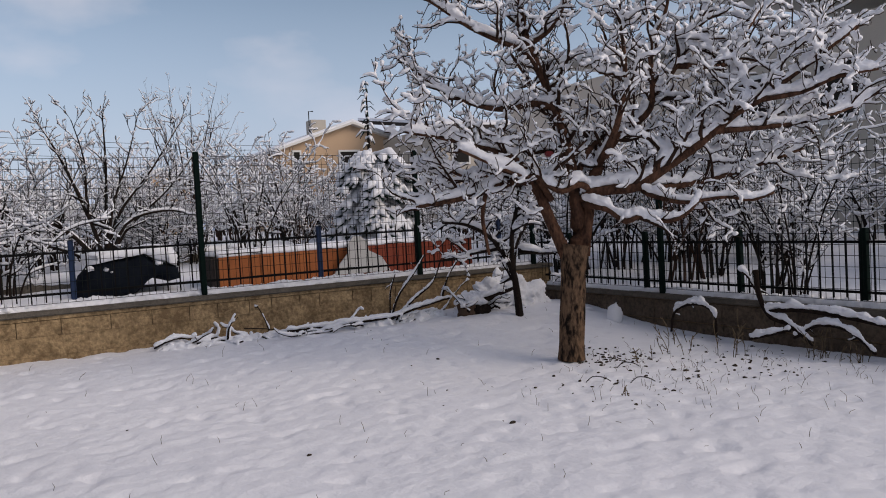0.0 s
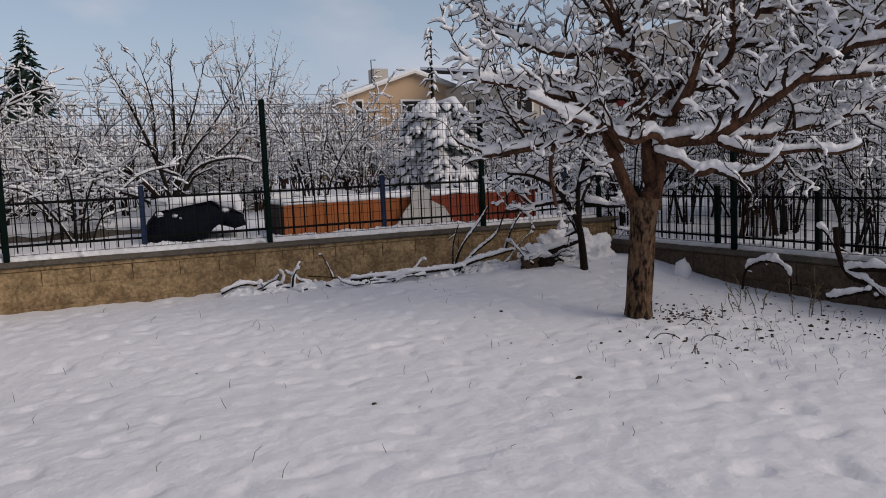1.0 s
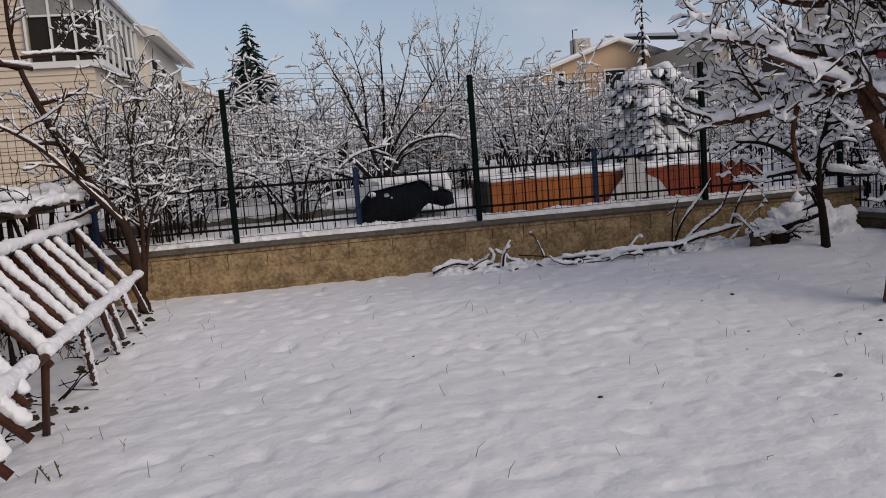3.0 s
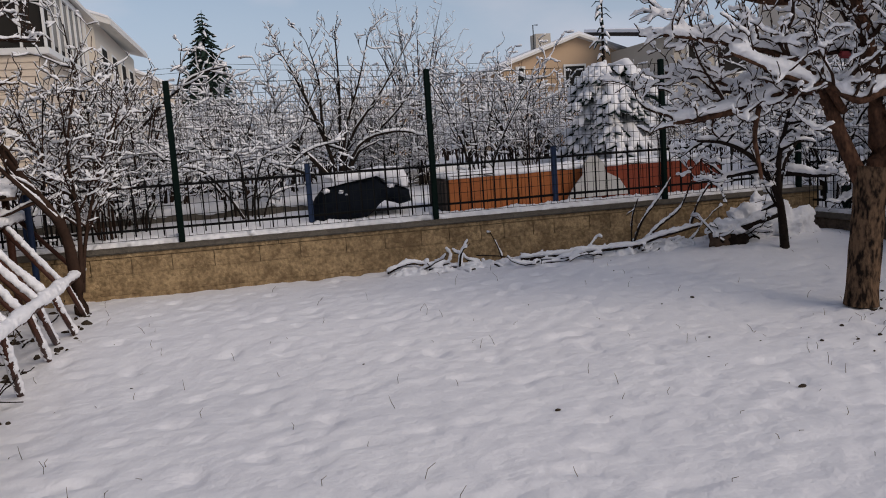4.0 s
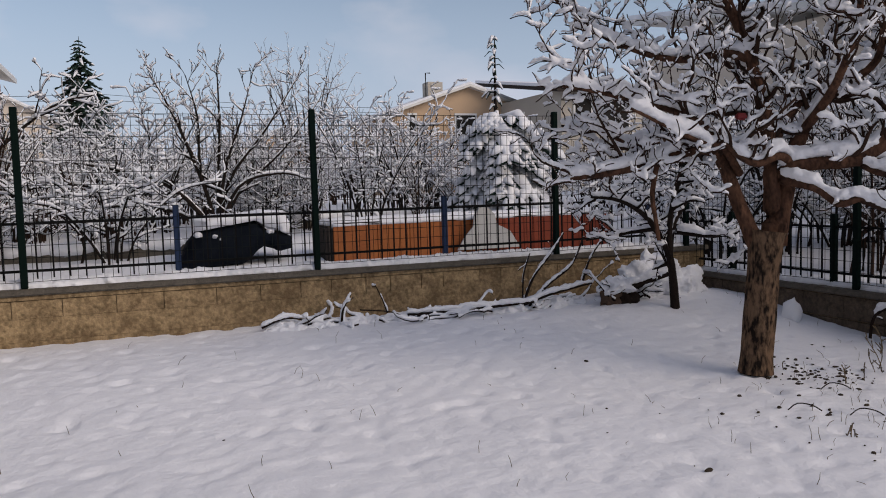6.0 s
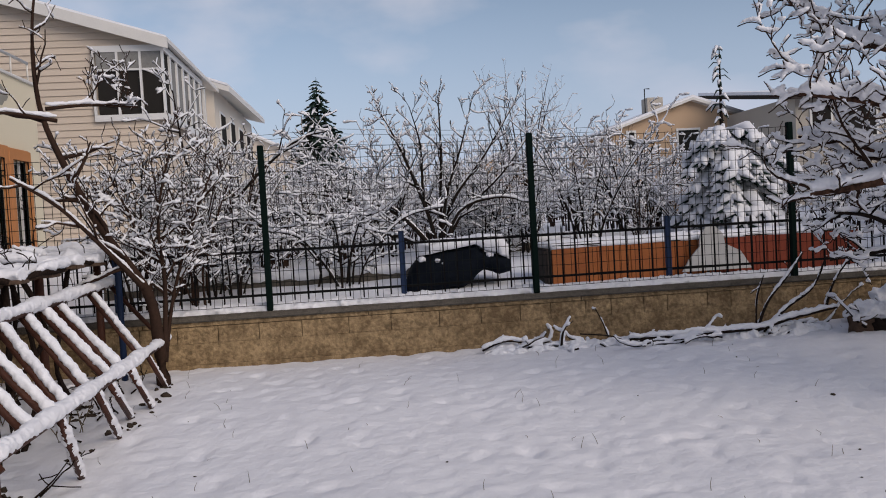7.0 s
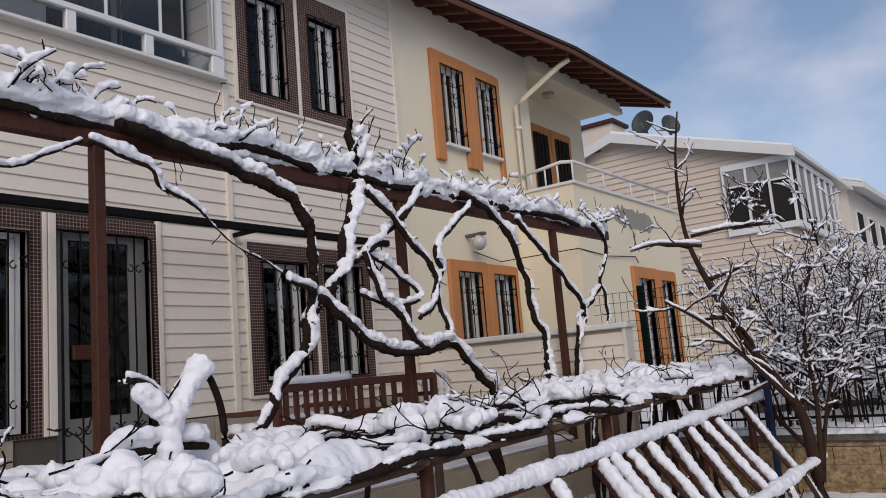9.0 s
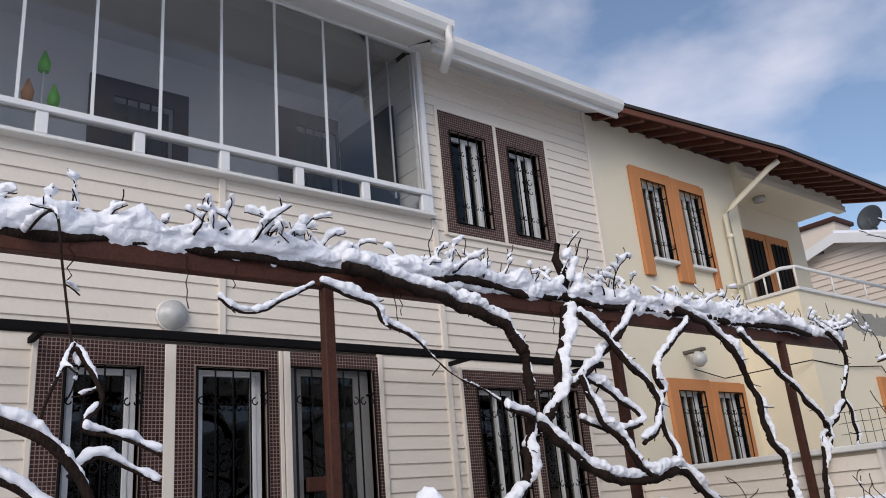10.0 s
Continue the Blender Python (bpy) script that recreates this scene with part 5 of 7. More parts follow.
def fan_stems(seed, n, height, spread, foot=0.12, r=0.035, droop=0.0):
    rng = random.Random(seed)
    out = []
    for i in range(n):
        a = 2 * math.pi * (i + rng.random() * 0.7) / n
        q = spread * rng.uniform(0.5, 1.1)
        h = height * rng.uniform(0.7, 1.05)
        d = Vector((math.cos(a), math.sin(a), 0))
        out.append(([d * foot * rng.random() - UP * 0.1, d * q * 0.25 + UP * h * 0.30, d * q * 0.6 + UP * h * 0.7, d * q + UP * h * (1 - droop)], r * rng.uniform(0.7, 1.1), 0.008))
    return out


# the young tree by the fence, leaning over the fallen railing
R8, A8 = Vector((0.94, 0.33, 0)), Vector((-0.33, 0.94, 0))


def near(u, w, v=0.0):
    return R8 * u + A8 * v + UP * w


bare_tree("young_fruit_tree", "leaning young fruit tree with several snowy stems beside the wall", 11, (-1.10, 9.05, 0.08), [
    ([near(0, -0.1), near(-0.03, 0.5), near(-0.1, 0.95), near(-0.45, 1.55), near(-0.72, 2.15), near(-0.85, 2.6), near(-0.86, 3.2), near(-0.78, 3.75)], 0.07, 0.008, 2.4),
    ([near(-0.1, 0.95), near(-0.35, 1.25, -0.2), near(-0.75, 1.7, -0.3), near(-1.1, 1.95, -0.3)], 0.03, 0.01, 1.7),
    ([near(-0.72, 2.45), near(-1.1, 2.5, -0.1), near(-1.35, 2.45, -0.2)], 0.02, 0.008, 2.0),
    ([near(-0.80, 2.55), near(-0.45, 2.6, 0.1), near(-0.05, 2.6, 0.2)], 0.02, 0.008),
    ([near(0.02, 0.4), near(0.06, 1.0), near(0.05, 1.6, 0.1), near(0.2, 2.2, 0.2)], 0.03, 0.008),
    ([near(0.02, 0.3), near(0.12, 0.8, 0.1), near(0.3, 1.4, 0.1), near(0.55, 2.0, 0.1)], 0.025, 0.008),
    ([near(-0.05, 0.8), near(-0.1, 1.4, 0.3), near(-0.3, 2.0, 0.5)], 0.025, 0.008)], 2, 0.46, 0.10, 0.45, 0.0135, TWIG, voxel=0.0105)

# the small dark tree in the corner
bare_tree("corner_tree", "small crooked dark tree in the garden corner carrying snow", 5, (5.92, 8.42, 0.18), [
    ([Vector((0.03, 0, -0.1)), Vector((0, 0, 0.3)), Vector((-0.06, 0, 0.6)), Vector((-0.3, 0, 0.95)), Vector((-0.7, -0.1, 1.15)), Vector((-1.1, -0.2, 1.2))], 0.055, 0.012),
    ([Vector((-0.05, 0, 0.55)), Vector((0.1, 0.1, 0.9)), Vector((0.3, 0.1, 1.2)), Vector((0.3, 0.1, 1.5))], 0.04, 0.01),
    ([Vector((-0.05, 0, 0.55)), Vector((-0.1, -0.1, 1.0)), Vector((-0.05, -0.2, 1.5)), Vector((-0.2, -0.2, 1.9))], 0.04, 0.01),
    ([Vector((-0.2, 0, 0.85)), Vector((-0.5, 0.2, 0.8)), Vector((-0.85, 0.3, 0.75))], 0.025, 0.01),
    ([Vector((0.05, 0, 0.8)), Vector((0.35, -0.2, 0.75)), Vector((0.6, -0.3, 0.8))], 0.025, 0.01)], 2, 0.4, 0.10, 0.15, 0.024, voxel=0.013)

# vase-shaped trees in the neighbour's garden
bare_tree("vase_tree", "bare tree with long upright branches in the snowy neighbouring garden", 21, (2.0, 14.2, 0.7), [
    ([Vector((0, 0, -0.1)), Vector((-0.1, 0, 0.7)), Vector((-0.4, 0, 1.6)), Vector((-0.65, 0, 2.2)), Vector((-0.85, 0.1, 2.6))], 0.05, 0.006),
    ([Vector((0, 0, 0.1)), Vector((0.05, 0, 1.0)), Vector((0.1, 0, 1.9)), Vector((0.1, 0, 2.75))], 0.05, 0.006),
    ([Vector((0, 0, 0.3)), Vector((-0.2, 0.1, 1.2)), Vector((-0.2, 0.1, 1.95)), Vector((-0.35, 0.1, 2.6))], 0.035, 0.006),
    ([Vector((0, 0, 0.3)), Vector((0.15, -0.1, 1.2)), Vector((0.4, -0.1, 1.9)), Vector((0.62, -0.1, 2.65))], 0.035, 0.006),
    ([Vector((0, 0, 0.1)), Vector((0.2, 0, 1.0)), Vector((0.8, 0, 1.8)), Vector((1.35, 0, 2.65))], 0.045, 0.006),
    ([Vector((0, 0, 0.1)), Vector((0.35, 0.2, 0.8)), Vector((1.1, 0.2, 1.5)), Vector((1.75, 0.2, 2.35))], 0.04, 0.006),
    ([Vector((0, 0, 0.2)), Vector((-0.6, -0.1, 0.9)), Vector((-1.4, -0.2, 1.2)), Vector((-2.3, -0.2, 1.35))], 0.045, 0.008),
    ([Vector((0, 0, 0.2)), Vector((-0.7, 0.2, 0.6)), Vector((-1.6, 0.2, 0.65)), Vector((-2.3, 0.2, 0.3))], 0.035, 0.008),
    ([Vector((0, 0, 0.1)), Vector((0.3, -0.2, 0.9)), Vector((0.9, -0.3, 1.1)), Vector((1.4, -0.3, 1.0))], 0.035, 0.008)], 2, 0.38, 0.13, 0.9, 0.013)
bare_tree("wide_tree", "tall bare tree with a dense rounded crown beyond the gardens", 33, (8.5, 37.0, 1.2), fan_stems(8, 13, 5.9, 1.9, 0.2, 0.08), 2, 1.0, 0.40, 0.8, 0.016, TWIG)
bare_tree("left_tree", "bare garden tree with arching snow-laden branches", 35, (-1.3, 13.2, 0.7), [
    ([Vector((0, 0, -0.1)), Vector((0.1, 0, 0.8)), Vector((0.5, 0, 1.4)), Vector((1.2, 0, 2.0)), Vector((1.7, 0, 2.15))], 0.05, 0.008),
    ([Vector((0, 0, 0)), Vector((-0.1, 0, 1.0)), Vector((-0.3, 0, 1.9)), Vector((-0.4, 0, 2.8))], 0.045, 0.008),
    ([Vector((0, 0, 0.2)), Vector((0.4, 0, 0.7)), Vector((1.1, 0.1, 1.0)), Vector((1.9, 0.1, 0.9))], 0.04, 0.008),
    ([Vector((0, 0, 0.2)), Vector((-0.4, 0, 0.9)), Vector((-1.0, 0, 1.3)), Vector((-1.5, 0.1, 1.9))], 0.04, 0.008)], 2, 0.55, 0.2, 0.5, 0.02)

# orchard and shrubs: a few kinds, each planted many times
KINDS = [
    bare_tree("snowy_shrub", "bare shrub bowed under snow in the gardens", 41, (4.2, 13.6, 0.7), fan_stems(1, 8, 1.9, 1.0, 0.3, 0.022), 2, 0.5, 0.19, 0.4, 0.02, None, "shrubs beyond the fence", "shrub"),
    bare_tree("snowy_shrub", "dense bare shrub covered in snow in the gardens", 42, (8.2, 16.5, 0.9), fan_stems(2, 9, 1.5, 1.4, 0.4, 0.022, 0.2), 2, 0.55, 0.19, 0.2, 0.022, None, "shrubs beyond the fence", "shrub"),
    bare_tree("snowy_shrub", "upright bare shrub dusted with snow in the gardens", 43, (-0.9, 12.6, 0.7), fan_stems(3, 10, 1.8, 0.8, 0.35, 0.02), 2, 0.45, 0.19, 0.6, 0.017, TWIG, "shrubs beyond the fence", "shrub"),
]
FAR_KINDS = [
    bare_tree("snowy_shrub", "bare fruit tree white with snow in the far gardens", 51, (6.4, 20.0, 1.0), fan_stems(4, 7, 2.1, 1.1, 0.3, 0.03), 2, 0.7, 0.30, 0.45, 0.026, None, "shrubs beyond the fence", "shrub"),
    bare_tree("snowy_shrub", "low spreading shrub white with snow in the far gardens", 52, (3.4, 21.0, 1.0), fan_stems(5, 8, 1.6, 1.5, 0.4, 0.03, 0.15), 2, 0.7, 0.30, 0.3, 0.028, TWIG, "shrubs beyond the fence", "shrub"),
]
rng = random.Random(77)
plan = []
for i in range(84):
    plan.append((rng.uniform(-1.6, 13.0), 15.5 + 22.0 * rng.random() ** 1.4))
for i in range(20):
    plan.append((rng.uniform(-0.6, 3.8), rng.uniform(14.8, 19.0)))
for i in range(22):
    plan.append((rng.uniform(8.2, 15.0), rng.uniform(3.0, 14.0)))
plan += [(-1.8, 11.1), (-0.9, 12.0), (0.2, 13.2), (-1.6, 12.5), (0.5, 12.2), (-1.2, 11.4), (-1.2, 16.5), (-0.4, 17.0), (5.4, 14.6), (6.9, 12.6), (8.4, 10.6), (9.0, 8.6), (8.3, 6.6), (9.2, 12.6), (7.8, 14.2), (3.2, 16.4), (1.0, 17.2)]
for i, (x, y) in enumerate(plan):
    if 1.0 < x < 7.2 and y < 13.0:
        continue
    kind = KINDS[i % 3] if y < 15.0 else FAR_KINDS[i % 2]
    s = rng.uniform(0.45, 0.8) if 84 <= i < 104 else rng.uniform(0.8, 1.25) if x > 8.2 and y < 14.5 else rng.uniform(0.55, 0.95) if y < 15.4 else rng.uniform(0.6, 1.0) if x < 6 else rng.uniform(0.5, 0.85)
    copy_thing(kind, pose(x, y, ground_height(x, y) - 0.03, 0, 0, rng.uniform(0, 360)) @ Matrix.Scale(s, 4))


def conifer(label, place, height, spread, seed, snowy, droop=0.35, shape=0.85, bare=0.0, lean=0.0, tiers=1.0):
    rng = random.Random(seed)
    tree = thing("conifer", label, "tree", at=place)
    t = Tubes()
    t.add([Vector((0, 0, -0.2)), Vector((0, 0, height * 0.5)), Vector((0.02 * height * 0.3, 0, height))], [height * 0.02, height * 0.012, 0.008], 6)
    t.link("trunk", BARK_DARK, tree)
    green, snow = Tubes(), Tubes()
    z = height * 0.08
    while z < height * 0.985:
        f = 1 - z / height
        n = max(4, int(11 * f + 4)) if f > bare else 3
        for k in range(n):
            a = 2 * math.pi * (k + rng.random()) / n
            d = Vector((math.cos(a), math.sin(a), 0))
            l = spread * (f ** shape) * rng.uniform(0.45, 1.15) * (1 + lean * d.x) + 0.05
            if bare:
                l *= rng.choice([0.5, 0.8, 1.0, 1.15])
            if f < bare:
                l = rng.uniform(0.05, 0.24)
            side = Vector((-d.y, d.x, 0))
            pts = [UP * z, UP * (z + 0.05 * l) + d * l * 0.5, UP * (z - droop * l) + d * l]
            green.add(pts, [0.012, 0.02, 0.008] if f < bare else [0.03 + 0.05 * l, 0.04 + 0.09 * l, 0.015], 4, 0.5)
            if f < bare:
                if rng.random() < 0.45:
                    snow.add([p + UP * 0.03 for p in pts], [0.015, 0.035, 0.015], 5, 0.7)
                continue
            for s in (-1, 1):
                for q in (0.35, 0.6, 0.85):
                    root = UP * (z + (0.03 - droop * q * q) * l) + d * l * q
                    tip = root + side * s * l * 0.32 * (1.1 - q * 0.5) + d * l * 0.18 - UP * droop * l * 0.22
                    green.add([root, (root + tip) / 2, tip], [0.025 + 0.03 * l, 0.03 + 0.05 * l, 0.01], 3, 0.5)
                    if snowy and rng.random() < snowy:
                        m = 1.75 if bare else 1.0
                        snow.add([root + UP * 0.03, (root + tip) / 2 + UP * 0.045 * m, tip + UP * 0.02], [(0.015 + 0.02 * l) * m, (0.02 + 0.05 * l) * m, 0.015 * m], 5, 0.7)
            if snowy and rng.random() < snowy:
                snow.add([p + UP * (0.03 + 0.04 * l) for p in pts], [0.03, 0.05 + 0.085 * l, 0.03] if bare else [0.02, 0.035 + 0.06 * l, 0.02], 6, 0.7)
        z += height * (0.032 + 0.02 * f) * tiers
    tagged(green.link("crown", NEEDLES, tree, "dark green needle branches"), kind="stuff")
    tagged(snow.link("snow_load", SNOW, tree, "snow on the branches"), kind="stuff")


conifer("tall dark green spruce with a dusting of snow", (-0.6, 39.2, 1.0), 7.3, 2.5, 3, 0.10, 0.3, 0.75, 0.0, 0.0, 0.62)
conifer("young drooping conifer weighed down by heavy snow", (6.9, 14.6, 0.75), 3.4, 1.08, 9, 1.0, 0.45, 0.5, 0.42, 0.35, 0.95)

# ---- pergola with old vines ----
BEAM_X, BEAM_Z = -3.58, 3.05
pergola = thing("pergola", "rusty red-brown steel pergola along the terrace edge", "pergola")
part("beam", bevelled(boxes((BEAM_X - 0.04, BEAM_X + 0.04, -1.6, 10.75, BEAM_Z - 0.02, BEAM_Z + 0.09)), 0.006), RUST, pergola, "red-brown steel beam")
for y in (-1.4, 1.25, 3.93, 6.65, 9.34):
    part("post", bevelled(boxes((BEAM_X - 0.035, BEAM_X + 0.035, y - 0.035, y + 0.035, FLOOR_Z, BEAM_Z - 0.02)), 0.005), RUST, pergola, "rusty steel post")
crust(tagged(snow_strip("beam_snow", [(BEAM_X, -1.6, 3.20), (BEAM_X, 3, 3.20), (BEAM_X, 10.7, 3.20)], 0.085, 0.08, None, "", 0.34, 0.03), "thick roll of snow on the pergola beam", "snow", kind="stuff"), 0.014, 0.03)
rail2 = thing("awning_rail", "black square tube fixed along the house wall", "rail")
part("tube", bevelled(boxes((-5.33, -5.27, -1.5, 8.55, 3.06, 3.13)), 0.006), BLACK_IRON, rail2)
for y in (-1.3, 2.7, 6.6, 8.45):
    part("bracket", boxes((FACADE, -5.33, y, y + 0.04, 3.07, 3.11)), BLACK_IRON, rail2)
tube("hook", [(-5.3, 8.30, 3.05), (-5.3, 8.28, 2.85), (-5.3, 8.36, 2.76), (-5.3, 8.44, 2.85), (-5.3, 8.42, 3.06)], 0.012, BLACK_IRON, rail2, "", 6)

VX = -3.42
VINES = [
    (VX, [(4.0, 3.14), (4.27, 3.10), (4.64, 3.04), (4.91, 2.97), (5.15, 2.91), (5.30, 2.83), (5.42, 2.68), (5.45, 2.48), (5.44, 2.20), (5.39, 1.96), (5.30, 1.73), (5.11, 1.56), (4.95, 1.3)], 0.046, 0.040),
    (VX - 0.05, [(5.93, 3.08), (5.91, 2.84), (5.83, 2.63), (5.77, 2.37), (5.64, 2.20), (5.51, 2.10), (5.42, 1.98)], 0.040, 0.040),
    (VX + 0.03, [(5.50, 2.18), (5.74, 2.0), (5.97, 1.85), (6.28, 1.76), (6.60, 1.76), (7.0, 1.81), (7.18, 1.66), (7.42, 1.50), (7.75, 1.25)], 0.038, 0.042),
    (VX + 0.05, [(5.91, 2.52), (6.02, 2.34), (6.10, 2.17), (6.31, 2.0), (6.44, 1.86), (6.60, 1.76)], 0.024, 0.030),
    (VX, [(6.78, 3.14), (6.52, 2.88), (6.32, 2.72), (6.04, 2.56), (5.89, 2.45)], 0.030, 0.026),
    (VX + 0.06, [(6.0, 3.0), (6.33, 2.81), (6.53, 2.64), (6.77, 2.45), (6.82, 2.28), (6.73, 2.14), (6.56, 2.02)], 0.028, 0.024),
    (VX, [(7.5, 3.14), (7.29, 2.91), (7.01, 2.73), (6.90, 2.58), (7.01, 2.44), (6.90, 2.29), (6.98, 2.0), (7.04, 1.81)], 0.024, 0.024),
    (VX, [(7.36, 3.16), (7.86, 3.02), (8.13, 2.83), (8.44, 2.45), (8.53, 2.05), (8.64, 1.77), (8.55, 1.2)], 0.036, 0.034),
    (VX, [(8.30, 3.02), (8.84, 2.71), (9.33, 2.36), (9.60, 2.09), (9.48, 1.87), (9.63, 1.62), (9.80, 1.25)], 0.028, 0.028),
    (VX, [(10.1, 3.16), (10.28, 3.02), (10.35, 2.87), (10.15, 2.52), (10.03, 2.35), (9.61, 2.12), (9.32, 1.87), (9.25, 1.3)], 0.028, 0.026),
    (VX, [(10.13, 2.46), (10.24, 2.13), (10.08, 1.67), (10.17, 1.3)], 0.018, 0.018),
    (VX, [(3.80, 3.0), (4.15, 2.91), (4.26, 2.81), (4.46, 2.73), (4.56, 2.66)], 0.016, 0.012),
    (VX, [(4.54, 2.68), (4.83, 2.48), (5.21, 2.31)], 0.007, 0.006),
    (VX - 0.03, [(3.15, 2.86), (3.32, 2.79), (3.43, 2.81), (3.58, 2.90), (3.78, 3.0)], 0.011, 0.009),
    (VX - 0.04, [(6.03, 2.52), (6.29, 2.45), (6.66, 2.23), (6.45, 2.12), (6.32, 2.11), (6.0, 2.21)], 0.018, 0.016),
    (VX + 0.04, [(5.42, 2.20), (5.31, 2.24), (5.18, 2.28)], 0.024, 0.014),
]
rng = random.Random(12)
for x, pts, r0, r1 in VINES:
    vine = thing("vine", "twisted old grapevine trunk with snow lodged on it", "vine", "pergola vines")
    wood, snow, shoots = Tubes(), Tubes(), Tubes()
    knots = [Vector((x + 0.05 * noise.noise(Vector((y, z, 2))), y, z)) for y, z in pts]
    line = smooth_line(knots, 18)
    n = len(line) - 1
    radii = [(r0 + (r1 - r0) * i / n) * 0.82 * (1 + 0.4 * noise.noise(p * 9)) for i, p in enumerate(line)]
    line = [p + Vector((0.04 * noise.noise(p * 5), 0.05 * noise.noise(p * 6 + Vector((9, 0, 0))), 0)) for p in line]
    wood.snow(line, radii, 9, 1.0, 0.3)
    lay_snow(snow, line, radii, 0.019 + 0.36 * r0 if r0 > 0.01 else 0.008, 10, 1.25 if r0 > 0.01 else 0.0)
    twigs(shoots, snow, line, radii, rng, 0, 0.10, 0.22, 0.3, 0.008, 0.1)
    wood.link("stem", VINE, vine)
    tagged(shoots.link("spur", VINE, vine), kind="stuff")
    crust(tagged(snow.link("snow_load", SNOW, vine), kind="stuff"), 0.010)
crown = thing("grape_vine", "gnarled vine spurs with lumps of snow along the beam", "vine")
wood, snow = Tubes(), Tubes()
y = -1.5
while y < 10.7:
    lush = 0.5 + noise.noise(Vector((y * 1.3, 7, 0)))
    for k in range(3 if lush > 0.55 else 1):
        p = Vector((BEAM_X + rng.uniform(-0.10, 0.14), y + rng.uniform(-0.1, 0.1), 3.21))
        h = rng.uniform(0.10, 0.26) * (0.7 + 0.6 * max(0.0, lush))
        shoot(wood, snow, p, Vector((rng.uniform(-0.5, 0.5), rng.uniform(-1, 1), rng.uniform(0.25, 1.0))).normalized(), h * 1.15, 0.010, rng, 1, 0.13, 0.06, 0.5, 0.026, 6)
    for k in range(rng.choice([0, 1, 2])):
        c = p + Vector((rng.uniform(-0.1, 0.1), 0, rng.uniform(0.02, 0.09)))
        e = Vector((rng.uniform(-0.06, 0.06), rng.uniform(-0.16, 0.16), rng.uniform(-0.02, 0.07)))
        q = rng.uniform(0.022, 0.042)
        snow.snow([c - e, c - e * 0.4, c + e * 0.4, c + e], [q * 0.5, q, q * 0.9, q * 0.4], 8, 0.85, 0.45)
    y += rng.uniform(0.07, 0.2)
for x0, z0, a, b in ((0.06, 3.16, 0.2, 5.2), (0.07, 3.15, 4.6, 9.8)):
    line = [Vector((BEAM_X + x0 + 0.07 * noise.noise(Vector((q * 1.1, x0 * 40, 1))), q, z0 + 0.07 * noise.noise(Vector((q * 1.5, x0 * 40, 6))))) for q in np.arange(a, b, 0.08)]
    radii = [0.028 * (1 + 0.4 * noise.noise(p * 6)) for p in line]
    wood.snow(line, radii, 8, 1.0, 0.3)
    lay_snow(snow, line, radii, 0.065, 10)
big = [Vector((BEAM_X + 0.05, 6.05, 3.15)), Vector((BEAM_X + 0.06, 6.1, 3.32)), Vector((BEAM_X + 0.05, 6.02, 3.48)), Vector((BEAM_X + 0.04, 6.08, 3.62))]
wood.add(big, [0.05, 0.045, 0.035, 0.025], 7)
for dy, dz, l in ((0.03, 0.05, 0.16), (0.12, 0.02, 0.14), (-0.10, -0.02, 0.13), (0.02, 0.22, 0.15), (0.1, 0.16, 0.1)):
    c = big[1] + Vector((0.03, dy, dz))
    e = Vector((0.0, rng.uniform(0.4, 1.0) * l * 0.5, rng.uniform(0.2, 0.9) * l * 0.5))
    snow.snow([c - e, c - e * 0.4, c + e * 0.4, c + e], [0.025, 0.042, 0.038, 0.02], 9, 0.9, 0.45)
    shoot(wood, snow, c, Vector((0.1, rng.uniform(-0.8, 0.8), 0.8)).normalized(), 0.22, 0.010, rng, 1, 0.1, 0.07, 0.5, 0.016)
tagged(wood.link("spur", VINE, crown), kind="stuff")
crust(tagged(snow.link("snow_load", SNOW, crown), kind="stuff"), 0.010, 0.024)

# ---- low trellis table in front of the terrace ----
def trellis_z(y):
    return 1.13 + 0.024 * (y - 2.5)


trellis = thing("vine_trellis", "low wooden vine trellis sagging under thick snow", "trellis")
for x, r in ((-1.72, 0.022), (-2.2, 0.018), (-2.7, 0.018), (-3.15, 0.022)):
    tube("lath", [(x, y, trellis_z(y) + 0.02 * noise.noise(Vector((x, y, 0)))) for y in np.arange(-1.0, 9.6, 0.8)], r, OLD_WOOD, trellis, "", 6)
y = -0.8
while y < 9.5:
    tube("cross_bar", [(-1.62, y, trellis_z(y) + 0.03), (-3.25, y + rng.uniform(-0.1, 0.1), trellis_z(y) + 0.03)], 0.018, OLD_WOOD, trellis, "", 6)
    y += 0.85
for y in (0.0, 2.6, 4.4, 6.3, 8.0, 9.4):
    for x in (-1.72, -3.1):
        foot = ground_height(x, y) - 0.1
        tube("leg", [(x, y, foot), (x, y, trellis_z(y))], 0.035, RUST if x > -2 else OLD_WOOD, trellis, "", 6)
tube("leg", [(-1.55, 9.45, 0.1), (-1.55, 9.45, 1.33)], 0.03, BLUE, trellis, "blue painted leg")


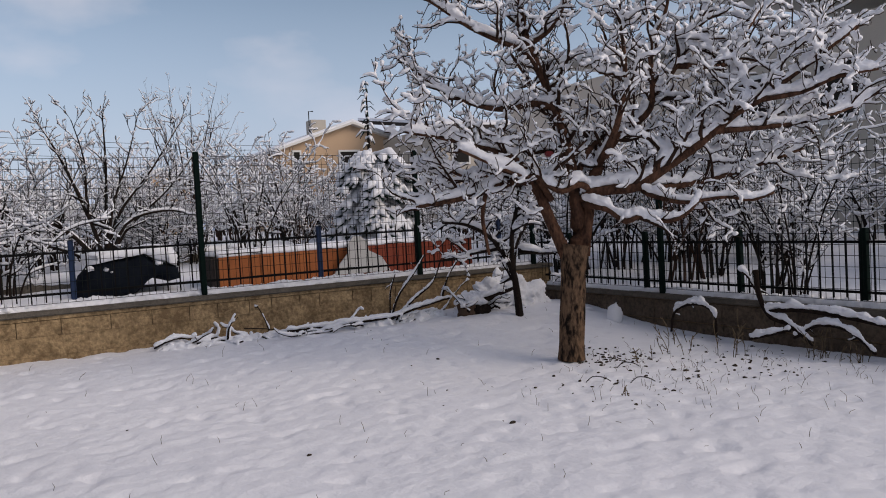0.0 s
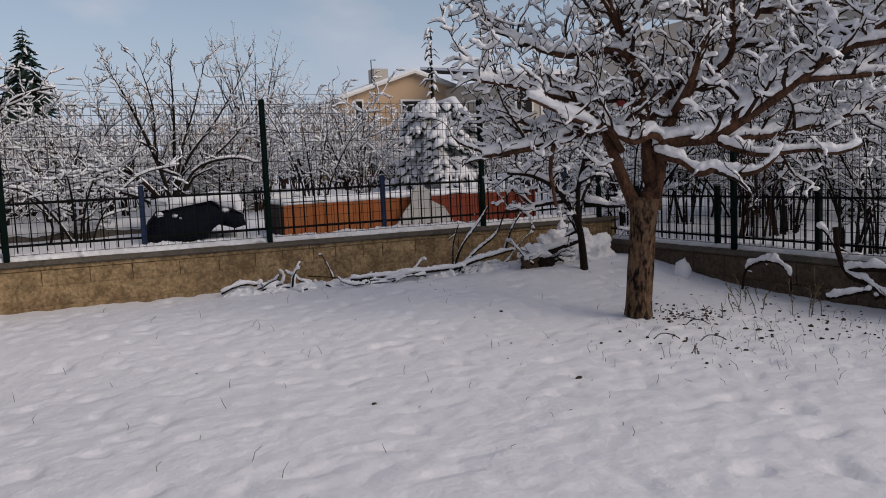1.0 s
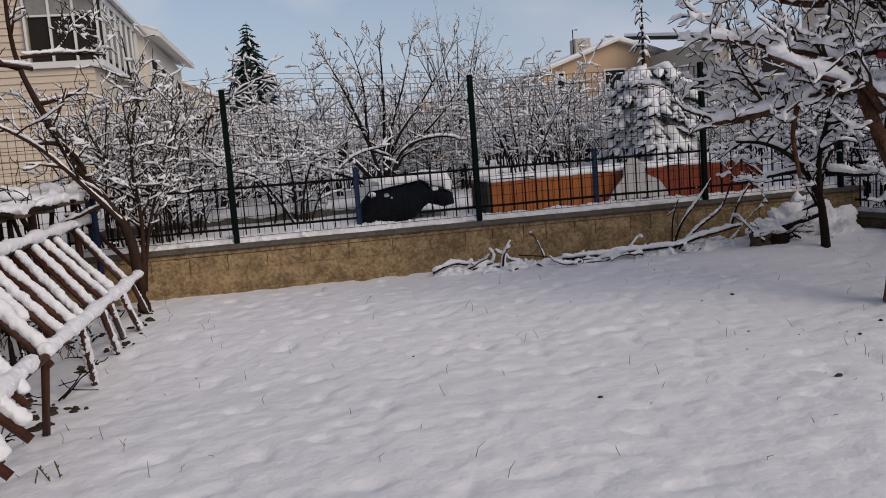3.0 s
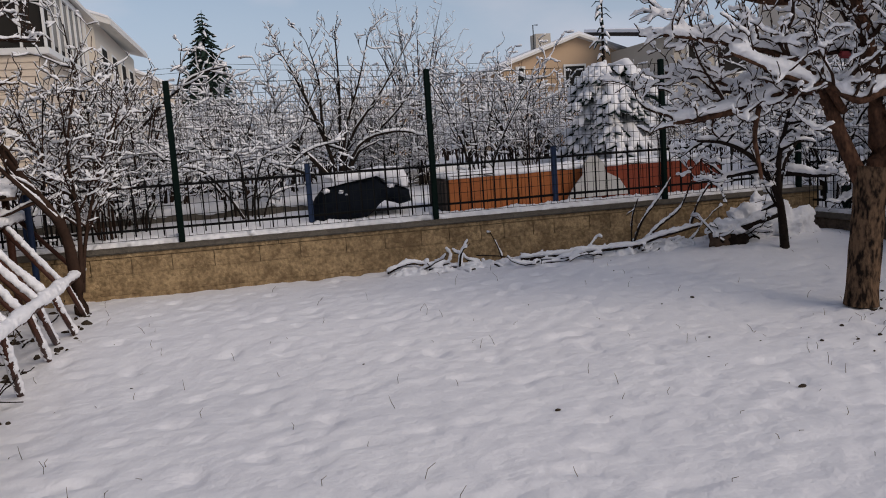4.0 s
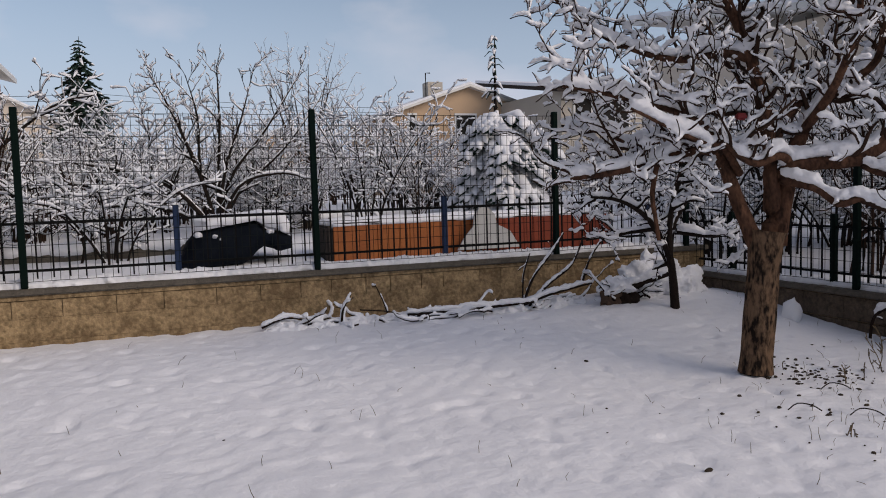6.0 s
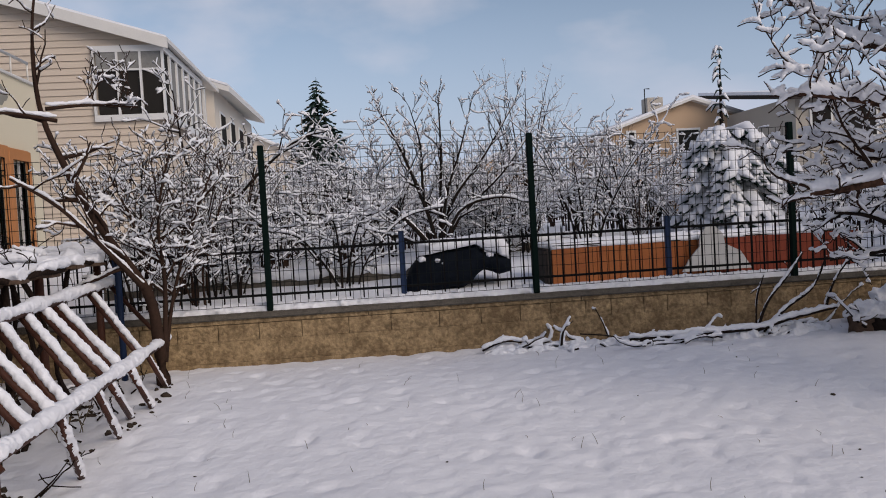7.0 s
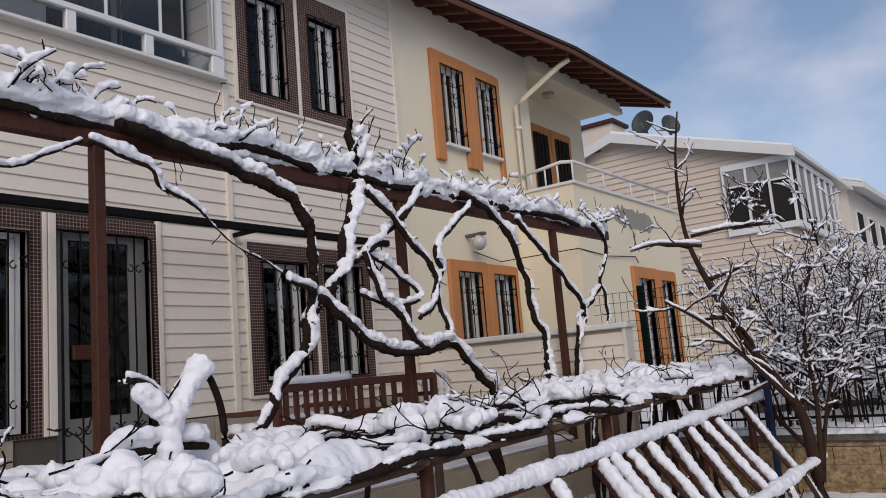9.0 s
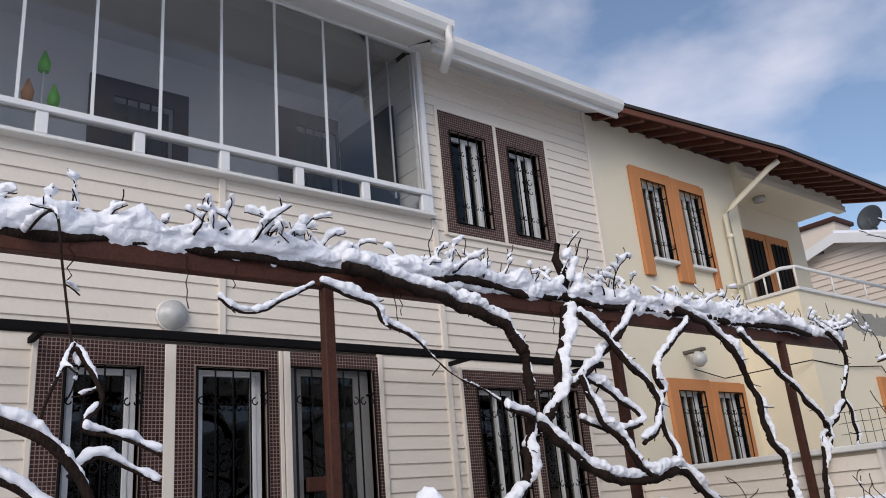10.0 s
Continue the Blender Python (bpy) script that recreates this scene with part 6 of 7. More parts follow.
def blanket(x0, x1, y0, y1, cell, base, depth, holes, seed):
    """A lumpy sheet of snow with ragged holes: top and underside meet where it thins out."""
    nx, ny = int((x1 - x0) / cell), int((y1 - y0) / cell)
    verts, faces, index = [], [], {}

    def thick(i, j):
        x, y = x0 + i * cell, y0 + j * cell
        p = Vector((x, y, seed))
        f = 0.34 - holes + 0.45 * noise.noise(p * 1.3) + 0.6 * noise.noise(p * 3.3) + 0.3 * noise.noise(p * 7.0) + 0.10 * noise.noise(p * 15.0)
        wavy = 0.16 * (0.5 + noise.noise(Vector((y * 2.3, seed, 0))))
        rim = min(1.0, (x - x0) / 0.12, (x1 - wavy - x) / 0.10, (y - y0) / 0.12, (y1 - y) / 0.12)
        lath = max(math.exp(-((x - q) / 0.09) ** 2) for q in (-1.72, -2.2, -2.7, -3.15))
        bar = math.exp(-((((y + 0.8 + 0.425) % 0.85) - 0.425) / 0.08) ** 2)
        return (f + 0.22 * lath + 0.06 * bar) * rim

    t = [[thick(i, j) for j in range(ny + 1)] for i in range(nx + 1)]

    def vert(i, j, side):
        if (i, j, side) not in index:
            h = min(1.0, 2.6 * max(0.0, t[i][j])) ** 0.5 * (0.72 + 0.5 * min(1.0, max(0.0, t[i][j])))
            x, y = x0 + i * cell, y0 + j * cell
            p = Vector((x, y, seed))
            z = base(y) + (depth * h + 0.012 * noise.noise(p * 17) * h if side else -0.035 * h)
            if t[i][j] < 0:
                gx = t[min(i + 1, nx)][j] - t[max(i - 1, 0)][j]
                gy = t[i][min(j + 1, ny)] - t[i][max(j - 1, 0)]
                q = min(1.0, -t[i][j] * 2 / max(1e-4, math.hypot(gx, gy))) / max(1e-4, math.hypot(gx, gy)) * cell
                x, y = x + gx * q, y + gy * q
            index[(i, j, side)] = len(verts)
            verts.append((x + 0.012 * noise.noise(p * 11), y + 0.012 * noise.noise(p * 12 + Vector((5, 0, 0))), z))
        return index[(i, j, side)]

    for i in range(nx):
        for j in range(ny):
            if max(t[i][j], t[i + 1][j], t[i + 1][j + 1], t[i][j + 1]) > 0:
                for side in (1, 0):
                    q = [vert(i, j, side), vert(i + 1, j, side), vert(i + 1, j + 1, side), vert(i, j + 1, side)]
                    faces.append(q if side else q[::-1])
    me = bpy.data.meshes.new("snow_load")
    me.from_pydata(verts, [], faces)
    me.materials.append(SNOW)
    me.shade_smooth()
    return new("snow_load", me)


ob = blanket(-3.30, -1.60, 0.4, 9.6, 0.03, lambda y: trellis_z(y) + 0.03, 0.16, 0.38, 2.0)
ob.parent = trellis
crust(tagged(ob, "thick lumpy snow on the trellis", kind="stuff"), 0.018, 0.036)


def loaded_bough(x, y0, y1, sway, fat, seed):
    """A wandering vine bough lying on the laths, snow piled along it with breaks."""
    wood, snow = Tubes(), Tubes()
    line = []
    y = y0
    while y < y1:
        q = Vector((seed * 3.7, y * 1.4, 0))
        line.append(Vector((x + 1.5 * sway * noise.noise(q), y, trellis_z(y) + 0.05 + 0.05 * noise.noise(q * 2.1 + Vector((0, 0, 5))))))
        y += 0.035
    wood.snow(line, [0.024 * (1 + 0.5 * noise.noise(p * 7)) for p in line], 7, 1.0, 0.25)
    run, rad = [], []
    for k, p in enumerate(line):
        w = fat * (0.75 + 0.75 * noise.noise(p * 1.9 + Vector((seed, 0, 0))) + 0.35 * noise.noise(p * 7.0))
        if w > fat * 0.48:
            run.append(p + Vector((0.25 * w, 0, 0.012 + w * 0.62)))
            rad.append(w)
        if (w <= fat * 0.48 or k == len(line) - 1) and run:
            if len(run) > 2:
                rad[0] *= 0.55
                rad[-1] *= 0.55
                snow.snow(run, rad, 12, 0.72, 0.4)
            run, rad = [], []
    bough = thing("trellis_bough", "dark vine bough lying on the trellis under a roll of snow", "vine", "boughs on the trellis")
    wood.link("bough", VINE, bough)
    crust(tagged(snow.link("snow_load", SNOW, bough), kind="stuff"), 0.015, 0.034)


for x, y0, y1, sway, fat, seed in ((-1.64, 0.6, 9.3, 0.22, 0.060, 1), (-2.15, 0.6, 9.2, 0.35, 0.07, 3), (-2.7, 0.6, 9.4, 0.3, 0.075, 5), (-3.2, 0.6, 9.4, 0.15, 0.09, 7)):
    loaded_bough(x, y0, y1, sway, fat * 0.74, seed)
for k, (y, x0, x1, drop) in enumerate(((2.75, -2.2, -1.5, 0.0), (7.3, -2.6, -1.55, 0.0), (7.75, -2.5, -1.5, 0.0), (8.3, -2.9, -1.5, 0.02), (8.85, -2.6, -1.5, 0.0), (9.3, -3.0, -1.5, 0.02))):
    plank = thing("plank", "rough board end on the trellis with a slab of snow", "plank", "boards on the trellis")
    z = trellis_z(y) + drop
    part("board", bevelled(boxes((x0, x1, y - 0.09, y + 0.09, z, z + 0.03)), 0.005), OLD_WOOD, plank)
    t = Tubes()
    n = int((x1 - x0) / 0.05)
    pts = [Vector((x0 + (x1 - x0) * i / n, y, z + 0.065)) for i in range(n + 1)]
    t.snow(pts, [0.115 * (1 + 0.15 * noise.noise(p * 5)) for p in pts], 12, 0.4, 0.2)
    crust(t.link("snow_cap", SNOW, plank), 0.014, 0.03)
mess = thing("trellis_vine", "tangle of dark vine shoots over the snowy trellis", "vine")
wood, snow = Tubes(), Tubes()
for k in range(20):
    y = 1.0 + 0.42 * k + rng.uniform(-0.15, 0.15)
    x0, x1, dy = rng.uniform(-3.2, -2.4), rng.uniform(-2.1, -1.5), rng.uniform(-0.5, 0.5)
    line = [Vector((x0 + (x1 - x0) * i / 16, y + dy * i / 16 + 0.12 * noise.noise(Vector((k * 5, i * 0.3, 0))), trellis_z(y) + 0.10 + 0.06 * noise.noise(Vector((k * 5, i * 0.25, 9))))) for i in range(17)]
    line = smooth_line(line, 2)
    wood.add(line, [0.013] * len(line), 6)
    lay_snow(snow, line, [0.013] * len(line), rng.uniform(0.035, 0.06), 9)
for k in range(150):
    y = rng.uniform(0.5, 9.3)
    p = Vector((rng.uniform(-3.1, -1.6), y, trellis_z(y) + rng.uniform(0.02, 0.20)))
    shoot(wood, snow if k % 4 == 0 else Tubes(), p, Vector((rng.uniform(-0.7, 0.7), rng.uniform(-1, 1), rng.uniform(-0.25, 0.5))).normalized(), rng.uniform(0.15, 0.4), 0.006, rng, 1, 0.12, 0.12, 0.25, 0.014, 6)
for k in range(22):
    y = rng.uniform(2.0, 9.0)
    x = rng.choice([-1.7, -2.2, -3.0])
    pts = [Vector((x, y, ground_height(x, y) - 0.05)), Vector((x + rng.uniform(-0.15, 0.15), y + rng.uniform(-0.2, 0.2), 0.45)), Vector((x + rng.uniform(-0.1, 0.1), y + rng.uniform(-0.3, 0.3), 0.85)), Vector((x, y, trellis_z(y) + 0.05))]
    line = smooth_line(pts, 4)
    wood.add(line, [0.02 * (1 + 0.3 * noise.noise(p * 8)) for p in line], 6)
    lay_snow(snow, line, [0.02] * len(line), 0.012)
for k in range(110):
    x, y = rng.uniform(-3.3, -1.25), rng.uniform(2.8, 9.3)
    p = Vector((x, y, ground_height(x, y) + 0.01))
    shoot(wood, snow if k % 4 == 0 else Tubes(), p, Vector((rng.uniform(-1, 1), rng.uniform(-1, 1), rng.uniform(0.0, 0.6))).normalized(), rng.uniform(0.12, 0.4), 0.009, rng, 1, 0.14, 0.07, 0.1, 0.010)
tagged(wood.link("tangle", VINE, mess), kind="stuff")
crust(tagged(snow.link("snow_load", SNOW, mess), kind="stuff"), 0.011)


def snowy_bough(label, paths, size):
    b = thing("snowy_vine_bough", label, "vine")
    wood, snow, sh = Tubes(), Tubes(), Tubes()
    for knots, r0, r1, *own in paths:
        line = smooth_line(knots, 8)
        n = len(line) - 1
        radii = [r0 + (r1 - r0) * i / n for i in range(n + 1)]
        wood.add(line, radii, 7)
        lay_snow(snow, line, radii, own[0] if own else size, 10, own[1] if own else 0.0)
        twigs(sh, snow, line, radii, rng, 0, 0.12, 0.3, 0.2, 0.010, 0.1)
    wood.link("bough", VINE, b)
    tagged(sh.link("spur", VINE, b), kind="stuff")
    crust(tagged(snow.link("snow_load", SNOW, b), kind="stuff"), 0.010, 0.022)


def V(x, y, z):
    return Vector((x, y, z))


snowy_bough("bent vine bough capped with very thick snow beside the terrace", [
    ([V(-2.3, 3.75, 1.1), V(-2.3, 3.74, 1.45), V(-2.3, 3.69, 1.62), V(-2.3, 3.64, 1.68)], 0.018, 0.015, 0.016, 0.0),
    ([V(-2.3, 3.44, 1.3), V(-2.3, 3.45, 1.5), V(-2.3, 3.52, 1.62), V(-2.3, 3.63, 1.70)], 0.02, 0.018, 0.01, 0.0),
    ([V(-2.3, 3.46, 1.56), V(-2.3, 3.38, 1.63), V(-2.3, 3.28, 1.66)], 0.018, 0.014, 0.01, 0.0),
    ([V(-2.3, 3.0, 1.25), V(-2.3, 3.2, 1.36), V(-2.3, 3.45, 1.38), V(-2.3, 3.65, 1.36)], 0.022, 0.016)], 0.038)
y_snow = thing("snow_fork", "forked vine stub buried in thick crusted snow", "snow")
t = Tubes()
for knots, r in (([V(-2.27, 3.44, 1.15), V(-2.27, 3.44, 1.35), V(-2.27, 3.47, 1.54)], 0.05), ([V(-2.27, 3.48, 1.47), V(-2.27, 3.40, 1.54), V(-2.27, 3.30, 1.63)], 0.042), ([V(-2.27, 3.46, 1.50), V(-2.27, 3.53, 1.60), V(-2.27, 3.63, 1.72)], 0.052)):
    line = smooth_line(knots, 9)
    n = len(line) - 1
    t.snow(line, [r * (1 + 0.25 * noise.noise(p * 9)) * (0.6 if i in (0, n) else 1) for i, p in enumerate(line)], 12, 1.0, 0.3)
crust(tagged(t.link("snow_load", SNOW, y_snow), kind="stuff"), 0.010, 0.024)
snowy_bough("arching vine bough with snow in front of the windows", [
    ([V(-2.6, 1.5, 2.2), V(-2.6, 1.99, 2.07), V(-2.6, 2.2, 1.95), V(-2.6, 2.33, 1.7), V(-2.6, 2.36, 1.2)], 0.021, 0.019),
    ([V(-2.6, 1.6, 1.95), V(-2.6, 2.0, 1.87), V(-2.6, 2.2, 1.72)], 0.016, 0.012)], 0.026)
snowy_bough("thin hanging vine shoots with lumps of snow", [
    ([V(-3.52, 2.2, 3.10), V(-3.2, 2.2, 3.09), V(-2.92, 2.2, 3.0), V(-2.85, 2.22, 2.75), V(-2.8, 2.26, 2.42), V(-2.75, 2.28, 2.3)], 0.007, 0.005),
    ([V(-2.75, 2.27, 2.38), V(-2.7, 2.36, 2.18), V(-2.7, 2.29, 2.06), V(-2.7, 2.45, 2.02), V(-2.7, 2.60, 1.95)], 0.012, 0.006),
    ([V(-2.75, 2.26, 2.40), V(-2.72, 2.16, 2.15), V(-2.7, 2.14, 2.0)], 0.008, 0.005),
    ([V(-2.7, 2.25, 1.88), V(-2.7, 2.35, 1.95), V(-2.7, 2.48, 1.90), V(-2.7, 2.6, 1.84)], 0.01, 0.005)], 0.022)

# dry tendrils left hanging from the beam
tendrils = thing("vine_tendrils", "thin dry vine tendrils hanging from the rusty beam", "vine")
rng = random.Random(77)
for y, drop in ((3.02, 0.30), (3.30, 0.16), (4.42, 0.34), (4.47, 0.22), (5.05, 0.18), (5.9, 0.24), (2.42, 0.22)):
    line = [V(BEAM_X + 0.045, y, BEAM_Z + 0.06)]
    for k in range(1, 7):
        line.append(V(BEAM_X + 0.05 + rng.uniform(-0.012, 0.012), y + rng.uniform(-0.018, 0.018), BEAM_Z + 0.06 - drop * k / 6))
    tube("tendril", line, 0.0035, TWIG, tendrils, "", 5)

# ---- fallen railing leaning against the trellis ----
railing = thing("leaning_railing", "fallen rusty steel railing panel, its bars capped with snow", "railing")
TOP_A, TOP_B = V(-1.34, 2.3, 1.0), V(-1.65, 9.64, 1.075)
LOW_A, LOW_B = V(-0.91, 2.3, 0.57), V(-1.13, 9.42, 0.53)


def on_top(s):
    return TOP_A.lerp(TOP_B, s)


def on_low(s):
    return LOW_A.lerp(LOW_B, s)


def snow_bar(a, b, size, lumps=0.25):
    t = Tubes()
    n = max(4, int((b - a).length / 0.018))
    pts = [a.lerp(b, i / n) + UP * (0.012 + size * 0.50) + Vector((0.008 * noise.noise(a * 3 + Vector((i * 0.2, 0, 0))), 0.008 * noise.noise(a * 5 + Vector((0, i * 0.2, 0))), 0)) for i in range(n + 1)]
    rad = [size * (1.06 + lumps * noise.noise(p * 2.6) + 0.16 * noise.noise(p * 7)) for p in pts]
    rad[0] *= 0.6
    rad[-1] *= 0.6
    t.snow(pts, rad, 12, 1.0, 0.14)
    crust(tagged(t.link("snow_cap", SNOW, railing), kind="stuff"), 0.011, 0.026)


tube("top_rail", [TOP_A, on_top(0.5), TOP_B], 0.026, RUST, railing)
tube("bottom_rail", [LOW_A, on_low(0.5), LOW_B], 0.024, RUST, railing)
snow_bar(TOP_A, TOP_B, 0.042, 0.5)
snow_bar(on_low(0.435), on_low(1.0), 0.040, 0.5)
snow_bar(on_low(0.30), on_low(0.405), 0.034, 0.6)
# bars: place along the top rail, along the bottom rail, how far they run on past it, snow
for a, b, past, load in ((2.5, 2.6, 0.2, 0.034), (2.95, 3.0, 0.2, 0.032), (3.35, 3.35, 0.2, 0.034), (3.75, 3.7, 0.2, 0.03), (4.15, 4.12, 0.25, 0.040), (4.36, 4.2, 0.2, 0.034), (4.5, 4.5, 0.22, 0.032), (5.04, 4.82, 0.12, 0.034), (5.62, 5.46, 0.05, 0.044), (5.82, 5.62, -0.2, 0.036),
                         (6.06, 5.9, 0.0, 0.032), (6.38, 6.24, 0.0, 0.034), (6.8, 6.45, 0.0, 0.032), (7.23, 6.93, 0.02, 0.032), (7.59, 7.4, 0.0, 0.032), (7.9, 7.7, 0.02, 0.034), (8.83, 8.4, 0.0, 0.026), (9.6, 9.38, 0.0, 0.0)):
    p, q = on_top((a - 2.3) / 7.34), on_low((b - 2.3) / 7.12)
    foot = q + (q - p).normalized() * past
    tube("bar", [p + V(-0.012, -0.022, -0.02), foot + V(-0.012, -0.022, -0.02)], 0.024, RUST, railing, "", 4)
    if load:
        snow_bar(p.lerp(foot, 0.07), p.lerp(foot, 0.97), load * 0.92)
# stubs that carry the panel on the ground
for a, x, y, load in ((5.4, -1.16, 5.75, 0.0), (6.28, -1.12, 6.85, 0.032), (7.0, -1.10, 7.62, 0.030), (7.3, -1.14, 8.1, 0.030), (7.85, -1.04, 8.35, 0.030), (8.5, -1.07, 9.0, 0.020)):
    p, q = on_low((a - 2.3) / 7.12), V(x, y, ground_height(x, y) - 0.04)
    tube("stub", [p, q], 0.022, RUST, railing, "", 4)
    if load:
        snow_bar(p.lerp(q, 0.08), p.lerp(q, 0.95), load)

# ---- terrace furniture ----
def bench(label, place, turn, snow_on):
    b = thing("bench", label, "bench", "terrace benches", at=place)
    b.rotation_euler = (0, 0, radians(turn))
    w = 1.1
    for s in (-1, 1):
        part("leg", bevelled(boxes((s * w / 2 - 0.03, s * w / 2 + 0.03, -0.25, -0.19, 0, 0.42)), 0.005), WOOD, b)
        part("back_post", bevelled(boxes((s * w / 2 - 0.03, s * w / 2 + 0.03, 0.2, 0.26, 0, 0.78)), 0.005), WOOD, b)
        part("armrest", bevelled(boxes((s * w / 2 - 0.035, s * w / 2 + 0.035, -0.28, 0.25, 0.56, 0.60)), 0.008), WOOD, b)
    for k in range(4):
        part("seat_slat", bevelled(boxes((-w / 2, w / 2, -0.25 + 0.115 * k, -0.155 + 0.115 * k, 0.41, 0.44)), 0.005), WOOD, b)
    for z in (0.44, 0.72):
        part("back_rail", bevelled(boxes((-w / 2, w / 2, 0.21, 0.25, z, z + 0.07)), 0.005), WOOD, b)
    for k in range(7):
        x = -w / 2 + 0.12 + k * (w - 0.24) / 6
        part("back_slat", bevelled(boxes((x - 0.03, x + 0.03, 0.215, 0.24, 0.51, 0.72)), 0.005), WOOD, b)
    if snow_on:
        t = Tubes()
        for z, yy, r in ((0.81, 0.23, 0.035), (0.52, 0.2, 0.03)):
            pts = [Vector((-w / 2 + w * i / 12, yy, z)) for i in range(13)]
            t.add(pts, [r * (1 + 0.3 * noise.noise(p * 6)) for p in pts], 7)
        for yy in (-0.2, -0.05, 0.1):
            pts = [Vector((-w / 2 + w * i / 12, yy, 0.46)) for i in range(13)]
            t.add(pts, [0.07 * (1 + 0.3 * noise.noise(p * 6)) for p in pts], 7, 0.7)
        tagged(t.link("snow_load", SNOW, b, "snow on the seat and back"), kind="stuff")


bench("dark red slatted garden bench with snow on the terrace", (-4.55, 6.25, FLOOR_Z + 0.05), -90 + 12, True)
bench("brown slatted garden bench on the terrace", (-4.65, 7.45, FLOOR_Z + 0.05), -90 - 6, False)
table = thing("garden_table", "low round garden table under a cap of snow", "table", at=(-3.95, 7.75, FLOOR_Z + 0.05))
t = Tubes()
t.add([Vector((0, 0, z)) for z in (0.40, 0.415, 0.43)], [0.48, 0.50, 0.49], 28)
t.link("tabletop", OLD_WOOD, table)
for k in range(4):
    a = math.pi / 4 + k * math.pi / 2
    tube("leg", [(0.3 * math.cos(a), 0.3 * math.sin(a), 0), (0.3 * math.cos(a), 0.3 * math.sin(a), 0.40)], 0.022, OLD_WOOD, table)
t = Tubes()
t.add([Vector((0, 0, z)) for z in (0.43, 0.46, 0.49, 0.51)], [0.47, 0.48, 0.44, 0.3], 28)
t.link("snow_cap", SNOW, table, "cap of snow")


def plastic_chair(label, place, turn, back_snow):
    c = thing("plastic_chair", label, "chair", "white plastic chairs", at=place)
    c.rotation_euler = (0, 0, radians(turn))
    part("seat", bevelled(boxes((-0.21, 0.21, -0.2, 0.2, 0.40, 0.43)), 0.012, 2), PVC, c)
    for x in (-0.19, 0.19):
        for y in (-0.18, 0.18):
            tube("leg", [(x * 1.12, y * 1.12, 0), (x, y, 0.40)], 0.02, PVC, c, "", 6)
        tube("armrest", [(x * 1.1, -0.17, 0.42), (x * 1.15, -0.17, 0.62), (x * 1.15, 0.1, 0.64), (x, 0.24, 0.62)], 0.02, PVC, c, "", 6)
    for k in range(5):
        x = -0.17 + 0.085 * k
        part("back_slat", bevelled(boxes((x - 0.025, x + 0.025, 0.20, 0.225, 0.43, 0.78)), 0.006), PVC, c)
    tube("back_top", [(-0.21, 0.2, 0.72), (-0.14, 0.22, 0.82), (0, 0.22, 0.85), (0.14, 0.22, 0.82), (0.21, 0.2, 0.72)], 0.03, PVC, c)
    if back_snow:
        t = Tubes()
        pts = [Vector((-0.18 + 0.06 * i, 0.05, 0.46)) for i in range(7)]
        t.add(pts, [0.09, 0.15, 0.18, 0.18, 0.18, 0.15, 0.09], 9, 0.4)
        t.link("snow_cap", SNOW, c, "snow on the seat")


plastic_chair("white plastic garden chair beside the benches", (-4.85, 8.4, FLOOR_Z), -100, False)
plastic_chair("white plastic armchair with snow in front of the windows", (-4.5, 3.4, FLOOR_Z), -60, True)
pot = thing("flower_pot", "pale flower pot heaped with snow against the wall", "flower pot", at=(-4.9, 5.55, FLOOR_Z))
t = Tubes()
t.add([Vector((0, 0, z)) for z in (0.0, 0.05, 0.26, 0.32, 0.33)], [0.11, 0.13, 0.18, 0.2, 0.18], 16)
t.link("pot", BEIGE, pot)
t = Tubes()
for k in range(6):
    t.blob(Vector((rng.uniform(-0.1, 0.1), rng.uniform(-0.1, 0.1), 0.36 + rng.uniform(0, 0.1))), 0.12, 0.12, 0.08)
t.link("snow_cap", SNOW, pot, "heaped snow")

# ---- beyond the fence ----
heap = thing("covered_heap", "heap under black tarpaulin with snow on its back", "heap")


def lump(name, place, sx, sy, sz, material, parent, label="", cut=0.0, rough=0.14, n=26, seed=0.0):
    bm = bmesh.new()
    bmesh.ops.create_uvsphere(bm, u_segments=n, v_segments=n // 2, radius=1)
    for v in bm.verts:
        d = v.co.copy()
        v.co *= 1 + rough * noise.noise(d * 2.1 + Vector((seed, 0, 0))) + rough * 0.5 * noise.noise(d * 5.3 + Vector((seed, 3, 0)))
        v.co.z = max(v.co.z, cut)
        v.co = Vector((v.co.x * sx, v.co.y * sy, v.co.z * sz)) + Vector(place)
    return part(name, bm, material, parent, label, True)


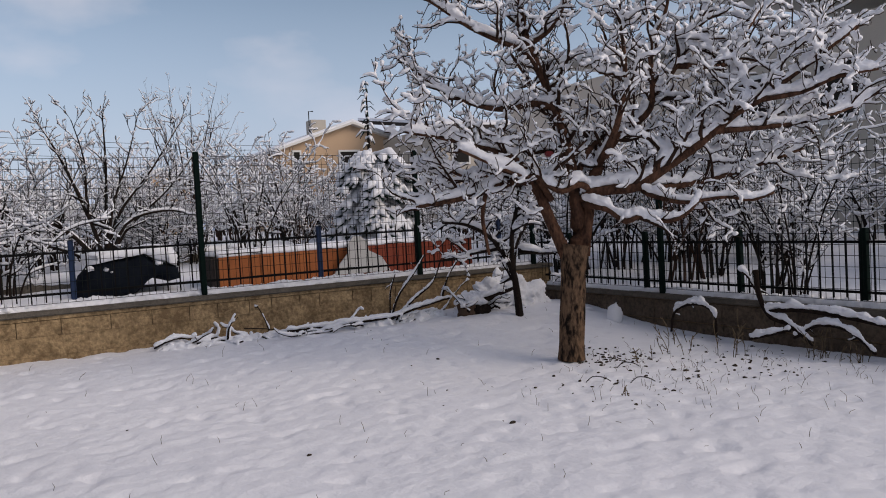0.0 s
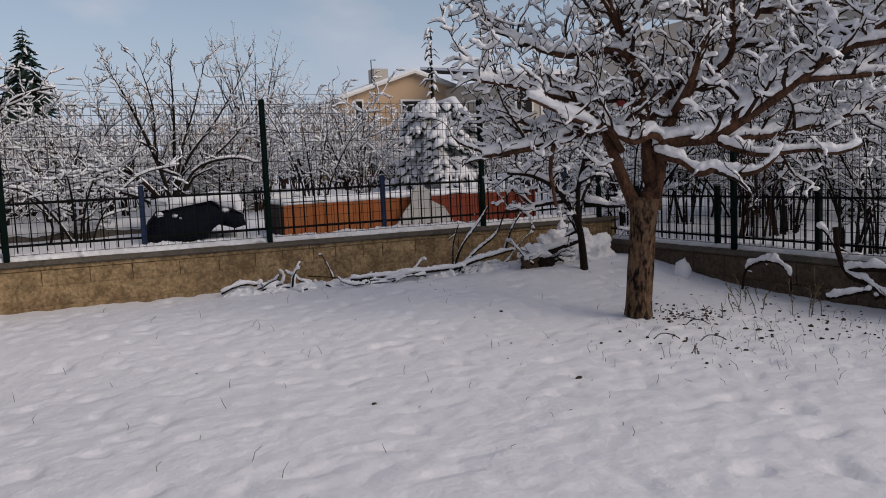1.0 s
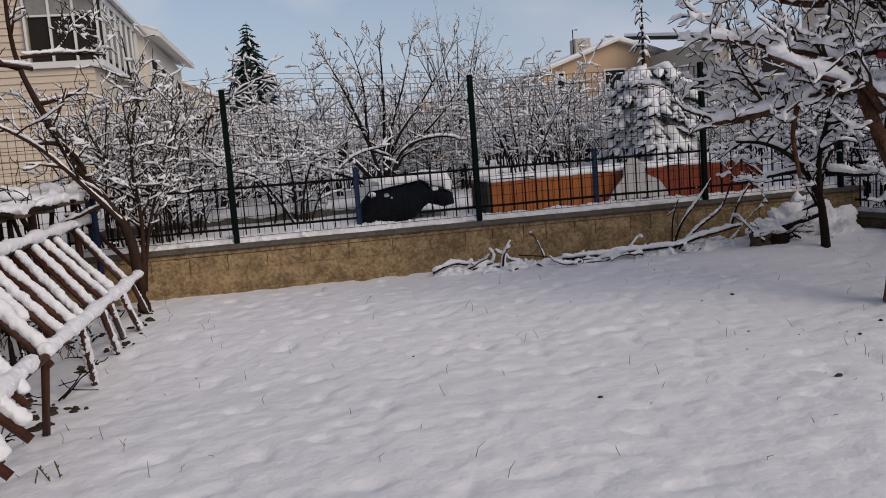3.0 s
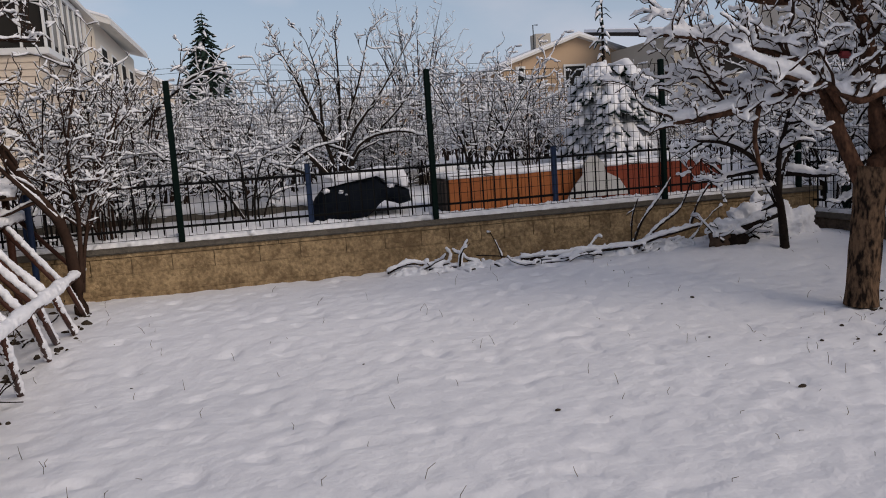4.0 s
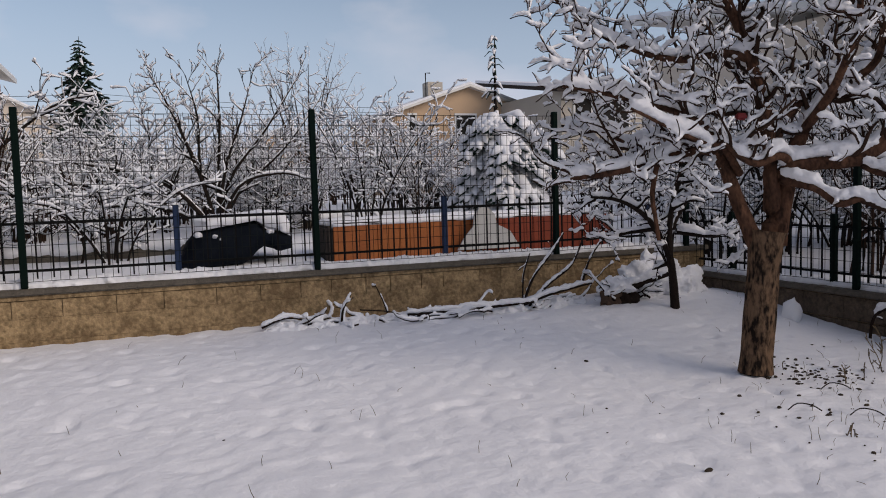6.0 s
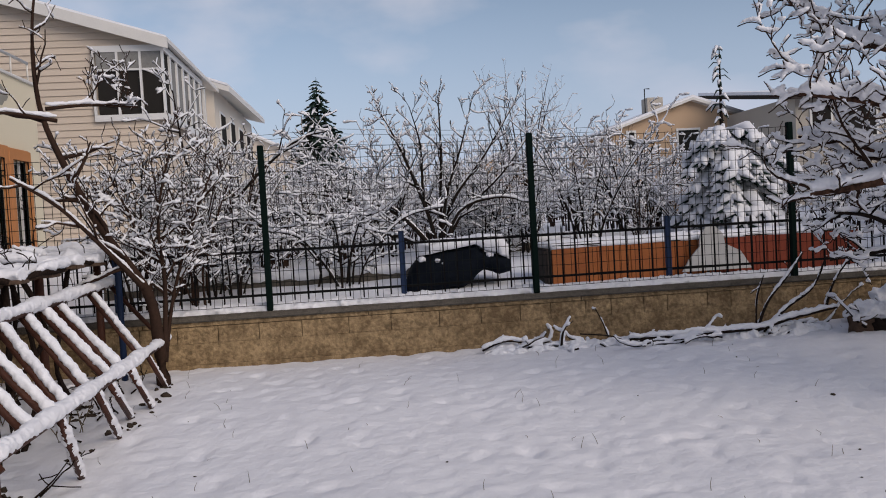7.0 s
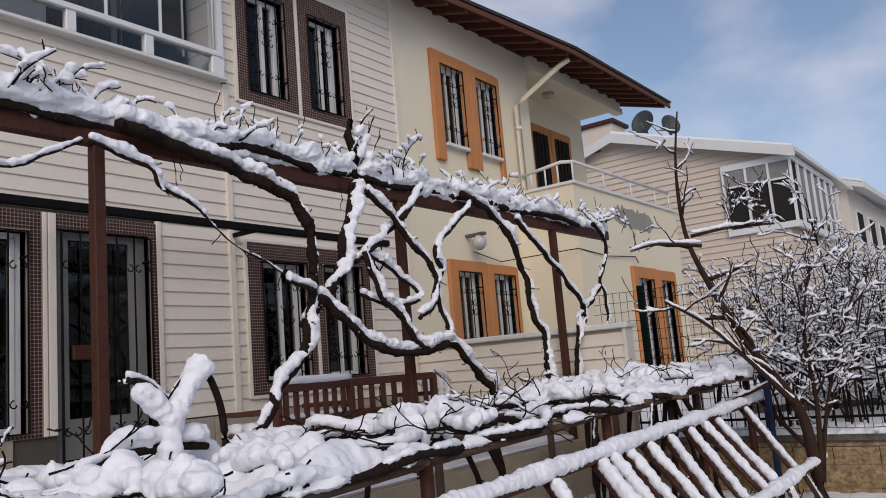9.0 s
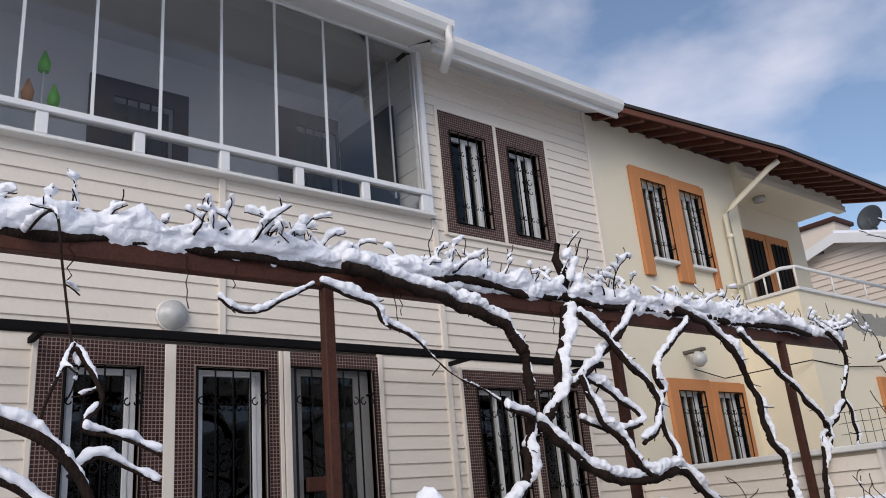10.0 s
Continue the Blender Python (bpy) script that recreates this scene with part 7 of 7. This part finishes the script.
def draped(name, outline, y0, y1, material, parent, label="", puff=0.05, seed=0.0):
    """A sagging form: an outline seen from the garden, run back in depth, rounded at both ends and creased."""
    bm = bmesh.new()
    cx, cz = sum(p[0] for p in outline) / len(outline), sum(p[1] for p in outline) / len(outline)
    pts = []
    for k, (x, z) in enumerate(outline):
        x2, z2 = outline[(k + 1) % len(outline)]
        pts += [(x + (x2 - x) * i / 4, z + (z2 - z) * i / 4) for i in range(4)]
    rings = []
    for d, shrink in ((0.0, 0.80), (0.10, 0.96), (0.3, 1.0), (0.6, 1.0), (0.85, 0.94), (1.0, 0.7)):
        y = y0 + (y1 - y0) * d
        ring = []
        for x, z in pts:
            p = Vector((cx + (x - cx) * shrink, y, cz + (z - cz) * shrink))
            w = puff * (noise.noise(p * 4.0 + Vector((seed, 0, 0))) + 0.5 * noise.noise(p * 11.0))
            ring.append(bm.verts.new(p + Vector((x - cx, 0, z - cz)).normalized() * w + Vector((0, puff * noise.noise(p * 5.0), 0))))
        rings.append(ring)
    n = len(pts)
    for a, b in zip(rings, rings[1:]):
        for k in range(n):
            bm.faces.new((a[k], a[(k + 1) % n], b[(k + 1) % n], b[k]))
    bmesh.ops.triangulate(bm, faces=[bm.faces.new(rings[0][::-1]), bm.faces.new(rings[-1])])
    return part(name, bm, material, parent, label, True)


draped("tarpaulin", [(1.24, 0.62), (1.36, 0.95), (1.47, 1.08), (1.65, 1.12), (1.93, 1.16), (2.14, 1.19), (2.31, 1.06), (2.44, 1.04), (2.58, 0.98), (2.59, 0.83), (2.43, 0.80), (2.31, 0.90), (2.19, 0.86), (2.10, 0.74), (1.97, 0.66), (1.6, 0.62)], 11.35, 12.1, TARP, heap, "", 0.022)
draped("snow_cap", [(1.42, 1.08), (1.41, 1.22), (1.64, 1.27), (2.02, 1.27), (2.28, 1.31), (2.5, 1.29), (2.57, 1.15), (2.56, 0.99), (2.46, 1.06), (2.31, 1.09), (2.14, 1.20), (1.93, 1.16), (1.65, 1.12)], 11.33, 12.15, SNOW, heap, "thick snow lying on the tarpaulin", 0.03, 3.0)


for k, (x, z, r) in enumerate(((1.66, 1.02, 0.028), (1.46, 1.04, 0.035), (2.30, 1.05, 0.035), (1.72, 0.98, 0.014))):
    crust(lump("snow_fleck", (x, 11.37, z), r * 1.5, 0.05, r, SNOW, heap, "", -1.0, 0.5, 12, k * 3.0), 0.012, 0.03)


def plank_box(label, a, b, z0, z1, material, lean):
    """A long low planter of upright boards, with snow on top."""
    bx = thing("plank_planter", label, "planter", "board planters")
    y = 11.3
    n = int((b - a) / 0.14)
    for i in range(n):
        x = a + (b - a) * i / n
        top = z1 + lean * i / n
        part("plank", bevelled(boxes((x + 0.003, x + (b - a) / n - 0.003, y, y + 0.03, z0, top)), 0.004), material, bx)
    part("end_board", bevelled(boxes((a - 0.09, a, y - 0.01, y + 0.8, z0, z1 + 0.01)), 0.03, 2), ROOF_EDGE, bx, "black end cap")
    part("rim", bevelled(boxes((a, b, y - 0.012, y + 0.035, z1 + lean / 2, z1 + lean / 2 + 0.035)), 0.008), ROOF_EDGE, bx, "black top rim")
    part("end_board", boxes((b, b + 0.03, y, y + 0.8, z0, z1 + lean)), material, bx)
    part("fill", boxes((a, b, y + 0.03, y + 0.8, z0, z1 - 0.05)), OLD_WOOD, bx)
    t = Tubes()
    for yy in (0.02, 0.22, 0.45, 0.68):
        pts = [Vector((a + (b - a) * i / 24, y + yy, z1 + lean * i / 24 + 0.02)) for i in range(25)]
        t.add(pts, [0.085 * (1 + 0.25 * noise.noise(p * 4)) if yy > 0.1 else 0.04 * (1 + 0.3 * noise.noise(p * 5)) for p in pts], 8, 0.75)
    tagged(t.link("snow_load", SNOW, bx, "snow on top"), kind="stuff")


plank_box("long low planter of orange varnished boards under snow", 3.06, 5.06, 0.60, 1.07, ORANGE_WOOD, 0.02)
plank_box("low planter of red-brown boards under snow", 5.10, 7.05, 0.60, 1.09, RED_WOOD, 0.0)
board = thing("grey_board", "pale grey board with a rounded top leaning on the planters", "board")
bm = bmesh.new()
outline = [(4.66, 0.70), (5.56, 0.70), (5.42, 0.92), (5.22, 1.02), (5.20, 1.14), (5.10, 1.24), (4.98, 1.24), (4.90, 1.13), (4.89, 1.0), (4.76, 0.86)]
front = [bm.verts.new((x, 11.15, z)) for x, z in outline]
backv = [bm.verts.new((x, 11.18, z)) for x, z in outline]
bm.faces.new(front)
bm.faces.new(backv[::-1])
for i in range(len(outline)):
    j = (i + 1) % len(outline)
    bm.faces.new((front[i], backv[i], backv[j], front[j]))
part("panel", bm, GREY_BOARD, board)
for i, (x, y, w, h) in enumerate(((-0.6, 12.5, 2.0, 0.14), (4.6, 15.5, 2.4, 0.2))):
    bed = thing("garden_bed", "low grey garden kerb with snow piled on top", "garden bed", "garden beds")
    g = ground_height(x, y)
    part("kerb", bevelled(boxes((x - w, x + w, y, y + 0.18, g - 0.1, g + h)), 0.015), CONCRETE, bed)
    s = snow_strip("snow_cap", [(x - w, y + 0.09, g + h), (x + w, y + 0.09, g + h)], 0.12, 0.09, bed)

for k, (za, zb) in enumerate(((6.6, 6.3), (7.3, 6.9), (7.6, 7.2))):
    line = thing("power_line", "thin dark overhead power line across the gardens", "power line", "overhead lines")
    tube("cable", [(-30 + 3 * i, 52, za + (zb - za) * i / 20 - 0.5 * math.sin(math.pi * (i % 10) / 10)) for i in range(21)], 0.012, BLACK_IRON, line, "", 4)

# ---- corner: stump, logs, prunings ----
stump = thing("tree_stump", "old dark tree stump and snow heap in the corner", "stump")
lump("stump", (5.52, 8.95, 0.24), 0.13, 0.12, 0.17, OLD_WOOD, stump, "grey weathered stump", -0.9, 0.7, 20, 5.0)
lump("root", (5.68, 8.88, 0.22), 0.14, 0.12, 0.13, BARK_DARK, stump, "", -0.9, 0.5, 18, 9.0)
t = Tubes()
line = smooth_line([V(5.5, 8.95, 0.28), V(5.8, 8.85, 0.40), V(6.15, 8.8, 0.50)], 4)
t.add(line, [0.035] * 5 + [0.025] * 4, 8)
t.link("fallen_limb", BARK_DARK, stump)
t, t2 = Tubes(), Tubes()
for k in range(7):
    shoot(t, t2, V(rng.uniform(5.35, 6.2), rng.uniform(8.75, 9.1), 0.25), Vector((rng.uniform(-1, 1), rng.uniform(-0.4, 0.2), rng.uniform(0.1, 0.9))).normalized(), rng.uniform(0.2, 0.45), 0.014, rng, 1, 0.18, 0.12, 0.3, 0.022)
tagged(t.link("brushwood", BARK_DARK, stump), kind="stuff")
tagged(t2.link("snow_load", SNOW, stump), kind="stuff")
crust(lump("snow_mound", (6.3, 9.25, 0.2), 0.58, 0.40, 0.44, SNOW, stump, "heap of snow", -0.3, 0.5, 30, 1.0), 0.022, 0.08)
crust(lump("snow_lump", (5.60, 8.95, 0.39), 0.20, 0.15, 0.09, SNOW, stump, "snow on the stump", -0.9, 0.6, 20, 2.0), 0.014, 0.05)
t = Tubes()
lay_snow(t, line, [0.035] * 9, 0.05, 8)
crust(tagged(t.link("snow_load", SNOW, stump), kind="stuff"), 0.013, 0.03)

pile = thing("pruned_branch_pile", "pruned branches with snow heaped along the foot of the wall", "branches")
wood, snow = Tubes(), Tubes()
for k in range(34):
    x = rng.uniform(1.9, 5.4)
    y = 9.42 + rng.uniform(-0.22, 0.2)
    z = ground_height(x, y) + 0.03
    d = Vector((rng.choice([-1, 1]) * rng.uniform(0.6, 1), rng.uniform(-0.25, 0.25), rng.uniform(-0.02, 0.08))).normalized()
    shoot(wood, snow, V(x, y, z), d, rng.uniform(0.2, 0.6), 0.011, rng, 1, 0.12, 0.22, 0.0, 0.024, 5)
for knots, r, load in (([V(3.3, 9.3, 0.22), V(3.7, 9.25, 0.23), V(4.2, 9.24, 0.24), V(4.7, 9.2, 0.26)], 0.022, 0.026), ([V(4.5, 9.25, 0.2), V(4.9, 9.22, 0.32), V(5.4, 9.15, 0.42)], 0.018, 0.03), ([V(2.62, 9.35, 0.18), V(2.64, 9.33, 0.34), V(2.72, 9.32, 0.48)], 0.014, 0.036),
                       ([V(3.1, 9.35, 0.26), V(3.04, 9.33, 0.42), V(2.97, 9.32, 0.56)], 0.008, 0.034), ([V(2.8, 9.3, 0.32), V(3.1, 9.28, 0.28), V(3.3, 9.26, 0.2)], 0.008, 0.0), ([V(1.85, 9.45, 0.2), V(2.1, 9.42, 0.28), V(2.45, 9.4, 0.2)], 0.012, 0.024),
                       ([V(4.62, 9.3, 0.2), V(4.75, 9.3, 0.5), V(4.98, 9.28, 0.78), V(5.12, 9.26, 0.98)], 0.016, 0.024), ([V(4.70, 9.3, 0.2), V(4.92, 9.28, 0.42), V(5.2, 9.25, 0.62), V(5.34, 9.22, 0.92)], 0.016, 0.024), ([V(4.62, 9.3, 0.25), V(4.64, 9.3, 0.55), V(4.72, 9.3, 0.78)], 0.012, 0.022), ([V(5.3, 9.2, 0.4), V(5.42, 9.2, 0.7), V(5.62, 9.18, 0.95)], 0.014, 0.022)):
    line = smooth_line(knots, 8)
    radii = [r * (1 - 0.5 * i / len(line)) * (1 + 0.2 * noise.noise(p * 11)) for i, p in enumerate(line)]
    wood.add(line, radii, 6)
    if load:
        lay_snow(snow, line, radii, load, 9, 0.9)
        twigs(wood, snow, line, radii, rng, 0, 0.13, 0.24, 0.3, 0.014, 0.3, 5)
ridge = snow_strip("snow_ridge", [(1.9, 9.5, 0.16), (3.0, 9.42, 0.17), (4.2, 9.4, 0.17), (5.4, 9.3, 0.2)], 0.13, 0.07, pile, "snow heaped over the sticks", 0.7)
crust(ridge, 0.016, 0.04)
tagged(wood.link("brushwood", BARK_DARK, pile), kind="stuff")
crust(tagged(snow.link("snow_load", SNOW, pile), kind="stuff"), 0.012)

# ---- by the side wall ----
snowy_bough("rambling stem arched over the side wall with snow", [
    ([V(6.95, 5.75, 0.75), V(6.95, 5.72, 0.5), V(6.95, 5.6, 0.3), V(6.9, 5.35, 0.24), V(6.9, 5.1, 0.08)], 0.03, 0.02),
    ([V(6.95, 5.65, 0.34), V(6.95, 5.3, 0.38), V(6.95, 4.9, 0.36), V(6.95, 4.4, 0.30)], 0.024, 0.016),
    ([V(6.9, 5.3, 0.12), V(6.9, 5.05, 0.26), V(6.9, 4.75, 0.24), V(6.9, 4.5, 0.06)], 0.016, 0.012),
    ([V(6.95, 5.72, 0.5), V(6.95, 5.85, 0.68), V(6.98, 5.95, 0.72)], 0.016, 0.01),
    ([V(6.7, 5.65, 0.1), V(6.75, 5.5, 0.14), V(6.85, 5.3, 0.2)], 0.014, 0.012)], 0.03)
snowy_bough("looped rambling stem thick with snow by the side wall", [
    ([V(6.95, 6.92, 0.02), V(6.98, 6.9, 0.22), V(7.0, 6.75, 0.32), V(7.0, 6.5, 0.34), V(6.98, 6.32, 0.24), V(6.95, 6.28, 0.02)], 0.014, 0.012)], 0.04)
lump_t = thing("snow_clump", "small clump of snow on a weed by the wall", "snow", at=(0, 0, 0))
lump("clump", (6.95, 7.85, 0.12), 0.1, 0.1, 0.16, SNOW, lump_t, "", -0.6, 0.3, 14)

# ---- grass, stalks, fallen leaves in the snow ----
def ground_litter():
    stalks, leaves = Tubes(), Tubes()
    r = random.Random(8)
    for k in range(380):
        if k < 210:
            x, y = r.gauss(5.6, 0.9), r.gauss(5.0, 0.8)
        else:
            x, y = r.uniform(-2.2, 7.0), r.uniform(2.5, 9.3)
        if x > 7.0 or y > 9.5:
            continue
        g = ground_height(x, y)
        h = r.uniform(0.02, 0.09) * (1.5 if r.random() < 0.08 else 1)
        d = Vector((r.uniform(-0.5, 0.5), r.uniform(-0.5, 0.5), 1)).normalized()
        p = V(x, y, g - 0.01)
        bend = Vector((r.uniform(-0.03, 0.03), r.uniform(-0.03, 0.03), 0))
        stalks.add([p, p + d * h * 0.6, p + d * h + bend], [0.0022, 0.0019, 0.0012], 3)
    for k in range(1700):
        if 760 <= k < 900:
            x, y = r.gauss(5.35, 0.22), r.gauss(6.1, 0.2)
        elif 640 <= k < 760:
            x, y = r.gauss(5.9, 0.6), r.gauss(5.1, 0.6)
        elif k >= 250:
            x, y = r.uniform(-3.3, -1.0), r.uniform(3.5, 9.3)
            if noise.noise(Vector((x * 1.7, y * 1.7, 3))) < 0.0:
                continue
        elif k < 225:
            if k % 2:
                continue
            x, y = r.gauss(5.4, 0.9), r.gauss(5.0, 0.8)
        else:
            x, y = r.uniform(-2.0, 6.8), r.uniform(2.8, 9.2)
        if x > 7.0 or y > 9.5 or y < 4.5 and x > 0:
            continue
        g = ground_height(x, y)
        s = 0.004 + 0.013 * r.random() ** 2 if k < 225 or 640 <= k < 900 else r.uniform(0.010, 0.032) if k >= 250 else r.uniform(0.004, 0.010)
        leaves.blob(V(x, y, g + 0.004), s * r.uniform(0.6, 2.2), s * r.uniform(0.5, 1.0), s * r.uniform(0.4, 1.1))
    tagged(stalks.link("grass_stalks", GRASS), "dry grass stalks poking through the snow", "grass", kind="stuff")
    tagged(leaves.link("fallen_leaves", DEAD_LEAF), "dark fallen leaves lying on the snow", "leaves", kind="stuff")
    weed, sn = Tubes(), Tubes()
    for x, y, h, n in ((5.95, 5.9, 0.34, 5), (6.3, 5.55, 0.38, 5), (5.45, 5.75, 0.2, 3), (6.75, 5.0, 0.28, 9), (6.9, 4.7, 0.25, 7), (6.5, 6.4, 0.2, 4), (-1.9, 4.6, 0.28, 5), (-1.5, 5.2, 0.18, 3), (4.4, 4.95, 0.08, 3), (-0.9, 5.0, 0.1, 3), (5.3, 6.4, 0.1, 4), (-1.6, 6.2, 0.3, 6), (-1.9, 7.0, 0.35, 7), (-1.5, 7.7, 0.25, 6), (-2.2, 8.2, 0.35, 7), (-1.7, 3.9, 0.3, 5)):
        for k in range(n):
            p = V(x + r.uniform(-0.12, 0.12), y + r.uniform(-0.12, 0.12), ground_height(x, y) - 0.01)
            shoot(weed, sn, p, Vector((r.uniform(-0.3, 0.3), r.uniform(-0.3, 0.3), 1)).normalized(), h * r.uniform(0.6, 1.1), 0.004, r, 1, h * 0.2, h * 0.18, 0.6, 0.004)
    tagged(weed.link("weed_stalks", GRASS), "dry branching weeds in the snow", "weeds", kind="stuff")
    arcs = Tubes()
    for x, y in ((4.5, 5.45), (4.75, 5.2), (5.1, 5.75)):
        g = ground_height(x, y)
        arcs.add(smooth_line([V(x, y, g), V(x + 0.05, y - 0.03, g + 0.045), V(x + 0.12, y - 0.08, g + 0.035), V(x + 0.17, y - 0.11, g)], 3), [0.004] * 10, 4)
    tagged(arcs.link("bent_stalks", BARK_DARK), "bent dark stalks arching out of the snow", "stalks", kind="stuff")


ground_litter()

# ---- wall stones ----
STONES = []
for k in range(4):
    bm = bmesh.new()
    grid = [[bm.verts.new((i / 4, -0.03 + (0.004 if i in (0, 4) or j in (0, 3) else 0.010 * noise.noise(Vector((i * 1.7, j * 1.3, k * 7.1)))), j / 3)) for j in range(4)] for i in range(5)]
    for i in range(4):
        for j in range(3):
            bm.faces.new((grid[i][j], grid[i + 1][j], grid[i + 1][j + 1], grid[i][j + 1]))
    rim = [grid[i][0] for i in range(5)] + [grid[4][j] for j in range(1, 4)] + [grid[i][3] for i in range(3, -1, -1)] + [grid[0][j] for j in range(2, 0, -1)]
    back_rim = [bm.verts.new((v.co.x, 0.03, v.co.z)) for v in rim]
    for i in range(len(rim)):
        j = (i + 1) % len(rim)
        bm.faces.new((rim[i], back_rim[i], back_rim[j], rim[j]))
    STONES.append(mesh_of("stone", bm, STONE))
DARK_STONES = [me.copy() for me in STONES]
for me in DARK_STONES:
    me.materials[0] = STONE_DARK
stone_rng = random.Random(3)
for row, (z0, z1) in enumerate(((-0.02, 0.22), (0.2205, 0.43), (0.4305, 0.592), (0.598, 0.638))):
    x = -3.44 - (0.2 if row % 2 else 0)
    while x < 7.15:
        w = (stone_rng.uniform(0.9, 1.8) if row < 2 else stone_rng.uniform(0.25, 0.5) if row == 2 else 2.2)
        a, b = max(x, -3.44), min(x + w, 7.2)
        if b - a > 0.05:
            shared("stone", STONES[stone_rng.randrange(4)], wall_back, (a + 0.004, WALL_Y + 0.025, z0), (b - a - (0.001 if row < 2 else 0.008), 1, z1 - z0 - 0.002))
        x += w
for row, (z0, z1) in enumerate(((-0.12, 0.10), (0.105, 0.335))):
    y = -1.9 - (0.2 if row else 0)
    while y < 9.7:
        w = stone_rng.uniform(0.35, 0.7)
        a, b = max(y, -1.9), min(y + w, 9.7)
        if b - a > 0.05:
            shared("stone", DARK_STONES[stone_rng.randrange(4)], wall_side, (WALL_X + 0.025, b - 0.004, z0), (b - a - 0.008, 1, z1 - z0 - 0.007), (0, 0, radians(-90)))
        y += w
